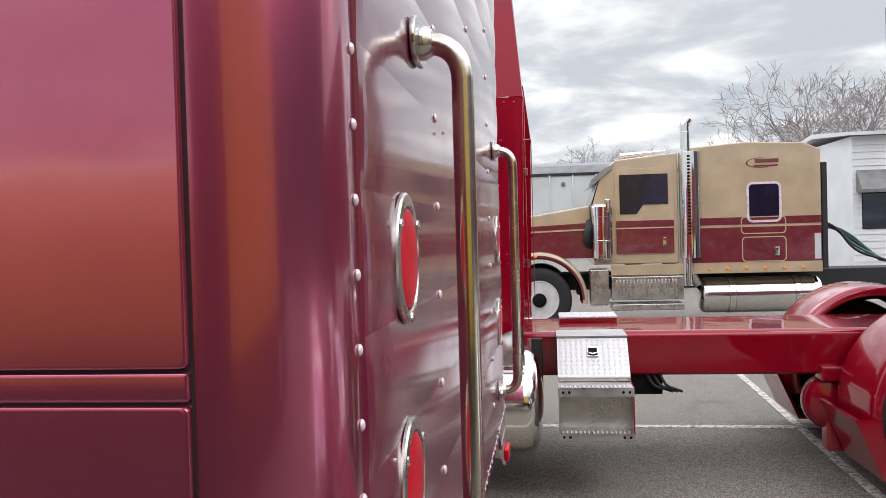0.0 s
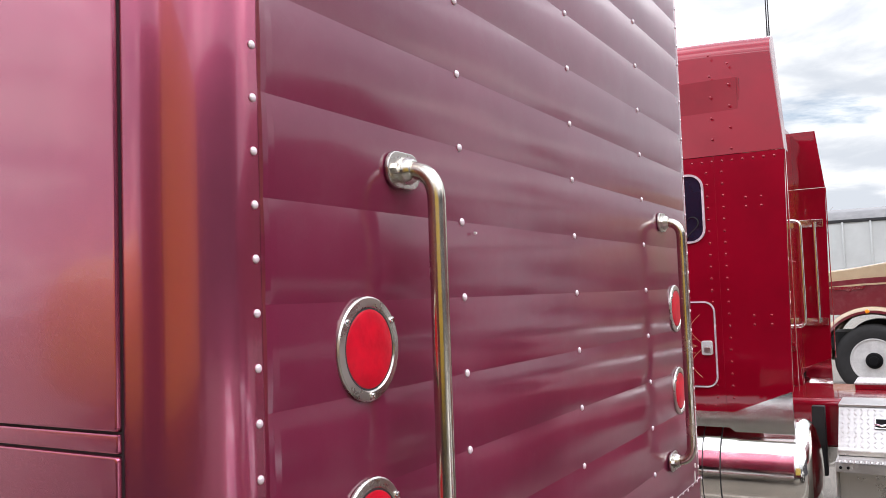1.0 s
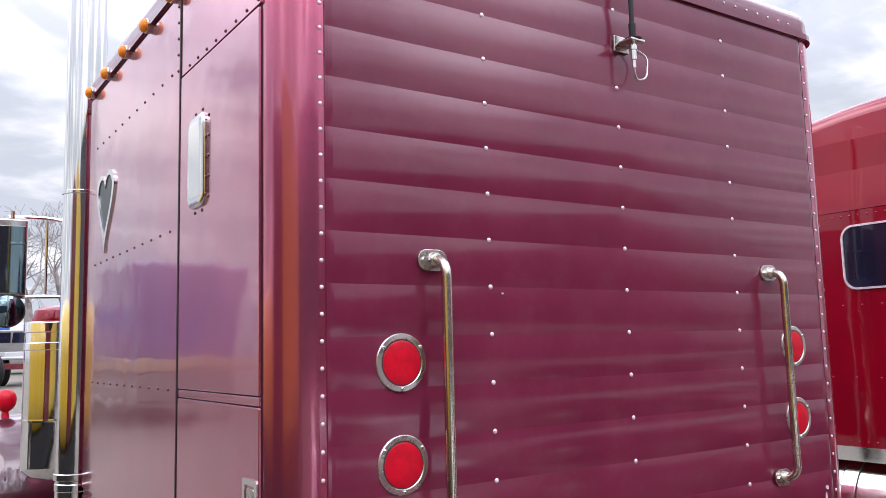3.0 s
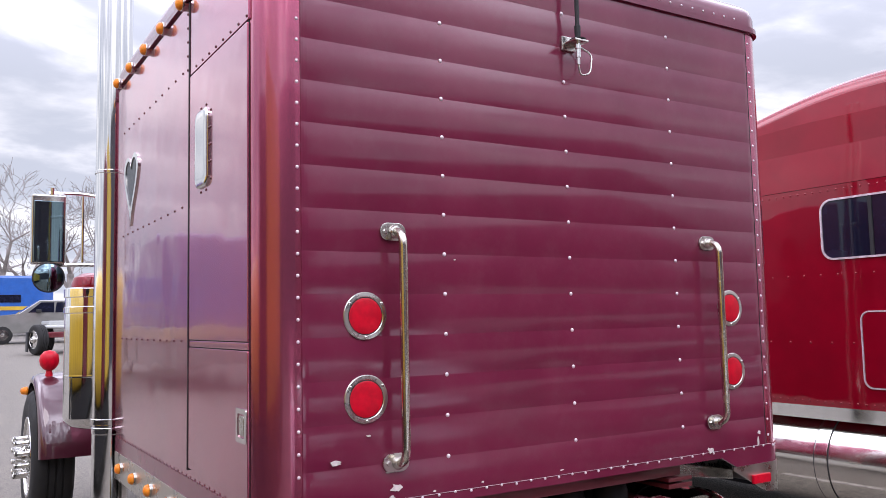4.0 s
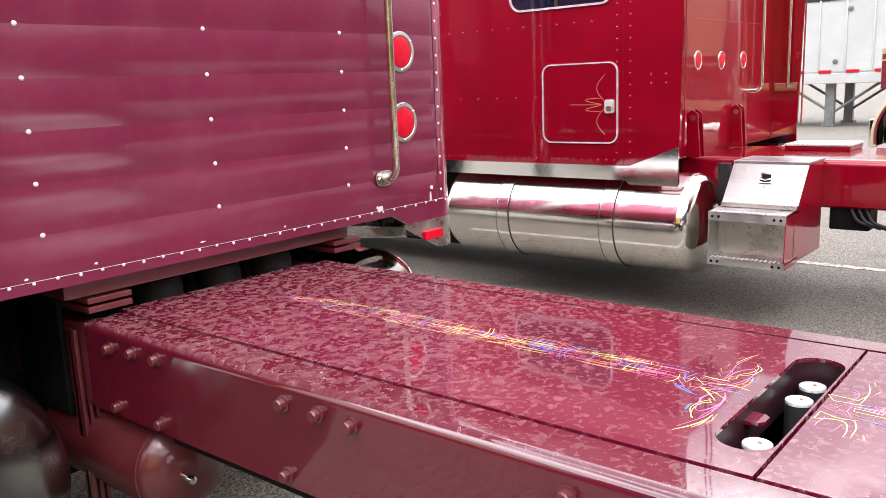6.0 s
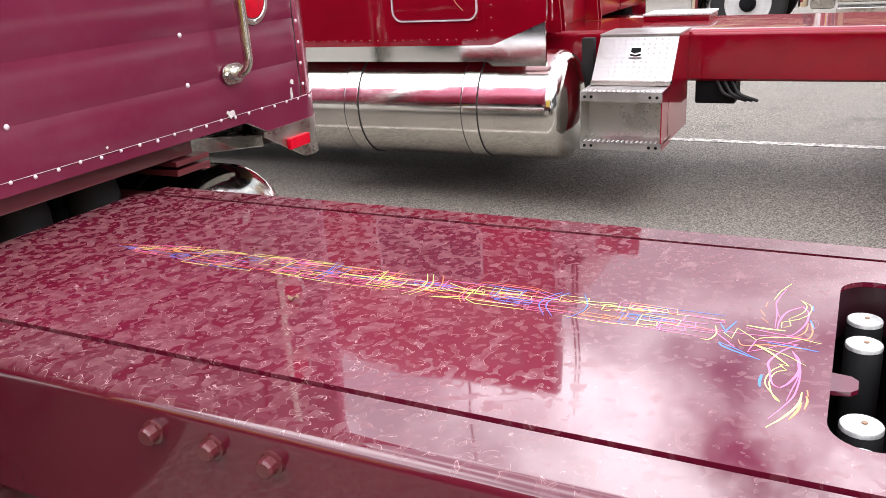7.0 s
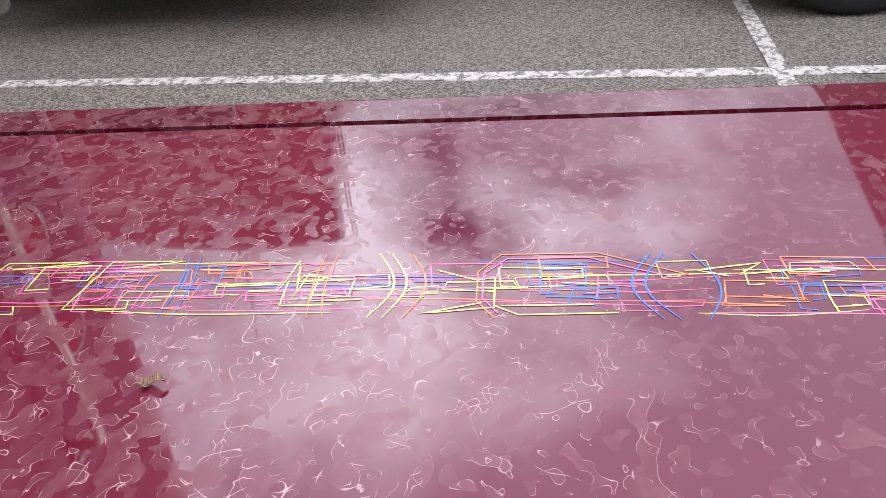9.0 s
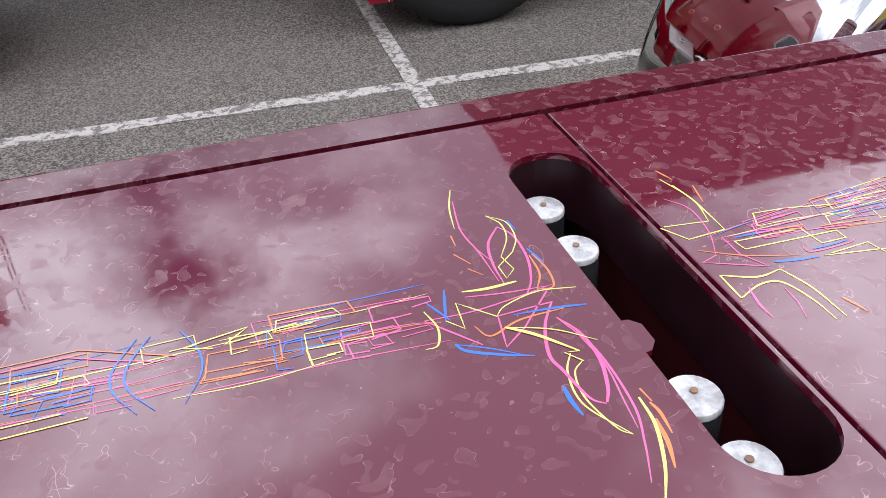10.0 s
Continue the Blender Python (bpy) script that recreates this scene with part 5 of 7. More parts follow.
def build_red_chassis():
    part("cab", prism(bmesh.new(), [(3.25, 0.95), (4.8, 0.95), (4.8, 1.8), (4.4, 2.5), (3.25, 2.6)], "x", 4.3, 6.1, 0.03), RED, red)
    part("hood", boxed(4.6, 5.8, 4.8, 7.2, 0.9, 1.75, 0.12, 4), RED, red)
    X0, X1 = 4.765, 5.635
    bm = bmesh.new()
    prof = []
    for cx, cz, a in ((X1 - 0.04, 0.885, 0), (X0 + 0.04, 0.885, 90)):
        for i in range(7):
            q = radians(a + 15 * i)
            prof.append((cx + 0.04 * math.cos(q), cz + 0.04 * math.sin(q)))
    prof += [(X0, 0.655), (X0 + 0.02, 0.64), (X1 - 0.02, 0.64), (X1, 0.655)]
    prism(bm, prof, "y", 0.30, -4.6)
    part("frame_cover", bm, RED, red, "smooth red painted frame and deck")
    bm = bmesh.new()
    box(bm, 5.30, 5.62, -0.62, -0.22, 0.925, 0.955, 0.004)
    lid = part("deck_box", bm, RED, red, "low red box with a white lid")
    part("lid", boxed(5.295, 5.625, -0.625, -0.215, 0.955, 0.968, 0.004), PAPER, lid)
    # tool box and steps
    ya, yb = -0.190, -0.610
    tool = part("tool_box", prism(bmesh.new(), [(4.47, 0.925), (4.76, 0.925), (4.76, 0.40), (4.31, 0.40), (4.31, 0.715)], "y", ya - 0.006, yb + 0.006), RED, red, "step tool box with tread-plate lid")
    bm = bmesh.new()
    # sloped tread-plate front
    prism(bm, [(4.462, 0.925), (4.470, 0.932), (4.292, 0.722), (4.284, 0.717)], "y", ya, yb)
    lidp = part("sloped_lid", bm, TREAD, tool, "diamond-pattern aluminium lid")
    bm = bmesh.new()
    d = Vector((4.466 - 4.288, 0, 0.9285 - 0.7195))
    nrm = Vector((-d.z, 0, d.x)).normalized()
    for i in range(13):
        for j in range(9):
            s = (j + 0.7) / 9.6
            yy = ya + (yb - ya) * (i + 0.6 + 0.0 * j) / 13.2
            if 0.42 < s < 0.78 and abs(yy - (ya + yb) / 2) < 0.06:
                continue
            c = Vector((4.288, yy, 0.7195)) + d * s + nrm * 0.0035
            ang = 0.8 if (i + j) % 2 else -0.8
            u = Vector((0, math.cos(ang), 0)) * 0.013 + d.normalized() * math.sin(ang) * 0.013
            v = nrm.cross(u).normalized() * 0.003
            a = [bm.verts.new(c + p) for p in (u, v, -u, -v)]
            t = bm.verts.new(c + nrm * 0.0016)
            for k in range(4):
                bm.faces.new((a[k], a[(k + 1) % 4], t))
    tagged(part("tread_surface", bm, TREAD, tool), kind="stuff")
    bm = bmesh.new()
    box(bm, 4.455, 4.77, ya + 0.003, yb - 0.003, 0.925, 0.938, 0.003)
    tp = part("top_step", bm, TREAD, tool)
    bm = bmesh.new()
    cen = Vector((4.288, (ya + yb) / 2, 0.7195)) + d * 0.6 + nrm * 0.004
    box(bm, -0.035, 0.035, -0.035, 0.035, 0, 0.008, 0.003)
    rot = Matrix((d.normalized().to_4d(), Vector((0, 1, 0, 0)), nrm.to_4d(), Vector((0, 0, 0, 1)))).transposed()
    rot[3] = (0, 0, 0, 1)
    bmesh.ops.transform(bm, matrix=Matrix.Translation(cen) @ rot, verts=bm.verts[:])
    tl = part("tee_latch", bm, CHROME, tool, "chrome folding tee latch")
    bm = bmesh.new()
    box(bm, -0.026, 0.022, -0.026, 0.026, 0.0085, 0.012, 0.002)
    bmesh.ops.transform(bm, matrix=Matrix.Translation(cen) @ rot, verts=bm.verts[:])
    # raised dark square stands for the recess's shade
    part("recess", bm, DARK, tl)
    bm = bmesh.new()
    tube(bm, [cen + nrm * 0.016 + Vector((0, -0.032, 0)) - d * 0.05, cen + nrm * 0.02 - d * 0.09, cen + nrm * 0.016 + Vector((0, 0.032, 0)) - d * 0.05], 0.005, 8)
    part("handle", bm, CHROME, tl)
    part("drip_rail", boxed(4.262, 4.31, ya, yb, 0.693, 0.717, 0.003), DULL_STEEL, tool)
    for z0, z1, xo in ((0.640, 0.690, 4.075), (0.392, 0.432, 4.070)):
        st = part("step", box(boxed(xo, xo + 0.008, ya, yb, z0, z1, 0.002), xo, 4.31, ya, yb, z1 - 0.012, z1, 0.002), TREAD, tool, "perforated aluminium step")
        grip = dome("z", 0.008, 0.006, 8)
        pieces("grip_button", shared("grip_button", grip, TREAD), [(xo + 0.02 + 0.026 * j, ya - 0.018 - 0.0247 * i, z1) for i in range(16) for j in range(2)], st)
        dot = lathe(bmesh.new(), [(0.008, 0), (0.008, 0.003), (0, 0.003)], (0, 0, 0), "-x", 8)
        pieces("bolt", shared("bolt", dot, DARK), [(xo, y, (z0 + z1) / 2) for y in (ya - 0.025, ya - 0.06, yb + 0.025, yb + 0.06)], st)
    for y, s in ((ya, -1), (yb, 1)):
        part("side_plate", prism(bmesh.new(), [(4.072, 0.394), (4.31, 0.394), (4.31, 0.70), (4.085, 0.69)], "y", y, y + s * 0.006), RED if y == yb else TREAD, tool)
    part("back_plate", boxed(4.22, 4.23, ya, yb, 0.43, 0.66), DULL_STEEL, tool, "dull aluminium kick plate")
    part("brace", boxed(4.215, 4.222, ya - 0.02, ya - 0.05, 0.43, 0.66), DULL_STEEL, tool)
    part("brace", boxed(4.215, 4.222, yb + 0.02, yb + 0.05, 0.43, 0.66), DULL_STEEL, tool)
    # hoses and tray under the deck
    part("battery_tray", boxed(4.80, 5.0, -0.64, -0.86, 0.51, 0.65, 0.01), DARK, red)
    for k in range(3):
        part("hose", tube(bmesh.new(), rounded_path([(4.79, -0.76 - 0.04 * k, 0.64), (4.77, -0.80 - 0.04 * k, 0.57), (4.78, -0.87 - 0.03 * k, 0.55), (4.80, -0.92 - 0.03 * k, 0.53)], 0.03), 0.009, 8), BLACK, red)
    # air spring ends under the frame
    bm = bmesh.new()
    lathe(bm, [(0.12, -0.15), (0.165, -0.13), (0.18, -0.09), (0.18, -0.05), (0.172, -0.045), (0.172, -0.02), (0.15, 0.01), (0.09, 0.03), (0, 0.04)], (4.78, -1.90, 0.46), "-x", 36)
    d2 = part("brake_drum", bm, RED, red, "red painted round housing under the frame")
    part("post", boxed(4.74, 4.86, -1.97, -1.84, 0.16, 0.35, 0.02), RED, d2)
    part("bracket", boxed(4.70, 4.84, -1.95, -1.80, 0.60, 0.70, 0.02), RED, d2)
    for xa, xb, s in ((4.12, 4.72, -1), (5.68, 6.28, 1)):
        for y in (-2.50, -3.80):
            arch_fender(red, xa, xb, y, 0.50, 0.62, RED, -16, 196, 0.02, "rolled glossy red rear fender")
            if y > -3:
                fr = part("front_flare", prism(bmesh.new(), [(-1.79, 0.50), (-1.94, 0.155), (-2.05, 0.155), (-2.05, 0.172), (-1.955, 0.172), (-1.815, 0.50)], "x", xa, xb), RED, red, "glossy red panel closing the fender's front")
                xo = xa if s < 0 else xb
                part("side_return", prism(bmesh.new(), [(-1.795, 0.50), (-1.942, 0.156), (-2.05, 0.156), (-1.98, 0.50)], "x", xo - 0.004, xo + 0.006), RED, fr)
                part("pin_line", prism(bmesh.new(), [(-2.028, 0.158), (-2.032, 0.158), (-1.966, 0.50), (-1.962, 0.50)], "x", xo - 0.006 if s < 0 else xo + 0.006, xo + s * 0.002), PAPER, fr)
            wheel(red, xa - 0.05 if s < 0 else xb + 0.05, y + 0.07, 0.50, 0.50, 0.30, s)
    for xa, s in ((4.12, -1), (6.28, 1)):
        wheel(red, xa, 6.4, 0.52, 0.52, 0.28, s)
    # block added to stop light leaking through and deepen the shade underneath
    part("belly_pan", boxed(4.62, 5.78, 0.26, 5.6, 0.20, 0.93, 0.05), DARK, red, "added black block that keeps light out below the red truck")
    part("rear_axle", boxed(4.5, 5.9, -2.66, -2.46, 0.4, 0.6, 0.05), RED, red)


build_red_sleeper()
build_red_chassis()
fuel_tank(red, 4.345, 0.568, 0.302, -0.105, 1.75, (0.43, 1.19), "polished fuel tank with domed end and straps", 0.11, TANK, True)
fuel_tank(red, 6.07, 0.570, 0.302, -0.105, 1.75, (0.43, 1.19), "polished fuel tank with domed end and straps")
part("mud_guard", boxed(4.62, 4.68, -0.10, -0.03, 0.50, 0.90, 0.006), BLACK, red)


# ---- pinstriping on the deck ----
STRIPE_Z = 0.89215


STROKE = [0]


def ribbon(bm, pts, width, taper=True):
    """A flat painted stroke on the deck through 2D points, each a hair above the last."""
    STROKE[0] = (STROKE[0] + 1) % 160
    z = STRIPE_Z + STROKE[0] * 3e-6
    pts = [Vector((p[0], p[1], 0)) for p in pts]
    n = len(pts)
    left, right = [], []
    for i, p in enumerate(pts):
        t = pts[min(i + 1, n - 1)] - pts[max(i - 1, 0)]
        t = t.normalized() if t.length > 1e-7 else Vector((1, 0, 0))
        s = i / (n - 1)
        w = width * ((0.35 + 0.65 * math.sin(math.pi * min(1, s * 0.9 + 0.1))) if taper else 1.0) / 2
        side = Vector((-t.y, t.x, 0)) * w
        left.append(bm.verts.new((p.x + side.x, p.y + side.y, z)))
        right.append(bm.verts.new((p.x - side.x, p.y - side.y, z)))
    for i in range(n - 1):
        bm.faces.new((left[i], left[i + 1], right[i + 1], right[i]))


def dense_line(pts, step=0.012):
    out = []
    for a, b in zip(pts, pts[1:]):
        a, b = Vector(a), Vector(b)
        k = max(1, int((b - a).length / step))
        out += [a.lerp(b, i / k) for i in range(k)]
    return out + [Vector(pts[-1])]


def smooth_line(pts, n=9):
    """Catmull-Rom points through a few brush positions."""
    v = [Vector(p) for p in pts]
    v = [v[0] * 2 - v[1]] + v + [v[-1] * 2 - v[-2]]
    out = []
    for a, b, c, d in zip(v, v[1:], v[2:], v[3:]):
        for i in range(n):
            t = i / n
            out.append((b * 2 + (c - a) * t + (a * 2 - b * 5 + c * 4 - d) * t * t + (b * 3 - a - c * 3 + d) * t ** 3) / 2)
    return out + [v[-2]]


def stripe_band(inks, rnd, y_a, y_b, half):
    """Bundled long lines, slanted open boxes, paired arcs and spikes of four colours along the deck's middle."""
    length = abs(y_b - y_a)

    def mid(v):
        return 1.043 - 0.020 * max(0.0, v - 0.65)

    def reach(v):
        return half * min(1.0, 0.30 + v / 0.30)

    def put(colour, width, *vu, curved=False, taper=False):
        pts = [(mid(v) + u * reach(v), y_a - min(max(v, 0.0), length)) for v, u in vu]
        ribbon(inks[colour], smooth_line(pts) if curved else dense_line(pts), width, taper)

    def slant_box(colour, width, v, run, u0, u1, lean):
        put(colour, width, (v + run * 0.45, u1 - 0.25), (v + run, u1 - 0.1), (v + run + lean, u1), (v + lean, u1), (v, u0), (v + run - 0.012, u0), (v + run * 0.8, u0 + 0.28))

    def open_box(colour, width, v, run, u0, u1):
        put(colour, width, (v + run * rnd.uniform(0.3, 0.8), u0), (v, u0 + rnd.uniform(-0.06, 0.06)), (v + rnd.uniform(-0.006, 0.006), u1), (v + run, u1 + rnd.uniform(-0.08, 0.08)), (v + run + rnd.uniform(-0.006, 0.006), u0 + (u1 - u0) * rnd.uniform(0.2, 0.6)), (v + run * 0.5, u0 + (u1 - u0) * 0.4))

    def arcs(colour, width, v, count, bow):
        for k in range(count):
            put(colour, width, (v + 0.011 * k, 1.12), (v + bow + 0.011 * k, 0.3), (v + bow + 0.011 * k, -0.35), (v + 0.013 * k, -1.1), curved=True, taper=True)

    def spike(colour, width, v, u):
        put(colour, width, (v - 0.06, u - 0.05), (v, u), (v + 0.008, u + 0.85), (v + 0.014, u - 0.35), (v + 0.020, u + 0.3), (v + 0.05, u + 0.02))

    def capsule(colour, width, v, run, u):
        put(colour, width, (v + run * 0.1, -u), (v, -u * 0.5), (v, u * 0.4), (v + 0.02, u), (v + run * 0.7, u * 1.05), (v + run, u * 0.6), (v + run + 0.03, u * 0.3))
    # long lines
    for colour, count in (("pink", 17), ("orange", 8), ("lime", 8), ("blue", 6)):
        for k in range(int(count * length / 1.15)):
            v = length * (k + rnd.uniform(0.0, 0.9)) / max(1, int(count * length / 1.15)) - 0.05
            run = rnd.uniform(0.10, 0.24)
            u = rnd.uniform(-0.9, 0.9)
            put(colour, rnd.choice((0.0011, 0.0014)), (v, u), (v + run * 0.5, u + rnd.uniform(-0.06, 0.06)), (v + run, u + rnd.uniform(-0.16, 0.16)), curved=True, taper=True)
    # small interlocked boxes
    for colour, count in (("pink", 36), ("orange", 20), ("blue", 18), ("lime", 20)):
        for k in range(int(count * length / 1.15)):
            v = rnd.uniform(0.03, length - 0.05)
            u0 = rnd.uniform(-0.95, 0.5)
            open_box(colour, rnd.choice((0.0011, 0.0014, 0.0017)), v, rnd.uniform(0.022, 0.075), u0, min(0.98, u0 + rnd.choice((0.3, 0.5, 0.8))))
    # the bold strokes, cell by cell
    v = 0.20
    while v < length - 0.15:
        for motif in range(6):
            if v > length - 0.15:
                break
            if motif == 0:
                slant_box("lime", 0.0017, v, 0.075, -0.95, 0.85, 0.022)
                slant_box("lime", 0.0015, v + 0.085, 0.085, -0.9, 0.95, 0.030)
                put("orange", 0.0020, (v - 0.01, -0.9), (v + 0.03, 0.9), taper=True)
                v += 0.20
            elif motif == 1:
                slant_box("lime", 0.0015, v, 0.07, -0.75, 0.95, 0.018)
                put("lime", 0.0014, (v + 0.03, -0.8), (v + 0.12, -0.95), (v + 0.24, -0.92), curved=True, taper=True)
                arcs("blue", 0.0013, v + 0.09, 2, 0.004)
                v += 0.13
            elif motif == 2:
                spike("lime", 0.0016, v + 0.06, 0.1)
                put("pink", 0.0013, (v, 0.75), (v + 0.10, 0.8), (v + 0.10, 0.2), (v + 0.16, 0.2))
                v += 0.12
            elif motif == 3:
                arcs("orange", 0.0014, v - 0.03, 2, -0.003)
                arcs("lime", 0.0022, v + 0.02, 2, 0.016)
                arcs("orange", 0.0017, v + 0.05, 1, 0.014)
                v += 0.075
            elif motif == 4:
                put("lime", 0.0015, (v, 0.5), (v + 0.035, 0.15), (v + 0.05, 0.25), (v + 0.05, -0.75), (v - 0.01, -0.95), (v + 0.04, -0.6))
                capsule("pink", 0.0014, v + 0.04, 0.13, 0.92)
                capsule("orange", 0.0012, v + 0.035, 0.15, 1.08)
                open_box("lime", 0.0015, v + 0.055, 0.07, -0.1, 0.6)
                put("lime", 0.0015, (v + 0.13, -0.65), (v + 0.05, -0.7), (v + 0.07, -0.98), (v + 0.15, -0.9))
                v += 0.185
            else:
                arcs("blue", 0.0020, v, 2, -0.018)
                arcs("blue", 0.0018, v + 0.035, 1, 0.014)
                put("lime", 0.0017, (v + 0.06, 0.3), (v + 0.035, 0.5), (v + 0.09, 0.75), (v + 0.07, 0.35), (v + 0.13, 0.55))
                v += 0.14


def flourish(inks, y0, sgn, xc, front):
    """Free-hand scrolls that spread sideways at the end of a band; sgn is the way it points."""
    def put(colour, width, *uv, straight=False):
        pts = [(xc + u, y0 + sgn * v) for u, v in uv]
        ribbon(inks[colour], dense_line(pts) if straight or len(pts) < 3 else smooth_line(pts), width * 0.85, not straight)
    if front:
        put("lime", 0.0042, (-0.044, 0.052), (-0.061, 0.072), (-0.091, 0.097))
        put("lime", 0.0016, (-0.044, 0.052), (-0.060, 0.088), (-0.084, 0.116))
        put("lime", 0.0015, (-0.091, 0.097), (-0.089, 0.085), (-0.103, 0.095), straight=True)
        put("lime", 0.0020, (-0.091, 0.089), (-0.111, 0.078), (-0.145, 0.075), (-0.183, 0.095))
        put("lime", 0.0018, (-0.102, 0.094), (-0.113, 0.083), (-0.140, 0.079), (-0.173, 0.087), (-0.183, 0.095))
        put("pink", 0.0036, (-0.025, 0.102), (-0.053, 0.084), (-0.087, 0.073), (-0.108, 0.076), (-0.140, 0.082), (-0.150, 0.091))
        put("pink", 0.0038, (-0.149, 0.092), (-0.134, 0.100), (-0.104, 0.108), (-0.071, 0.107), (-0.046, 0.097))
        put("pink", 0.0024, (-0.046, 0.097), (-0.094, 0.110), (-0.156, 0.109), (-0.192, 0.099), (-0.225, 0.086))
        put("pink", 0.0018, (-0.067, 0.104), (-0.111, 0.109), (-0.154, 0.104), (-0.179, 0.101))
        put("blue", 0.0046, (-0.123, 0.069), (-0.138, 0.068), (-0.155, 0.070))
        put("orange", 0.0036, (-0.144, 0.121), (-0.159, 0.123))
        put("orange", 0.0034, (-0.159, 0.121), (-0.171, 0.123), (-0.191, 0.121))
        put("orange", 0.0042, (-0.175, 0.117), (-0.197, 0.114), (-0.219, 0.107))
        put("lime", 0.0034, (-0.152, 0.116), (-0.180, 0.114), (-0.214, 0.102), (-0.243, 0.086))
        put("blue", 0.0040, (-0.050, 0.007), (-0.061, 0.014), (-0.074, 0.038), (-0.084, 0.062))
        put("blue", 0.0020, (-0.050, 0.007), (-0.064, 0.032), (-0.080, 0.054))
        put("lime", 0.0020, (0.185, 0.078), (0.150, 0.066), (0.112, 0.059))
        put("pink", 0.0022, (0.162, 0.073), (0.108, 0.064), (0.066, 0.068), (0.017, 0.070))
        put("pink", 0.0015, (0.114, 0.063), (0.076, 0.067), (0.044, 0.076))
        put("pink", 0.0032, (0.101, 0.099), (0.076, 0.081), (0.044, 0.074), (0.013, 0.073))
        put("pink", 0.0030, (0.101, 0.099), (0.081, 0.108), (0.043, 0.107), (0.009, 0.097), (-0.010, 0.085))
        put("lime", 0.0018, (0.124, 0.095), (0.105, 0.104), (0.080, 0.101), (0.052, 0.085))
        put("lime", 0.0014, (0.052, 0.085), (0.030, 0.089), (0.019, 0.078), (0.038, 0.077), (0.056, 0.098), straight=True)
        put("lime", 0.0018, (0.056, 0.098), (0.077, 0.109), (0.106, 0.110), (0.124, 0.095))
        put("lime", 0.0042, (0.012, 0.084), (0.011, 0.056), (0.014, 0.034))
        put("blue", 0.0046, (0.108, 0.112), (0.089, 0.114))
        put("blue", 0.0036, (0.056, 0.112), (0.030, 0.118))
        put("orange", 0.0024, (0.045, 0.110), (0.016, 0.108), (-0.005, 0.097))
        put("orange", 0.0024, (0.046, 0.113), (0.019, 0.117), (-0.006, 0.112), (-0.005, 0.097))
        put("orange", 0.0034, (0.102, 0.052), (0.084, 0.051))
        put("orange", 0.0034, (0.071, 0.045), (0.051, 0.055))
        put("orange", 0.0030, (0.045, 0.050), (0.031, 0.060))
        put("pink", 0.0022, (0.006, 0.034), (0.000, 0.067), (-0.004, 0.108))
        put("pink", 0.0020, (-0.013, -0.008), (-0.015, 0.031), (-0.011, 0.068), (-0.003, 0.113))
        put("lime", 0.0018, (-0.014, 0.130), (-0.008, 0.096), (-0.017, 0.063), (-0.028, 0.051))
        put("lime", 0.0015, (-0.028, 0.051), (0.001, 0.024), (-0.034, 0.021), (-0.019, 0.009), straight=True)
        put("pink", 0.0020, (-0.026, 0.100), (-0.028, 0.052), (-0.067, 0.045), (-0.049, 0.068), (-0.010, 0.104), straight=True)
        put("blue", 0.0034, (-0.039, 0.128), (-0.034, 0.099), (-0.031, 0.065))
        put("orange", 0.0026, (-0.037, 0.108), (-0.039, 0.067), (-0.050, 0.038), (-0.034, 0.029))
        put("pink", 0.0024, (-0.058, 0.028), (-0.032, 0.007), (-0.013, -0.008))
        put("lime", 0.0022, (-0.001, -0.005), (-0.025, 0.000), (-0.046, -0.006), (-0.048, -0.017))
        put("blue", 0.0034, (0.022, 0.020), (-0.019, 0.009))
        put("blue", 0.0030, (0.010, 0.000), (-0.020, 0.013))
    else:
        put("lime", 0.0024, (0.125, 0.092), (0.087, 0.083), (0.052, 0.082), (0.019, 0.083))
        put("lime", 0.0020, (0.110, 0.086), (0.072, 0.082), (0.037, 0.089))
        put("lime", 0.0016, (0.037, 0.089), (0.043, 0.134), straight=True)
        put("lime", 0.0018, (0.019, 0.083), (0.016, 0.123), (0.042, 0.138), straight=True)
        put("orange", 0.0030, (0.143, 0.087), (0.120, 0.080))
        put("orange", 0.0026, (0.102, 0.067), (0.069, 0.075))
        put("pink", 0.0018, (0.089, 0.108), (0.063, 0.094), (0.021, 0.099), (-0.015, 0.114))
        put("pink", 0.0018, (-0.015, 0.114), (-0.021, 0.131), (-0.046, 0.080), (-0.021, 0.093), (0.008, 0.093), (0.007, 0.056), (-0.002, 0.012), straight=True)
        put("orange", 0.0018, (-0.003, 0.125), (-0.025, 0.089), (-0.041, 0.045))
        put("lime", 0.0018, (0.021, -0.037), (0.031, 0.007), (0.034, 0.042), (0.013, 0.051), straight=True)
        put("lime", 0.0016, (0.013, 0.051), (0.011, 0.003), (0.004, -0.043))
        put("lime", 0.0018, (-0.019, -0.012), (-0.016, 0.084), (-0.002, 0.086), (-0.004, 0.017), straight=True)
        put("lime", 0.0016, (-0.004, 0.017), (-0.032, 0.014), (-0.032, -0.012), (-0.019, -0.012), straight=True)
        put("lime", 0.0020, (0.020, -0.042), (0.020, -0.069), (0.017, -0.091))
        put("lime", 0.0016, (-0.059, -0.033), (-0.049, 0.025), (-0.045, -0.025), (-0.063, -0.029), straight=True)
        put("blue", 0.0034, (0.004, 0.082), (0.003, 0.058), (0.001, 0.041))
        put("blue", 0.0040, (-0.042, 0.072), (-0.046, 0.052), (-0.049, 0.030))
        put("blue", 0.0034, (-0.037, 0.027), (-0.036, -0.010))
        put("pink", 0.0016, (-0.027, 0.032), (-0.040, 0.032), (-0.040, -0.007), (-0.035, -0.021))
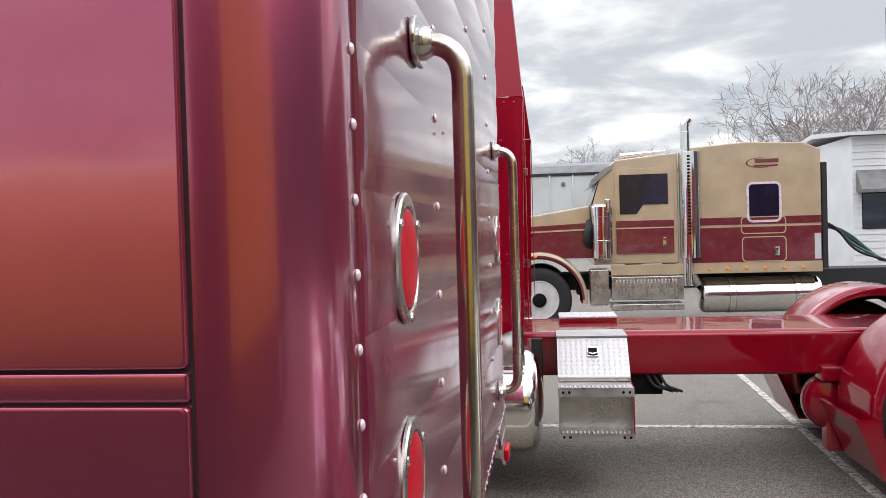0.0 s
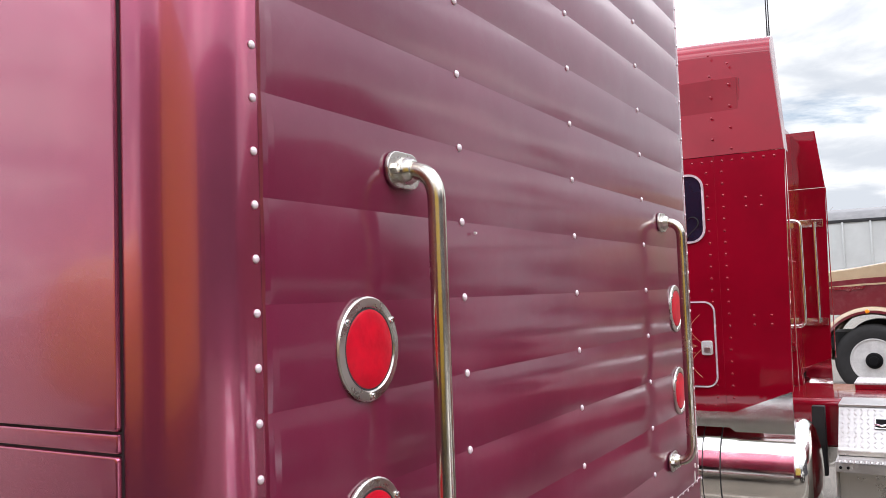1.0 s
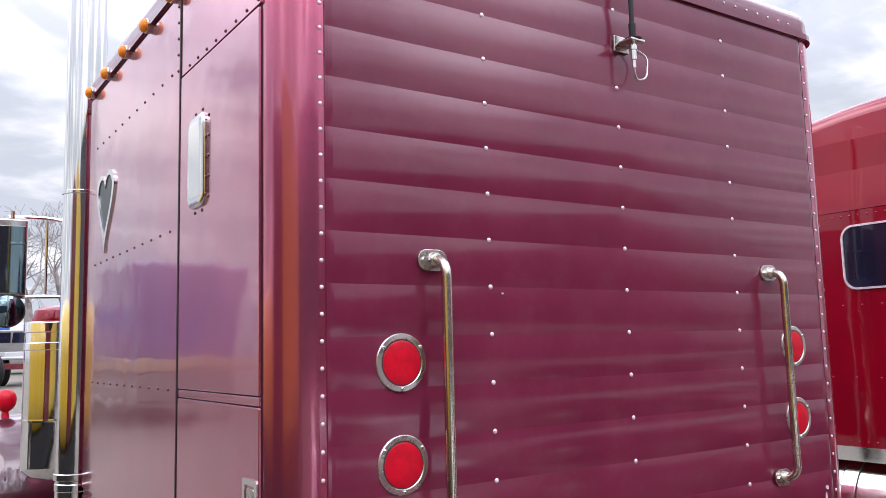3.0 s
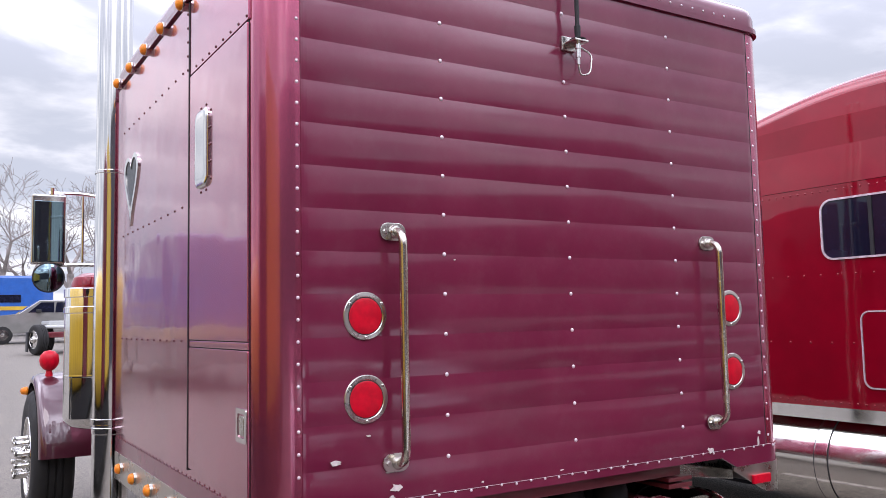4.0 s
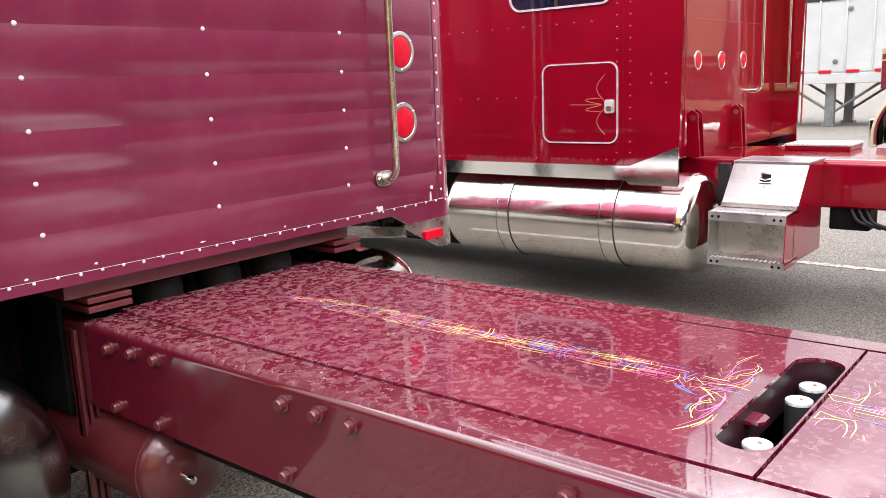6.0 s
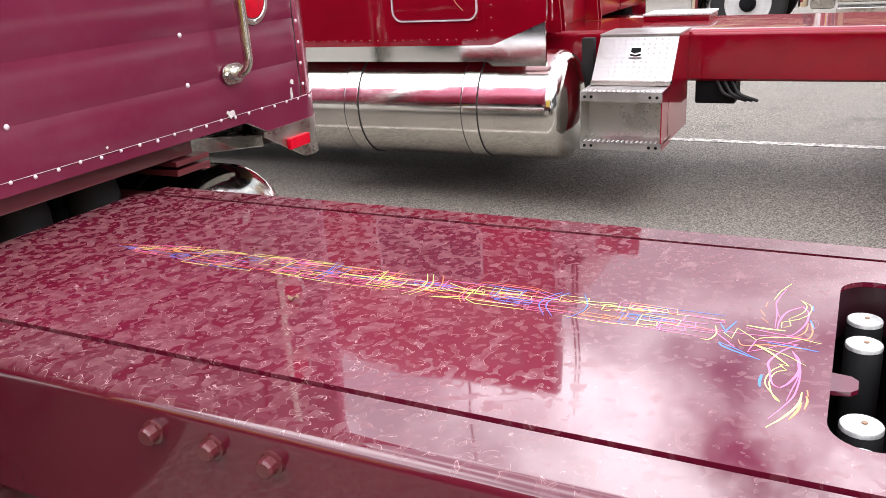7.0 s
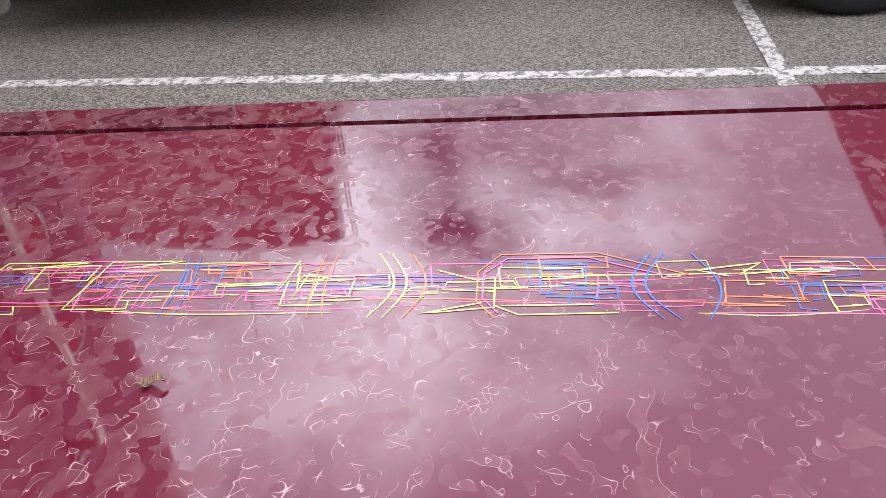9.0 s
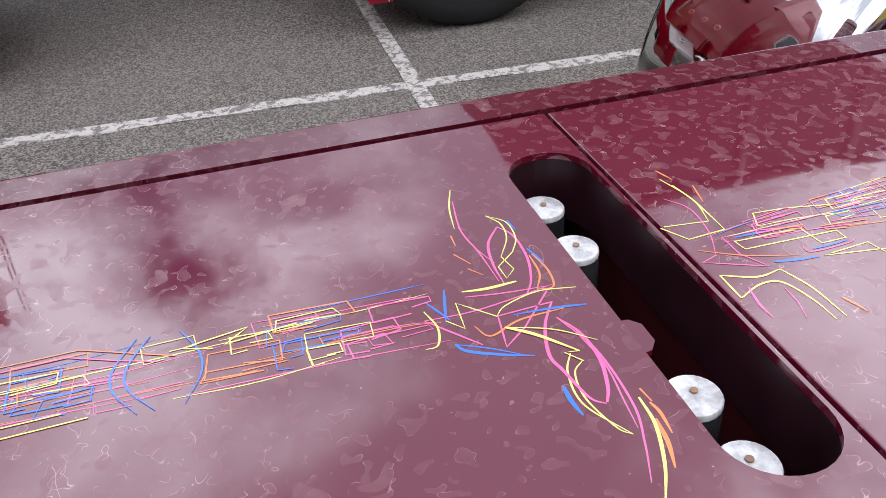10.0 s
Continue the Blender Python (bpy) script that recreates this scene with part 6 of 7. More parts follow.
        put("lime", 0.0028, (-0.043, 0.128), (-0.056, 0.099), (-0.053, 0.074))
        put("lime", 0.0024, (-0.053, 0.074), (-0.086, 0.065), (-0.127, 0.064))
        put("lime", 0.0020, (-0.043, 0.128), (-0.077, 0.129), straight=True)
        put("lime", 0.0026, (-0.077, 0.129), (-0.066, 0.103), (-0.070, 0.084), (-0.099, 0.075), (-0.127, 0.074))
        put("pink", 0.0030, (-0.066, 0.115), (-0.090, 0.120), (-0.108, 0.120))
        put("pink", 0.0016, (-0.078, 0.087), (-0.098, 0.089), (-0.117, 0.095))
        put("orange", 0.0034, (-0.104, 0.051), (-0.115, 0.047), (-0.127, 0.044))


def build_pinstripes(plate, rnd, y_start, y_turn, sgn, flourish_y, flip):
    inks = {k: bmesh.new() for k in STRIPES}
    stripe_band(inks, rnd, y_start, y_turn, 0.041)
    flourish(inks, flourish_y, flip, 1.036, flip < 0)
    for k, bm in inks.items():
        for f in bm.faces:
            f.normal_update()
        me_ob = part("pinstriping", bm, STRIPES[k], plate, f"hand-painted {k} pinstripe strokes", smooth=False)
        tagged(me_ob, kind="stuff")


build_pinstripes(DECK_FRONT, random.Random(4), -0.19, -1.345, -1, -1.340, -1)
build_pinstripes(DECK_REAR, random.Random(9), -1.625, -3.0, -1, -1.722, 1)


def build_leaf():
    bm = bmesh.new()
    n = 10
    for i in range(n):
        a, b = i / n, (i + 1) / n
        w0, w1 = 0.007 * math.sin(math.pi * a) ** 0.7 + 0.0005, 0.007 * math.sin(math.pi * b) ** 0.7 + 0.0005
        z0, z1 = 0.8965 + 0.004 * math.sin(a * 7), 0.8965 + 0.004 * math.sin(b * 7)
        q = [bm.verts.new(v) for v in ((0.918 - w0, -0.722 + 0.036 * a, z0 + 0.003), (0.918, -0.722 + 0.036 * a, z0), (0.918 + w0, -0.722 + 0.036 * a, z0 + 0.004),
                                       (0.918 - w1, -0.722 + 0.036 * b, z1 + 0.003), (0.918, -0.722 + 0.036 * b, z1), (0.918 + w1, -0.722 + 0.036 * b, z1 + 0.004))]
        bm.faces.new((q[0], q[1], q[4], q[3]))
        bm.faces.new((q[1], q[2], q[5], q[4]))
    bmesh.ops.scale(bm, vec=(0.62, 0.62, 0.8), verts=bm.verts[:], space=Matrix.Translation((-0.921, 0.712, -0.8935)))
    lf = part("leaf_blade", bm, LEAF, None)
    mod = lf.modifiers.new("thick", "SOLIDIFY")
    mod.thickness = 0.0006
    lf.name = "dry_leaf"
    tagged(lf, "small curled dry brown leaf lying on the deck", "leaf")


build_leaf()


# ---- the cream and maroon truck ----
def build_cream_truck():
    t = thing("semi_truck", (13.3, -1.8, 0.0), "cream and maroon sleeper truck with chrome exhaust and air cleaner", "truck", "parked show trucks")
    X0, X1 = 12.2, 14.4
    # hood: cream above, maroon sides
    part("hood", prism(bmesh.new(), [(-0.85, 1.15), (0.70, 1.15), (0.72, 1.68), (0.55, 1.78), (0.1, 1.83), (-0.82, 1.97)], "x", X0 + 0.25, X1 - 0.25, 0.05), CREAM, t, "long cream hood")
    part("hood_side", prism(bmesh.new(), [(-0.83, 1.15), (0.69, 1.15), (0.69, 1.61), (0.1, 1.66), (-0.83, 1.70)], "x", X0 + 0.225, X0 + 0.26), MAROON, t, "maroon hood side")
    part("pin_band", prism(bmesh.new(), [(-0.83, 1.585), (0.1, 1.56), (0.69, 1.515), (0.69, 1.54), (0.1, 1.585), (-0.83, 1.61)], "x", X0 + 0.215, X0 + 0.23), CREAM, t)
    badge = prism(bmesh.new(), [(0.06, 1.55), (0.50, 1.55), (0.46, 1.505), (0.33, 1.505), (0.28, 1.47), (0.23, 1.505), (0.10, 1.505)], "x", X0 + 0.212, X0 + 0.226)
    part("badge", badge, STEEL, t, "winged chrome maker's badge")
    for xa, xb, s in ((X0 - 0.02, X0 + 0.46, -1), (X1 - 0.46, X1 + 0.02, 1)):
        arch_fender(t, xa, xb, 0.0, 0.52, 0.74, CREAM, -12, 185, 0.03, "cream front fender with maroon edge")
        wheel(t, xa + 0.03 if s < 0 else xb - 0.03, 0.0, 0.52, 0.50, 0.28, s)
    bm = bmesh.new()
    rings = []
    for k in range(41):
        q = radians(-10 + 190 * k / 40)
        rings.append([(X0 - 0.024, math.cos(q) * r, 0.52 + math.sin(q) * r) for r in (0.655, 0.69)] + [(X0 - 0.014, math.cos(q) * r, 0.52 + math.sin(q) * r) for r in (0.69, 0.655)])
    loft(bm, rings)
    part("fender_stripe", bm, MAROON, t)
    part("marker_lamp", lathe(bmesh.new(), [(0.03, 0), (0.03, 0.02), (0.02, 0.03), (0, 0.032)], (X0 - 0.02, 0.05, 1.20), "-x", 12), AMBER, t)
    part("bumper", boxed(X0 + 0.05, X1 - 0.05, 0.66, 0.78, 0.35, 0.75, 0.03), CHROME, t)
    # cab
    cab = part("cab", prism(bmesh.new(), [(-0.84, 1.05), (-2.12, 1.05), (-2.12, 2.72), (-1.20, 2.64), (-0.98, 2.45), (-0.84, 1.97)], "x", X0 + 0.03, X1 - 0.03, 0.03), CREAM, t, "cream cab")
    part("door", prism(bmesh.new(), rrect(-2.06, -1.18, 1.20, 2.50, 0.08, 5), "x", X0 + 0.04, X0 + 0.015, 0.004), CREAM, cab, "cab door, cream over maroon")
    part("door_panel", prism(bmesh.new(), rrect(-2.05, -1.19, 1.21, 1.71, 0.02, 3), "x", X0 + 0.03, X0 + 0.008, 0.003), MAROON, cab)
    part("cream_band", boxed(X0 + 0.002, X0 + 0.02, -2.06, -1.18, 1.585, 1.605), CREAM, cab)
    w = part("side_window", prism(bmesh.new(), [(-1.25, 2.41), (-1.97, 2.41), (-1.97, 1.95), (-1.60, 1.95), (-1.50, 1.81), (-1.25, 1.81)], "x", X0 + 0.03, X0 + 0.006), GLASS, cab, "dark side window glass")
    part("door_handle", boxed(X0 - 0.012, X0 + 0.01, -1.93, -1.88, 1.32, 1.44, 0.006), CHROME, cab)
    part("windscreen", prism(bmesh.new(), [(-0.88, 2.0), (-0.82, 1.98), (-0.98, 2.44), (-1.04, 2.44)], "x", X0 + 0.05, X1 - 0.05), GLASS, cab)
    bm = bmesh.new()
    prism(bm, [(-0.80, 2.27), (-0.84, 2.36), (-1.0, 2.50), (-1.16, 2.58), (-1.14, 2.50), (-1.0, 2.40), (-0.90, 2.30)], "x", X0 + 0.0, X1 - 0.0)
    # silver paint stands for the pale sky reflected in the polished visor
    part("sun_visor", bm, SILVER, cab, "polished drop visor")
    bm = bmesh.new()
    tube(bm, [(X0 + 0.35, -1.3, 2.72), (X0 + 0.35, -2.0, 2.78)], [0.05, 0.02], 12)
    part("air_horn", bm, CHROME, cab)
    # sleeper
    sl = part("sleeper", prism(bmesh.new(), [(-2.30, 0.98), (-4.18, 0.98), (-4.18, 2.69), (-3.95, 2.80), (-3.1, 2.84), (-2.30, 2.78)], "x", X0, X1, 0.03), CREAM, t, "cream sleeper with maroon band")
    part("maroon_band", boxed(X0 - 0.006, X0 + 0.01, -4.17, -2.31, 1.044, 1.565), MAROON, sl)
    part("maroon_band", boxed(X0 - 0.006, X0 + 0.01, -4.17, -2.31, 1.605, 1.715), MAROON, sl)
    # window trim coloured pale in place of the sky it would mirror
    window_pane(sl, "x", -3.575, -3.145, 1.665, 2.20, X0, -1, 0.05, RIVET, rim=0.035)
    part("lower_surround", ring_plate(bmesh.new(), rrect(-3.67, -3.02, 1.46, 1.72, 0.06, 5), rrect(-3.655, -3.035, 1.475, 1.705, 0.05, 5), "x", X0, X0 - 0.009), CREAM, sl)
    h = part("hatch_surround", ring_plate(bmesh.new(), rrect(-3.67, -3.03, 1.045, 1.42, 0.06, 5), rrect(-3.655, -3.045, 1.06, 1.405, 0.05, 5), "x", X0, X0 - 0.009), CREAM, sl)
    part("latch", boxed(X0 - 0.03, X0, -3.57, -3.49, 1.13, 1.26, 0.01), CHROME, h)
    # a swoosh and bars where the operator's name stands
    bm = bmesh.new()
    for k in range(24):
        q0, q1 = radians(80 + 9 * k), radians(89 + 9 * k)
        v = [bm.verts.new((X0 - 0.005, -3.33 - math.cos(q) * 0.22 * f, 2.52 + math.sin(q) * 0.075 * f)) for q, f in ((q0, 1.0), (q1, 1.0), (q1, 0.9), (q0, 0.9))]
        bm.faces.new(v)
    part("company_mark", bm, MAROON, sl, "maroon company mark on the sleeper side", smooth=False)
    for i, (a, b, zz, hh) in enumerate(((-3.24, -3.58, 2.52, 0.055), (-3.22, -3.57, 2.465, 0.02))):
        part("name_bar", boxed(X0 - 0.006, X0, a, b, zz, zz + hh), MAROON, sl)
    part("sticker", boxed(X0 - 0.008, X0, -4.16, -4.07, 1.07, 1.45), WHITE, sl)
    part("lower_skirt", boxed(X0 - 0.002, X0 + 0.03, -4.18, -1.1, 0.88, 1.04, 0.006), CREAM, t)
    for i in range(6):
        part("marker_lamp", lathe(bmesh.new(), [(0.022, 0), (0.022, 0.015), (0.014, 0.025), (0, 0.027)], (X0 - 0.002, -2.55 - 0.27 * i, 0.95), "-x", 12), AMBER, t)
    # stack with slotted shield
    bm = bmesh.new()
    lathe(bm, [(0.075, 0.7), (0.075, 3.02), (0.07, 3.03)], (X0 + 0.02, -2.24, 0), "z", 24)
    st = part("exhaust_pipe", bm, CHROME, t, "chrome exhaust pipe with curved tip")
    part("tip", tube(bmesh.new(), rounded_path([(X0 + 0.02, -2.24, 3.0), (X0 + 0.02, -2.24, 3.14), (X0 + 0.02, -2.30, 3.22)], 0.04), 0.073, 16), CHROME, st)
    bm = bmesh.new()
    lathe(bm, [(0.15, 1.12), (0.16, 1.125), (0.16, 2.72), (0.15, 2.725)], (X0 + 0.04, -2.30, 0), "z", 24)
    sh = part("heat_shield", bm, CHROME, st)
    # dark blocks on the shield stand for shaded openings
    slotm = shared("slot", boxed(-0.004, 0.004, -0.022, 0.022, -0.014, 0.014, 0.003), DARK)
    pieces("slot", slotm, [(X0 - 0.118, -2.26, 1.5 + 0.05 * i) for i in range(24)], sh)
    part("elbow", tube(bmesh.new(), rounded_path([(X0 + 0.04, -2.26, 1.12), (X0 + 0.04, -2.26, 0.95), (X0 + 0.15, -2.40, 0.72)], 0.12), 0.07, 16), DULL_STEEL, st)
    # air cleaner, mirror
    bm = bmesh.new()
    lathe(bm, [(0.12, 1.12), (0.155, 1.15), (0.155, 1.40), (0.16, 1.405), (0.16, 1.42), (0.155, 1.425), (0.155, 1.78), (0.16, 1.785), (0.16, 1.93), (0.12, 1.97)], (X0 + 0.0, -0.98, 0), "z", 28)
    part("air_cleaner", bm, CHROME, t, "polished air cleaner canister")
    part("intake_duct", tube(bmesh.new(), rounded_path([(X0 + 0.25, -0.80, 1.35), (X0 + 0.05, -0.74, 1.42), (X0 + 0.02, -0.78, 1.62), (X0 + 0.2, -0.80, 1.70)], 0.08), 0.06, 12), BLACK, t)
    part("mirror", boxed(X0 - 0.16, X0 - 0.02, -1.10, -1.02, 1.85, 2.05, 0.02), STEEL, t)
    # steps, battery box, tank
    for i, (a, b, c, d) in enumerate(((-1.10, -2.18, 0.50, 0.86), (-1.10, -2.18, 0.34, 0.44))):
        part("side_box", boxed(X0 + 0.0, X0 + 0.5, b, a, c, d, 0.02), DULL_STEEL, t, "ribbed aluminium step box")
    rib = shared("rib", boxed(-0.006, 0.006, -0.012, 0.012, -0.13, 0.13, 0.004), DULL_STEEL)
    pieces("rib", rib, [(X0 - 0.004, -1.18 - 0.052 * i, 0.68) for i in range(18)], t)
    part("step_front", boxed(X0 + 0.05, X0 + 0.4, -1.07, -0.78, 0.42, 0.98, 0.03), DULL_STEEL, t)
    fuel_tank(t, X0 + 0.30, 0.535, 0.27, -4.25, -2.42, (-2.9, -3.85), "polished fuel tank")
    part("headache_board", boxed(X0 + 0.05, X1 - 0.05, -4.28, -4.20, 0.92, 2.50, 0.01), BLACK, t, "black board behind the sleeper")
    part("frame", boxed(12.95, 13.75, -9.0, 0.6, 0.62, 0.88, 0.01), BLACK, t)
    for y in (-6.3, -7.6):
        wheel(t, X0 + 0.05, y, 0.5, 0.5, 0.27, -1)
        wheel(t, X1 - 0.05, y, 0.5, 0.5, 0.27, 1)
    for k in range(4):
        bm = bmesh.new()
        tube(bm, rounded_path([(12.95 + 0.1 * k, -4.30, 1.65 - 0.05 * k), (12.95 + 0.1 * k, -4.62, 1.55), (13.0 + 0.1 * k, -4.9, 1.15 + 0.1 * k), (13.0 + 0.1 * k, -5.4, 0.98)], 0.2), 0.022, 8)
        part("air_hose", bm, GREEN if k % 2 else BLACK, t, "coiled green hose" if k % 2 else "black air hose")


build_cream_truck()


# ---- trailers and buildings beyond ----
def build_hopper_trailer():
    t = thing("trailer", (23.3, 2.0, 0.0), "white trailer with grey roof tarp and landing gear", "trailer")
    X0, X1, Y0, Y1 = 22.0, 24.6, -5.5, 9.0
    body = part("trailer_wall", boxed(X0, X1, Y0, Y1, 1.36, 3.12, 0.02), WHITE, t, "white ribbed trailer side")
    rib = shared("rib", boxed(-0.02, 0.02, -0.02, 0.02, -0.86, 0.86, 0.006), WHITE)
    pieces("rib", rib, [(X0 - 0.012, Y0 + 0.3 + 0.62 * i, 2.24) for i in range(23)], body)
    part("top_rail", boxed(X0 - 0.03, X1 + 0.03, Y0, Y1, 3.08, 3.16, 0.01), BLACK, t)
    bm = bmesh.new()
    prism(bm, [(X0 - 0.02, 3.16), (X0 + 0.2, 3.36), (X0 + 0.8, 3.48), (X1 - 0.8, 3.48), (X1 - 0.2, 3.36), (X1 + 0.02, 3.16)], "y", Y0, Y1)
    part("roof_tarp", bm, GREY, t, "grey roll tarp")
    part("bottom_rail", boxed(X0 - 0.01, X1, Y0, Y1, 1.08, 1.34, 0.02), WHITE, t)
    for i in range(22):
        part("reflective_tape", boxed(X0 - 0.035, X0 - 0.012, Y0 + 0.32 + 0.64 * i, Y0 + 0.62 + 0.64 * i, 1.34, 1.41), REDLENS, t)
    for y in range(-5, 9, 2):
        part("bolt_cap", lathe(bmesh.new(), [(0.06, 0), (0.06, 0.02), (0.03, 0.03), (0, 0.03)], (X0 - 0.02, y + 0.4, 2.86), "-x", 12), GREY, t)
        part("bolt_cap", lathe(bmesh.new(), [(0.06, 0), (0.06, 0.02), (0.03, 0.03), (0, 0.03)], (X0 - 0.02, y + 0.7, 1.62), "-x", 12), GREY, t)
    for x in (X0 + 0.35, X1 - 0.35):
        leg = part("landing_leg", boxed(x - 0.09, x + 0.09, 3.75, 3.97, 0.06, 1.10, 0.01), GREY, t)
        part("foot", boxed(x - 0.16, x + 0.16, 3.70, 4.02, 0.0, 0.06, 0.01), GREY, leg)
        bm = bmesh.new()
        tube(bm, [(x, 3.8, 0.35), (x, 2.7, 1.10)], 0.035, 8)
        tube(bm, [(x, 3.9, 0.4), (x, 5.0, 1.10)], 0.035, 8)
        part("brace", bm, GREY, leg)
    for y in (-2.9, -4.2):
        for x, s in ((X0 + 0.05, -1), (X1 - 0.05, 1)):
            wheel(t, x, y, 0.5, 0.5, 0.3, s)


build_hopper_trailer()


def build_red_trailer():
    t = thing("trailer", (5.2, -7.0, 0.0), "dark red trailer with a sloped nose behind the red truck", "trailer")
    X0, X1 = 4.03, 6.37
    bm = prism(bmesh.new(), [(-2.10, 1.75), (-2.78, 2.92), (-12.2, 2.92), (-12.2, 2.0), (-9.4, 1.32), (-4.4, 1.32), (-2.3, 1.42)], "x", X0, X1, 0.02)
    for v in bm.verts:
        if v.co.y > -3.5:
            v.co.y -= 0.42 * (v.co.x - X0)
    body = part("trailer_body", bm, MAROON, t, "dark red trailer body with a sloped, swept nose")
    for x, y in ((X0 - 0.02, -2.80), (X1 - 0.04, -3.80)):
        part("top_rail", boxed(x, x + 0.06, -12.2, y, 2.90, 2.98, 0.01), MAROON, t)
    rib = shared("rib", boxed(-0.02, 0.02, -0.03, 0.03, -0.70, 0.70, 0.006), MAROON)
    pieces("rib", rib, [(x, -4.0 - 0.75 * i, 2.17) for x in (X0 - 0.012, X1 + 0.012) for i in range(8)], body)
    part("frame", boxed(4.75, 5.65, -12.0, -8.6, 0.72, 1.34, 0.02), BLACK, t)
    for y in (-9.9, -11.2):
        for x, d in ((X0 + 0.05, -1), (X1 - 0.05, 1)):
            wheel(t, x, y, 0.5, 0.5, 0.3, d)


build_red_trailer()


def build_siding_house():
    t = thing("site_building", (27.0, -12.0, 0.0), "white clapboard building with a grey awning", "building")
    X0, Y0, Y1, H = 24.8, -24.0, -9.0, 4.12
    wall = part("wall", boxed(X0, X0 + 6, Y0, Y1, 0, H, 0.01), SIDING, t)
    board = shared("siding_board", prism(bmesh.new(), [(0.0, -0.10), (-0.03, -0.10), (-0.008, 0.10), (0.0, 0.10)], "y", -7.5, 7.5), SIDING, False)
    pieces("siding_board", board, [(X0, (Y0 + Y1) / 2, 0.15 + 0.2 * i) for i in range(20)], wall)
    part("roof", prism(bmesh.new(), [(X0 - 0.3, H), (X0 + 3, H + 0.25), (X0 + 6.3, H), (X0 + 6.3, H + 0.1), (X0 + 3, H + 0.4), (X0 - 0.3, H + 0.1)], "y", Y0 - 0.2, Y1 + 0.2), SIDING, t)
    w = part("window", boxed(X0 - 0.04, X0, -10.6, -9.25, 1.4, 2.5, 0.01), GLASS, t)
    part("awning", prism(bmesh.new(), [(X0, 3.15), (X0 - 0.5, 2.55), (X0 - 0.5, 2.45), (X0, 2.5)], "y", -10.7, -9.1), GREY, t)
    bm = bmesh.new()
    tube(bm, [(X0 - 1.2, -9.6, 0), (X0 - 1.2, -9.6, 7.5)], [0.09, 0.06], 10)
    pole = thing("utility_pole", (X0 - 1.2, -9.6, 0), "grey steel pole with a faded banner", "pole")
    part("mast", bm, GREY, pole)
    part("banner", boxed(X0 - 1.24, X0 - 1.16, -10.35, -9.72, 4.9, 6.0, 0.01), MAROON, pole, "faded maroon banner")


build_siding_house()


# ---- far truck, car and flatbed beyond the plum truck's nose ----
def build_far_vehicles():
    g = ground_height(29)
    f = thing("flatbed_truck", (4.6, 29.5, g), "white flatbed trailer tail with dual wheels", "truck")
    part("bed", boxed(2.55, 8.0, 28.6, 31.0, g + 0.95, g + 1.12, 0.03), WHITE, f)
    part("fender", boxed(2.42, 4.6, 28.5, 29.1, g + 0.86, g + 0.97, 0.05), WHITE, f)
    part("rear_bar", boxed(2.5, 5.0, 28.45, 28.6, g + 0.55, g + 0.75, 0.03), MAROON, f)
    for x, y in ((2.05, 28.2), (2.36, 29.4)):
        w = wheel(f, 0, 0, 0.0, 0.5, 0.3, -1)
        w.matrix_parent_inverse = Matrix.Identity(4)
        w.location = (x - f.location.x, y - f.location.y, 0.5)
        w.rotation_euler = (0, 0, radians(18))
    part("mud_flap", boxed(1.88, 1.92, 28.4, 29.0, g + 0.1, g + 0.75, 0.01), BLACK, f)
    g = ground_height(37)
    c = thing("suv", (1.4, 38.0, g), "silver sport utility car parked in the lot", "car")
    body = [(-1.4, 0.45), (3.9, 0.45), (3.9, 1.15), (3.6, 1.25), (3.55, 1.78), (3.3, 1.85), (0.9, 1.85), (0.1, 1.28), (-1.2, 1.15), (-1.4, 0.9)]
    part("body", prism(bmesh.new(), body, "y", 37.0, 38.9, 0.06), SILVER, c)
    for a, b in ((0.5, 1.45), (1.55, 2.4), (2.5, 3.4)):
        part("window", prism(bmesh.new(), [(a + (0.45 if a < 1 else 0), g * 0 + 1.75), (b, 1.75), (b, 1.32), (a - 0.05, 1.32)], "y", 36.985, 37.01), GLASS, c)
    part("bumper", boxed(-1.5, -1.1, 37.0, 38.9, 0.42, 0.70, 0.06), SILVER, c)
    part("head_lamp", boxed(-1.42, -1.0, 36.98, 37.2, 0.85, 1.02, 0.03), WHITE, c)
    part("door_mirror", boxed(0.75, 0.95, 36.8, 37.0, 1.3, 1.45, 0.03), BLACK, c)
    for x in (-0.5, 2.8):
        bm = bmesh.new()
        lathe(bm, [(0.38, -0.2), (0.39, -0.02), (0.36, 0.0), (0.24, 0.01), (0.22, -0.02), (0, -0.03)], (x, 37.0, 0.39), "-y", 28)
        w = part("wheel", bm, TYRE, c)
        bm = bmesh.new()
        lathe(bm, [(0.235, 0.012), (0.2, 0.0), (0.05, 0.015), (0, 0.016)], (x, 37.0, 0.39), "-y", 20)
        part("rim", bm, STEEL, w)
    for o in c.children:
        o.matrix_parent_inverse = Matrix.Translation((-c.location.x, -c.location.y, 0))
    c.location.x += 2.2
    g = ground_height(46)
    b = thing("blue_truck", (0.0, 47.0, g), "blue sleeper truck far across the lot", "truck")
    part("body", boxed(-6.0, 4.65, 46.0, 48.5, g + 0.9, g + 3.15, 0.15, 3), BLUE, b)
    part("stripe", boxed(-6.0, 4.66, 45.98, 46.02, g + 1.35, g + 1.55), YELLOW, b)
    part("window", boxed(1.5, 3.1, 45.97, 46.02, g + 1.75, g + 2.15, 0.01), GLASS, b)
    for x in (-4.5, 1.0):
        bm = bmesh.new()
        lathe(bm, [(0.5, -0.3), (0.52, -0.02), (0.45, 0.0), (0.3, 0.01), (0, -0.03)], (x, 46.0, g + 0.5), "-y", 24)
        part("wheel", bm, TYRE, b)


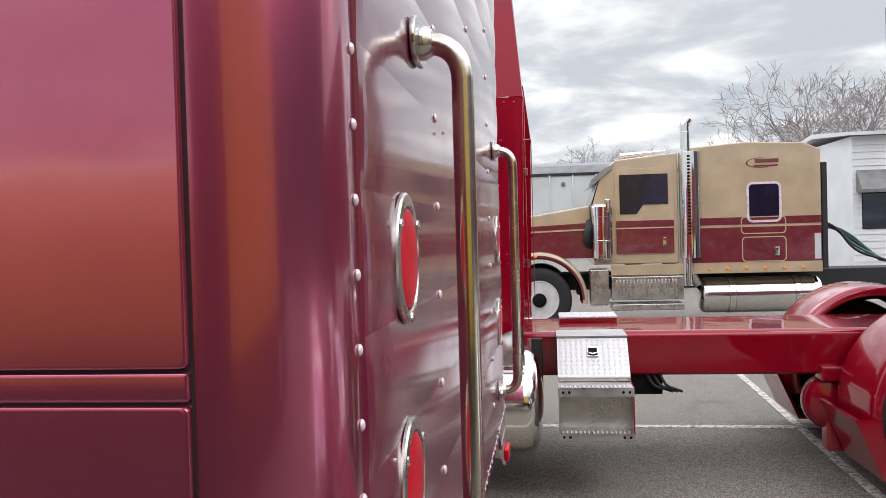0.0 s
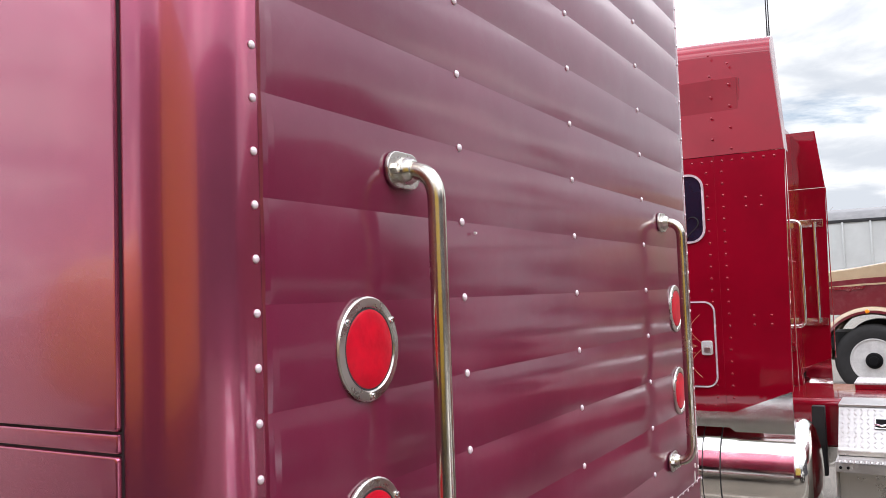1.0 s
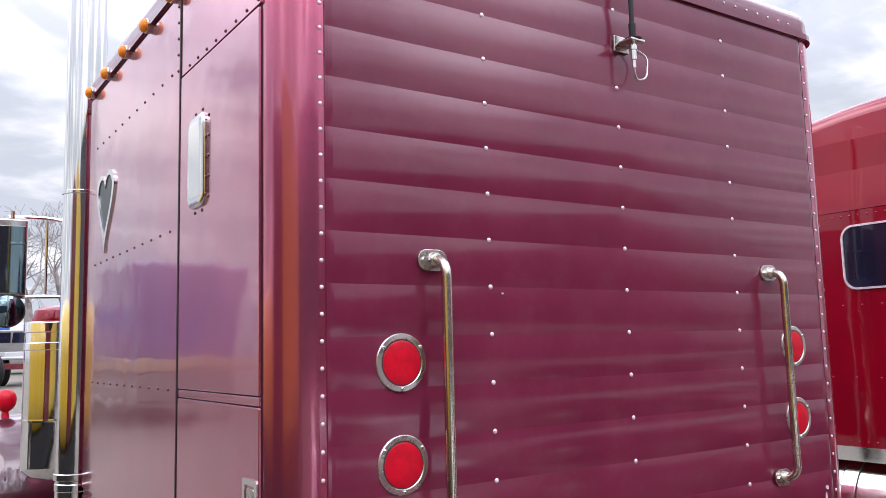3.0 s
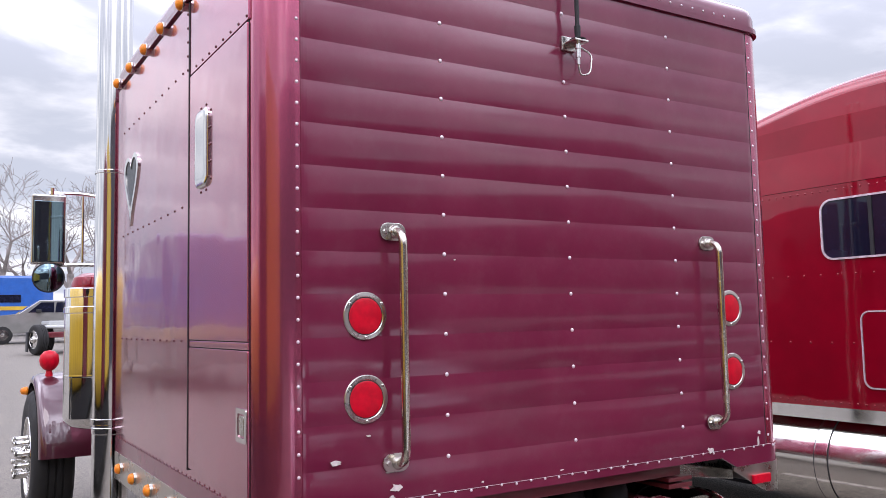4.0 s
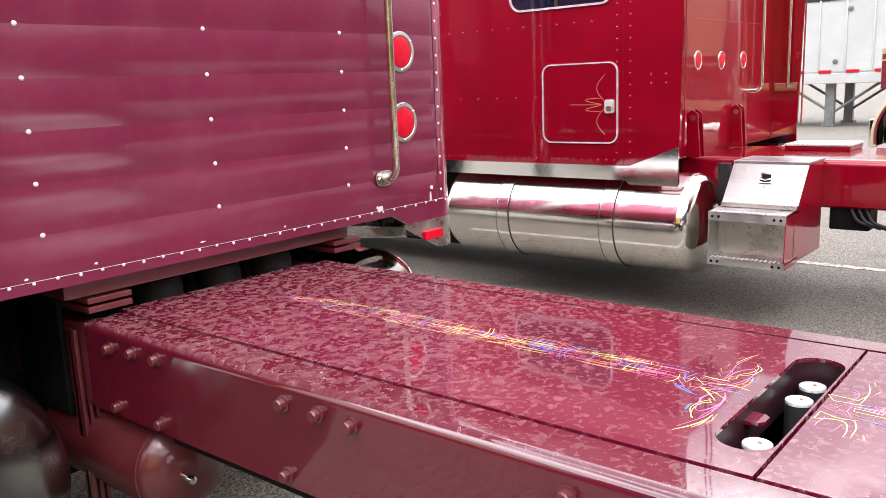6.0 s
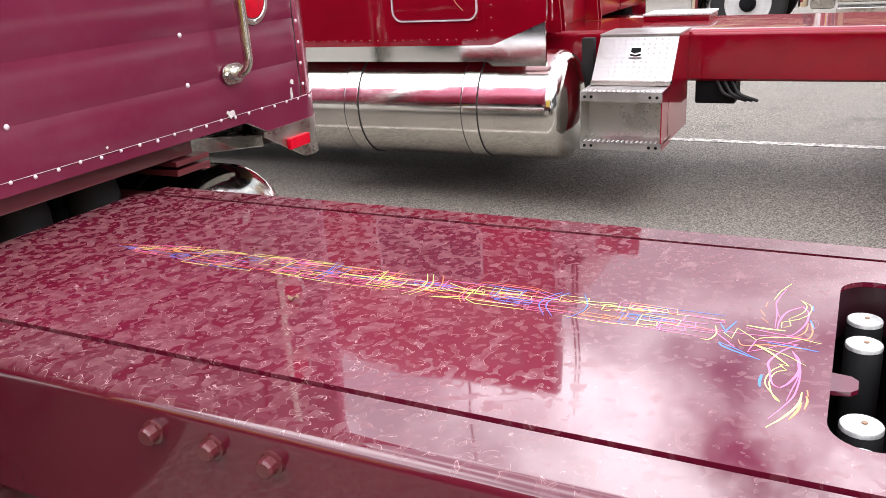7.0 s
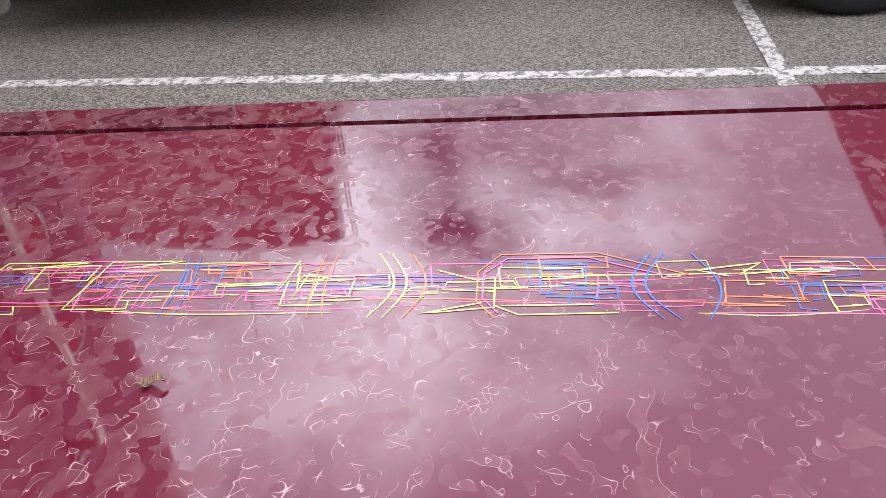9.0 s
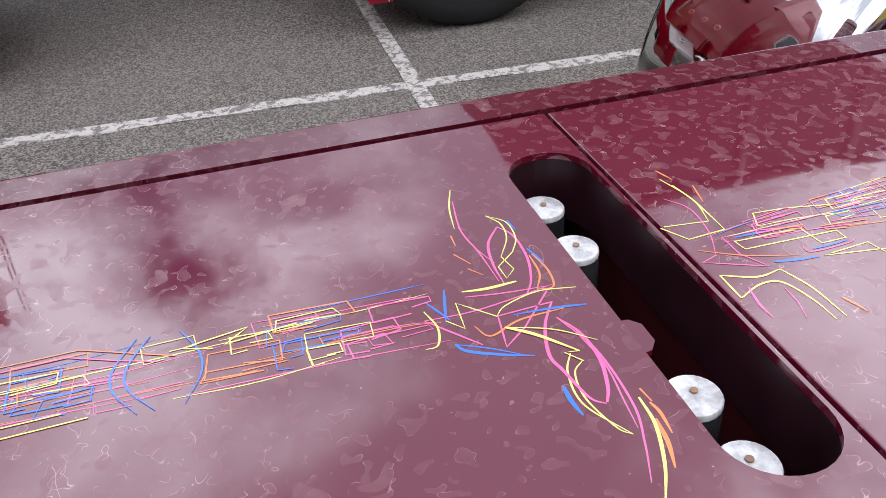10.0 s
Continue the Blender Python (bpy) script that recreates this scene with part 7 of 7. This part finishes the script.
build_far_vehicles()


# ---- neighbours on the camera's side, seen in the polished panels ----
def build_left_neighbours():
    t = thing("semi_truck", (-4.1, 17.0, ground_height(17)), "violet truck with a yellow hood and cream band", "truck", "parked show trucks")
    g = ground_height(17)
    part("sleeper", boxed(-5.3, -3.1, 14.0, 16.6, g + 1.15, g + 3.0, 0.1, 3), VIOLET, t, "violet sleeper")
    part("cab", boxed(-5.2, -3.2, 16.6, 18.4, g + 1.15, g + 2.6, 0.15, 3), VIOLET, t)
    part("hood", boxed(-4.9, -3.5, 18.4, 20.8, g + 1.1, g + 1.9, 0.2, 3), YELLOW, t, "yellow hood")
    part("lower_band", boxed(-5.35, -3.05, 13.95, 18.4, g + 0.95, g + 1.2, 0.05), CREAM, t, "cream lower band")
    part("lower_skirt", boxed(-5.2, -3.2, 14.0, 18.3, g + 0.40, g + 0.95, 0.05), SILVER, t, "silver lower skirt")
    for y in (19.6,):
        wheel(t, -3.1, y, 0.52 + ground_height(y), 0.52, 0.28, 1)
        wheel(t, -5.3, y, 0.52 + ground_height(y), 0.52, 0.28, -1)
    t = thing("box_truck", (-4.7, -1.0, 0), "yellow box truck parked beside the plum truck", "truck")
    part("box_body", boxed(-6.0, -3.5, -5.6, -0.9, 0.95, 3.5, 0.06), YELLOW, t, "tall yellow box body")
    part("rear_body", boxed(-5.9, -3.55, -8.6, -5.65, 0.95, 3.4, 0.06), DARK_SIDING, t, "dark grey rear body")
    part("cab_back", boxed(-5.9, -3.6, -0.85, 0.9, 0.8, 3.2, 0.15, 3), MAROON, t, "dark maroon cab")
    part("hood", boxed(-5.6, -3.5, 0.95, 5.5, 0.80, 2.05, 0.45, 6), YELLOW, t, "rounded yellow hood")
    part("chassis", boxed(-5.5, -3.7, -8.0, 5.2, 0.25, 0.80, 0.02), BLACK, t)
    for y in (4.4, -5.6, -6.9):
        wheel(t, -3.55, y, 0.50, 0.50, 0.28, 1)
        wheel(t, -5.95, y, 0.50, 0.50, 0.28, -1)


build_left_neighbours()


def build_dark_backdrop():
    # unseen wall, added so the plum corner and rear panel mirror something dark
    b = thing("warehouse", (-4.0, -29.0, 0.0), "unseen dark ribbed wall added behind to darken the plum reflections", "building")
    wall = part("wall", boxed(-20.0, 12.0, -34.0, -28.0, 0.0, 10.5, 0.03), DARK_SIDING, b)
    rib = shared("wall_rib", boxed(-0.06, 0.06, -0.04, 0.04, -5.2, 5.2, 0.01), DARK_SIDING)
    pieces("wall_rib", rib, [(-19.5 + 0.6 * i, -27.99, 5.25) for i in range(53)], wall)
    part("roof", boxed(-20.3, 12.3, -34.3, -27.7, 10.5, 10.8, 0.05), GREY, b)


build_dark_backdrop()


# ---- bare trees ----
def build_tree(seed, height):
    rnd = random.Random(seed)
    limbs, twigs = bmesh.new(), bmesh.new()

    def grow(p, d, length, r, depth):
        steps = 3
        pts, rs = [p], [r]
        for i in range(steps):
            d = (d + Vector((rnd.uniform(-1, 1), rnd.uniform(-1, 1), rnd.uniform(-0.3, 0.6))) * 0.16).normalized()
            p = p + d * length / steps
            pts.append(p)
            rs.append(r * (1 - 0.45 * (i + 1) / steps))
        rs = [max(q, 0.014) for q in rs]
        tube(limbs if depth < 3 else twigs, pts, rs, 5 if depth < 3 else 3, False)
        if depth >= 6:
            return
        for k in range(3 if depth < 2 else rnd.randint(2, 3)):
            a = rnd.uniform(0, 2 * math.pi)
            spread = rnd.uniform(0.35, 0.85)
            side = d.orthogonal().normalized()
            side = (Matrix.Rotation(a, 3, d) @ side)
            nd = (d * math.cos(spread) + side * math.sin(spread)).normalized()
            start = pts[rnd.randint(2, 3)] if k else pts[-1]
            grow(start, nd, length * rnd.uniform(0.62, 0.82), rs[-1] * rnd.uniform(0.6, 0.85), depth + 1)
    grow(Vector((0, 0, 0)), Vector((0, 0, 1)), height * 0.27, height * 0.030, 0)
    root = thing("tree", (0, 0, 0), "bare grey winter tree", "tree", "bare trees round the lot")
    part("trunk", limbs, BARK, root)
    part("crown", twigs, BARK, root, "fine leafless twigs")
    return root


TREES = [build_tree(3, 13.0), build_tree(11, 12.0), build_tree(5, 14.0)]
spots = [(48, -2.4, 0.62), (50, -6.2, 0.70), (46, -12.6, 0.88), (47, -13.9, 0.94), (49, -15.2, 0.92), (50, -18.3, 0.92), (44, -16.6, 0.84), (52, -9.4, 0.5), (49, 4.0, 0.6), (51, -4.6, 0.6), (47, -11.4, 0.66), (52, -16.4, 0.85), (45, -17.9, 0.82), (47, -14.6, 0.86), (46, -16.0, 0.9), (48, -17.2, 0.88), (49, -7.0, 0.66), (48, -1.6, 0.6),
         (3.2, 60, 1.0), (5.2, 64, 0.95), (7.4, 58, 1.0), (9.6, 63, 1.05), (-0.5, 66, 0.9), (13.0, 61, 0.9), (22, 48, 0.9)]
for i, (tx, ty, ts) in enumerate(spots):
    src = TREES[i % 3]
    m = Matrix.Translation((tx, ty, ground_height(min(ty, 60)) - 0.1)) @ Matrix.Rotation(i * 1.7, 4, "Z")
    if i < 3:
        src.matrix_basis = m @ Matrix.Scale(ts, 4)
    else:
        c = copy_thing(src, m)
        c.scale = (ts, ts, ts)
for tr in TREES:
    for o in tr.children:
        o.matrix_parent_inverse = Matrix.Identity(4)
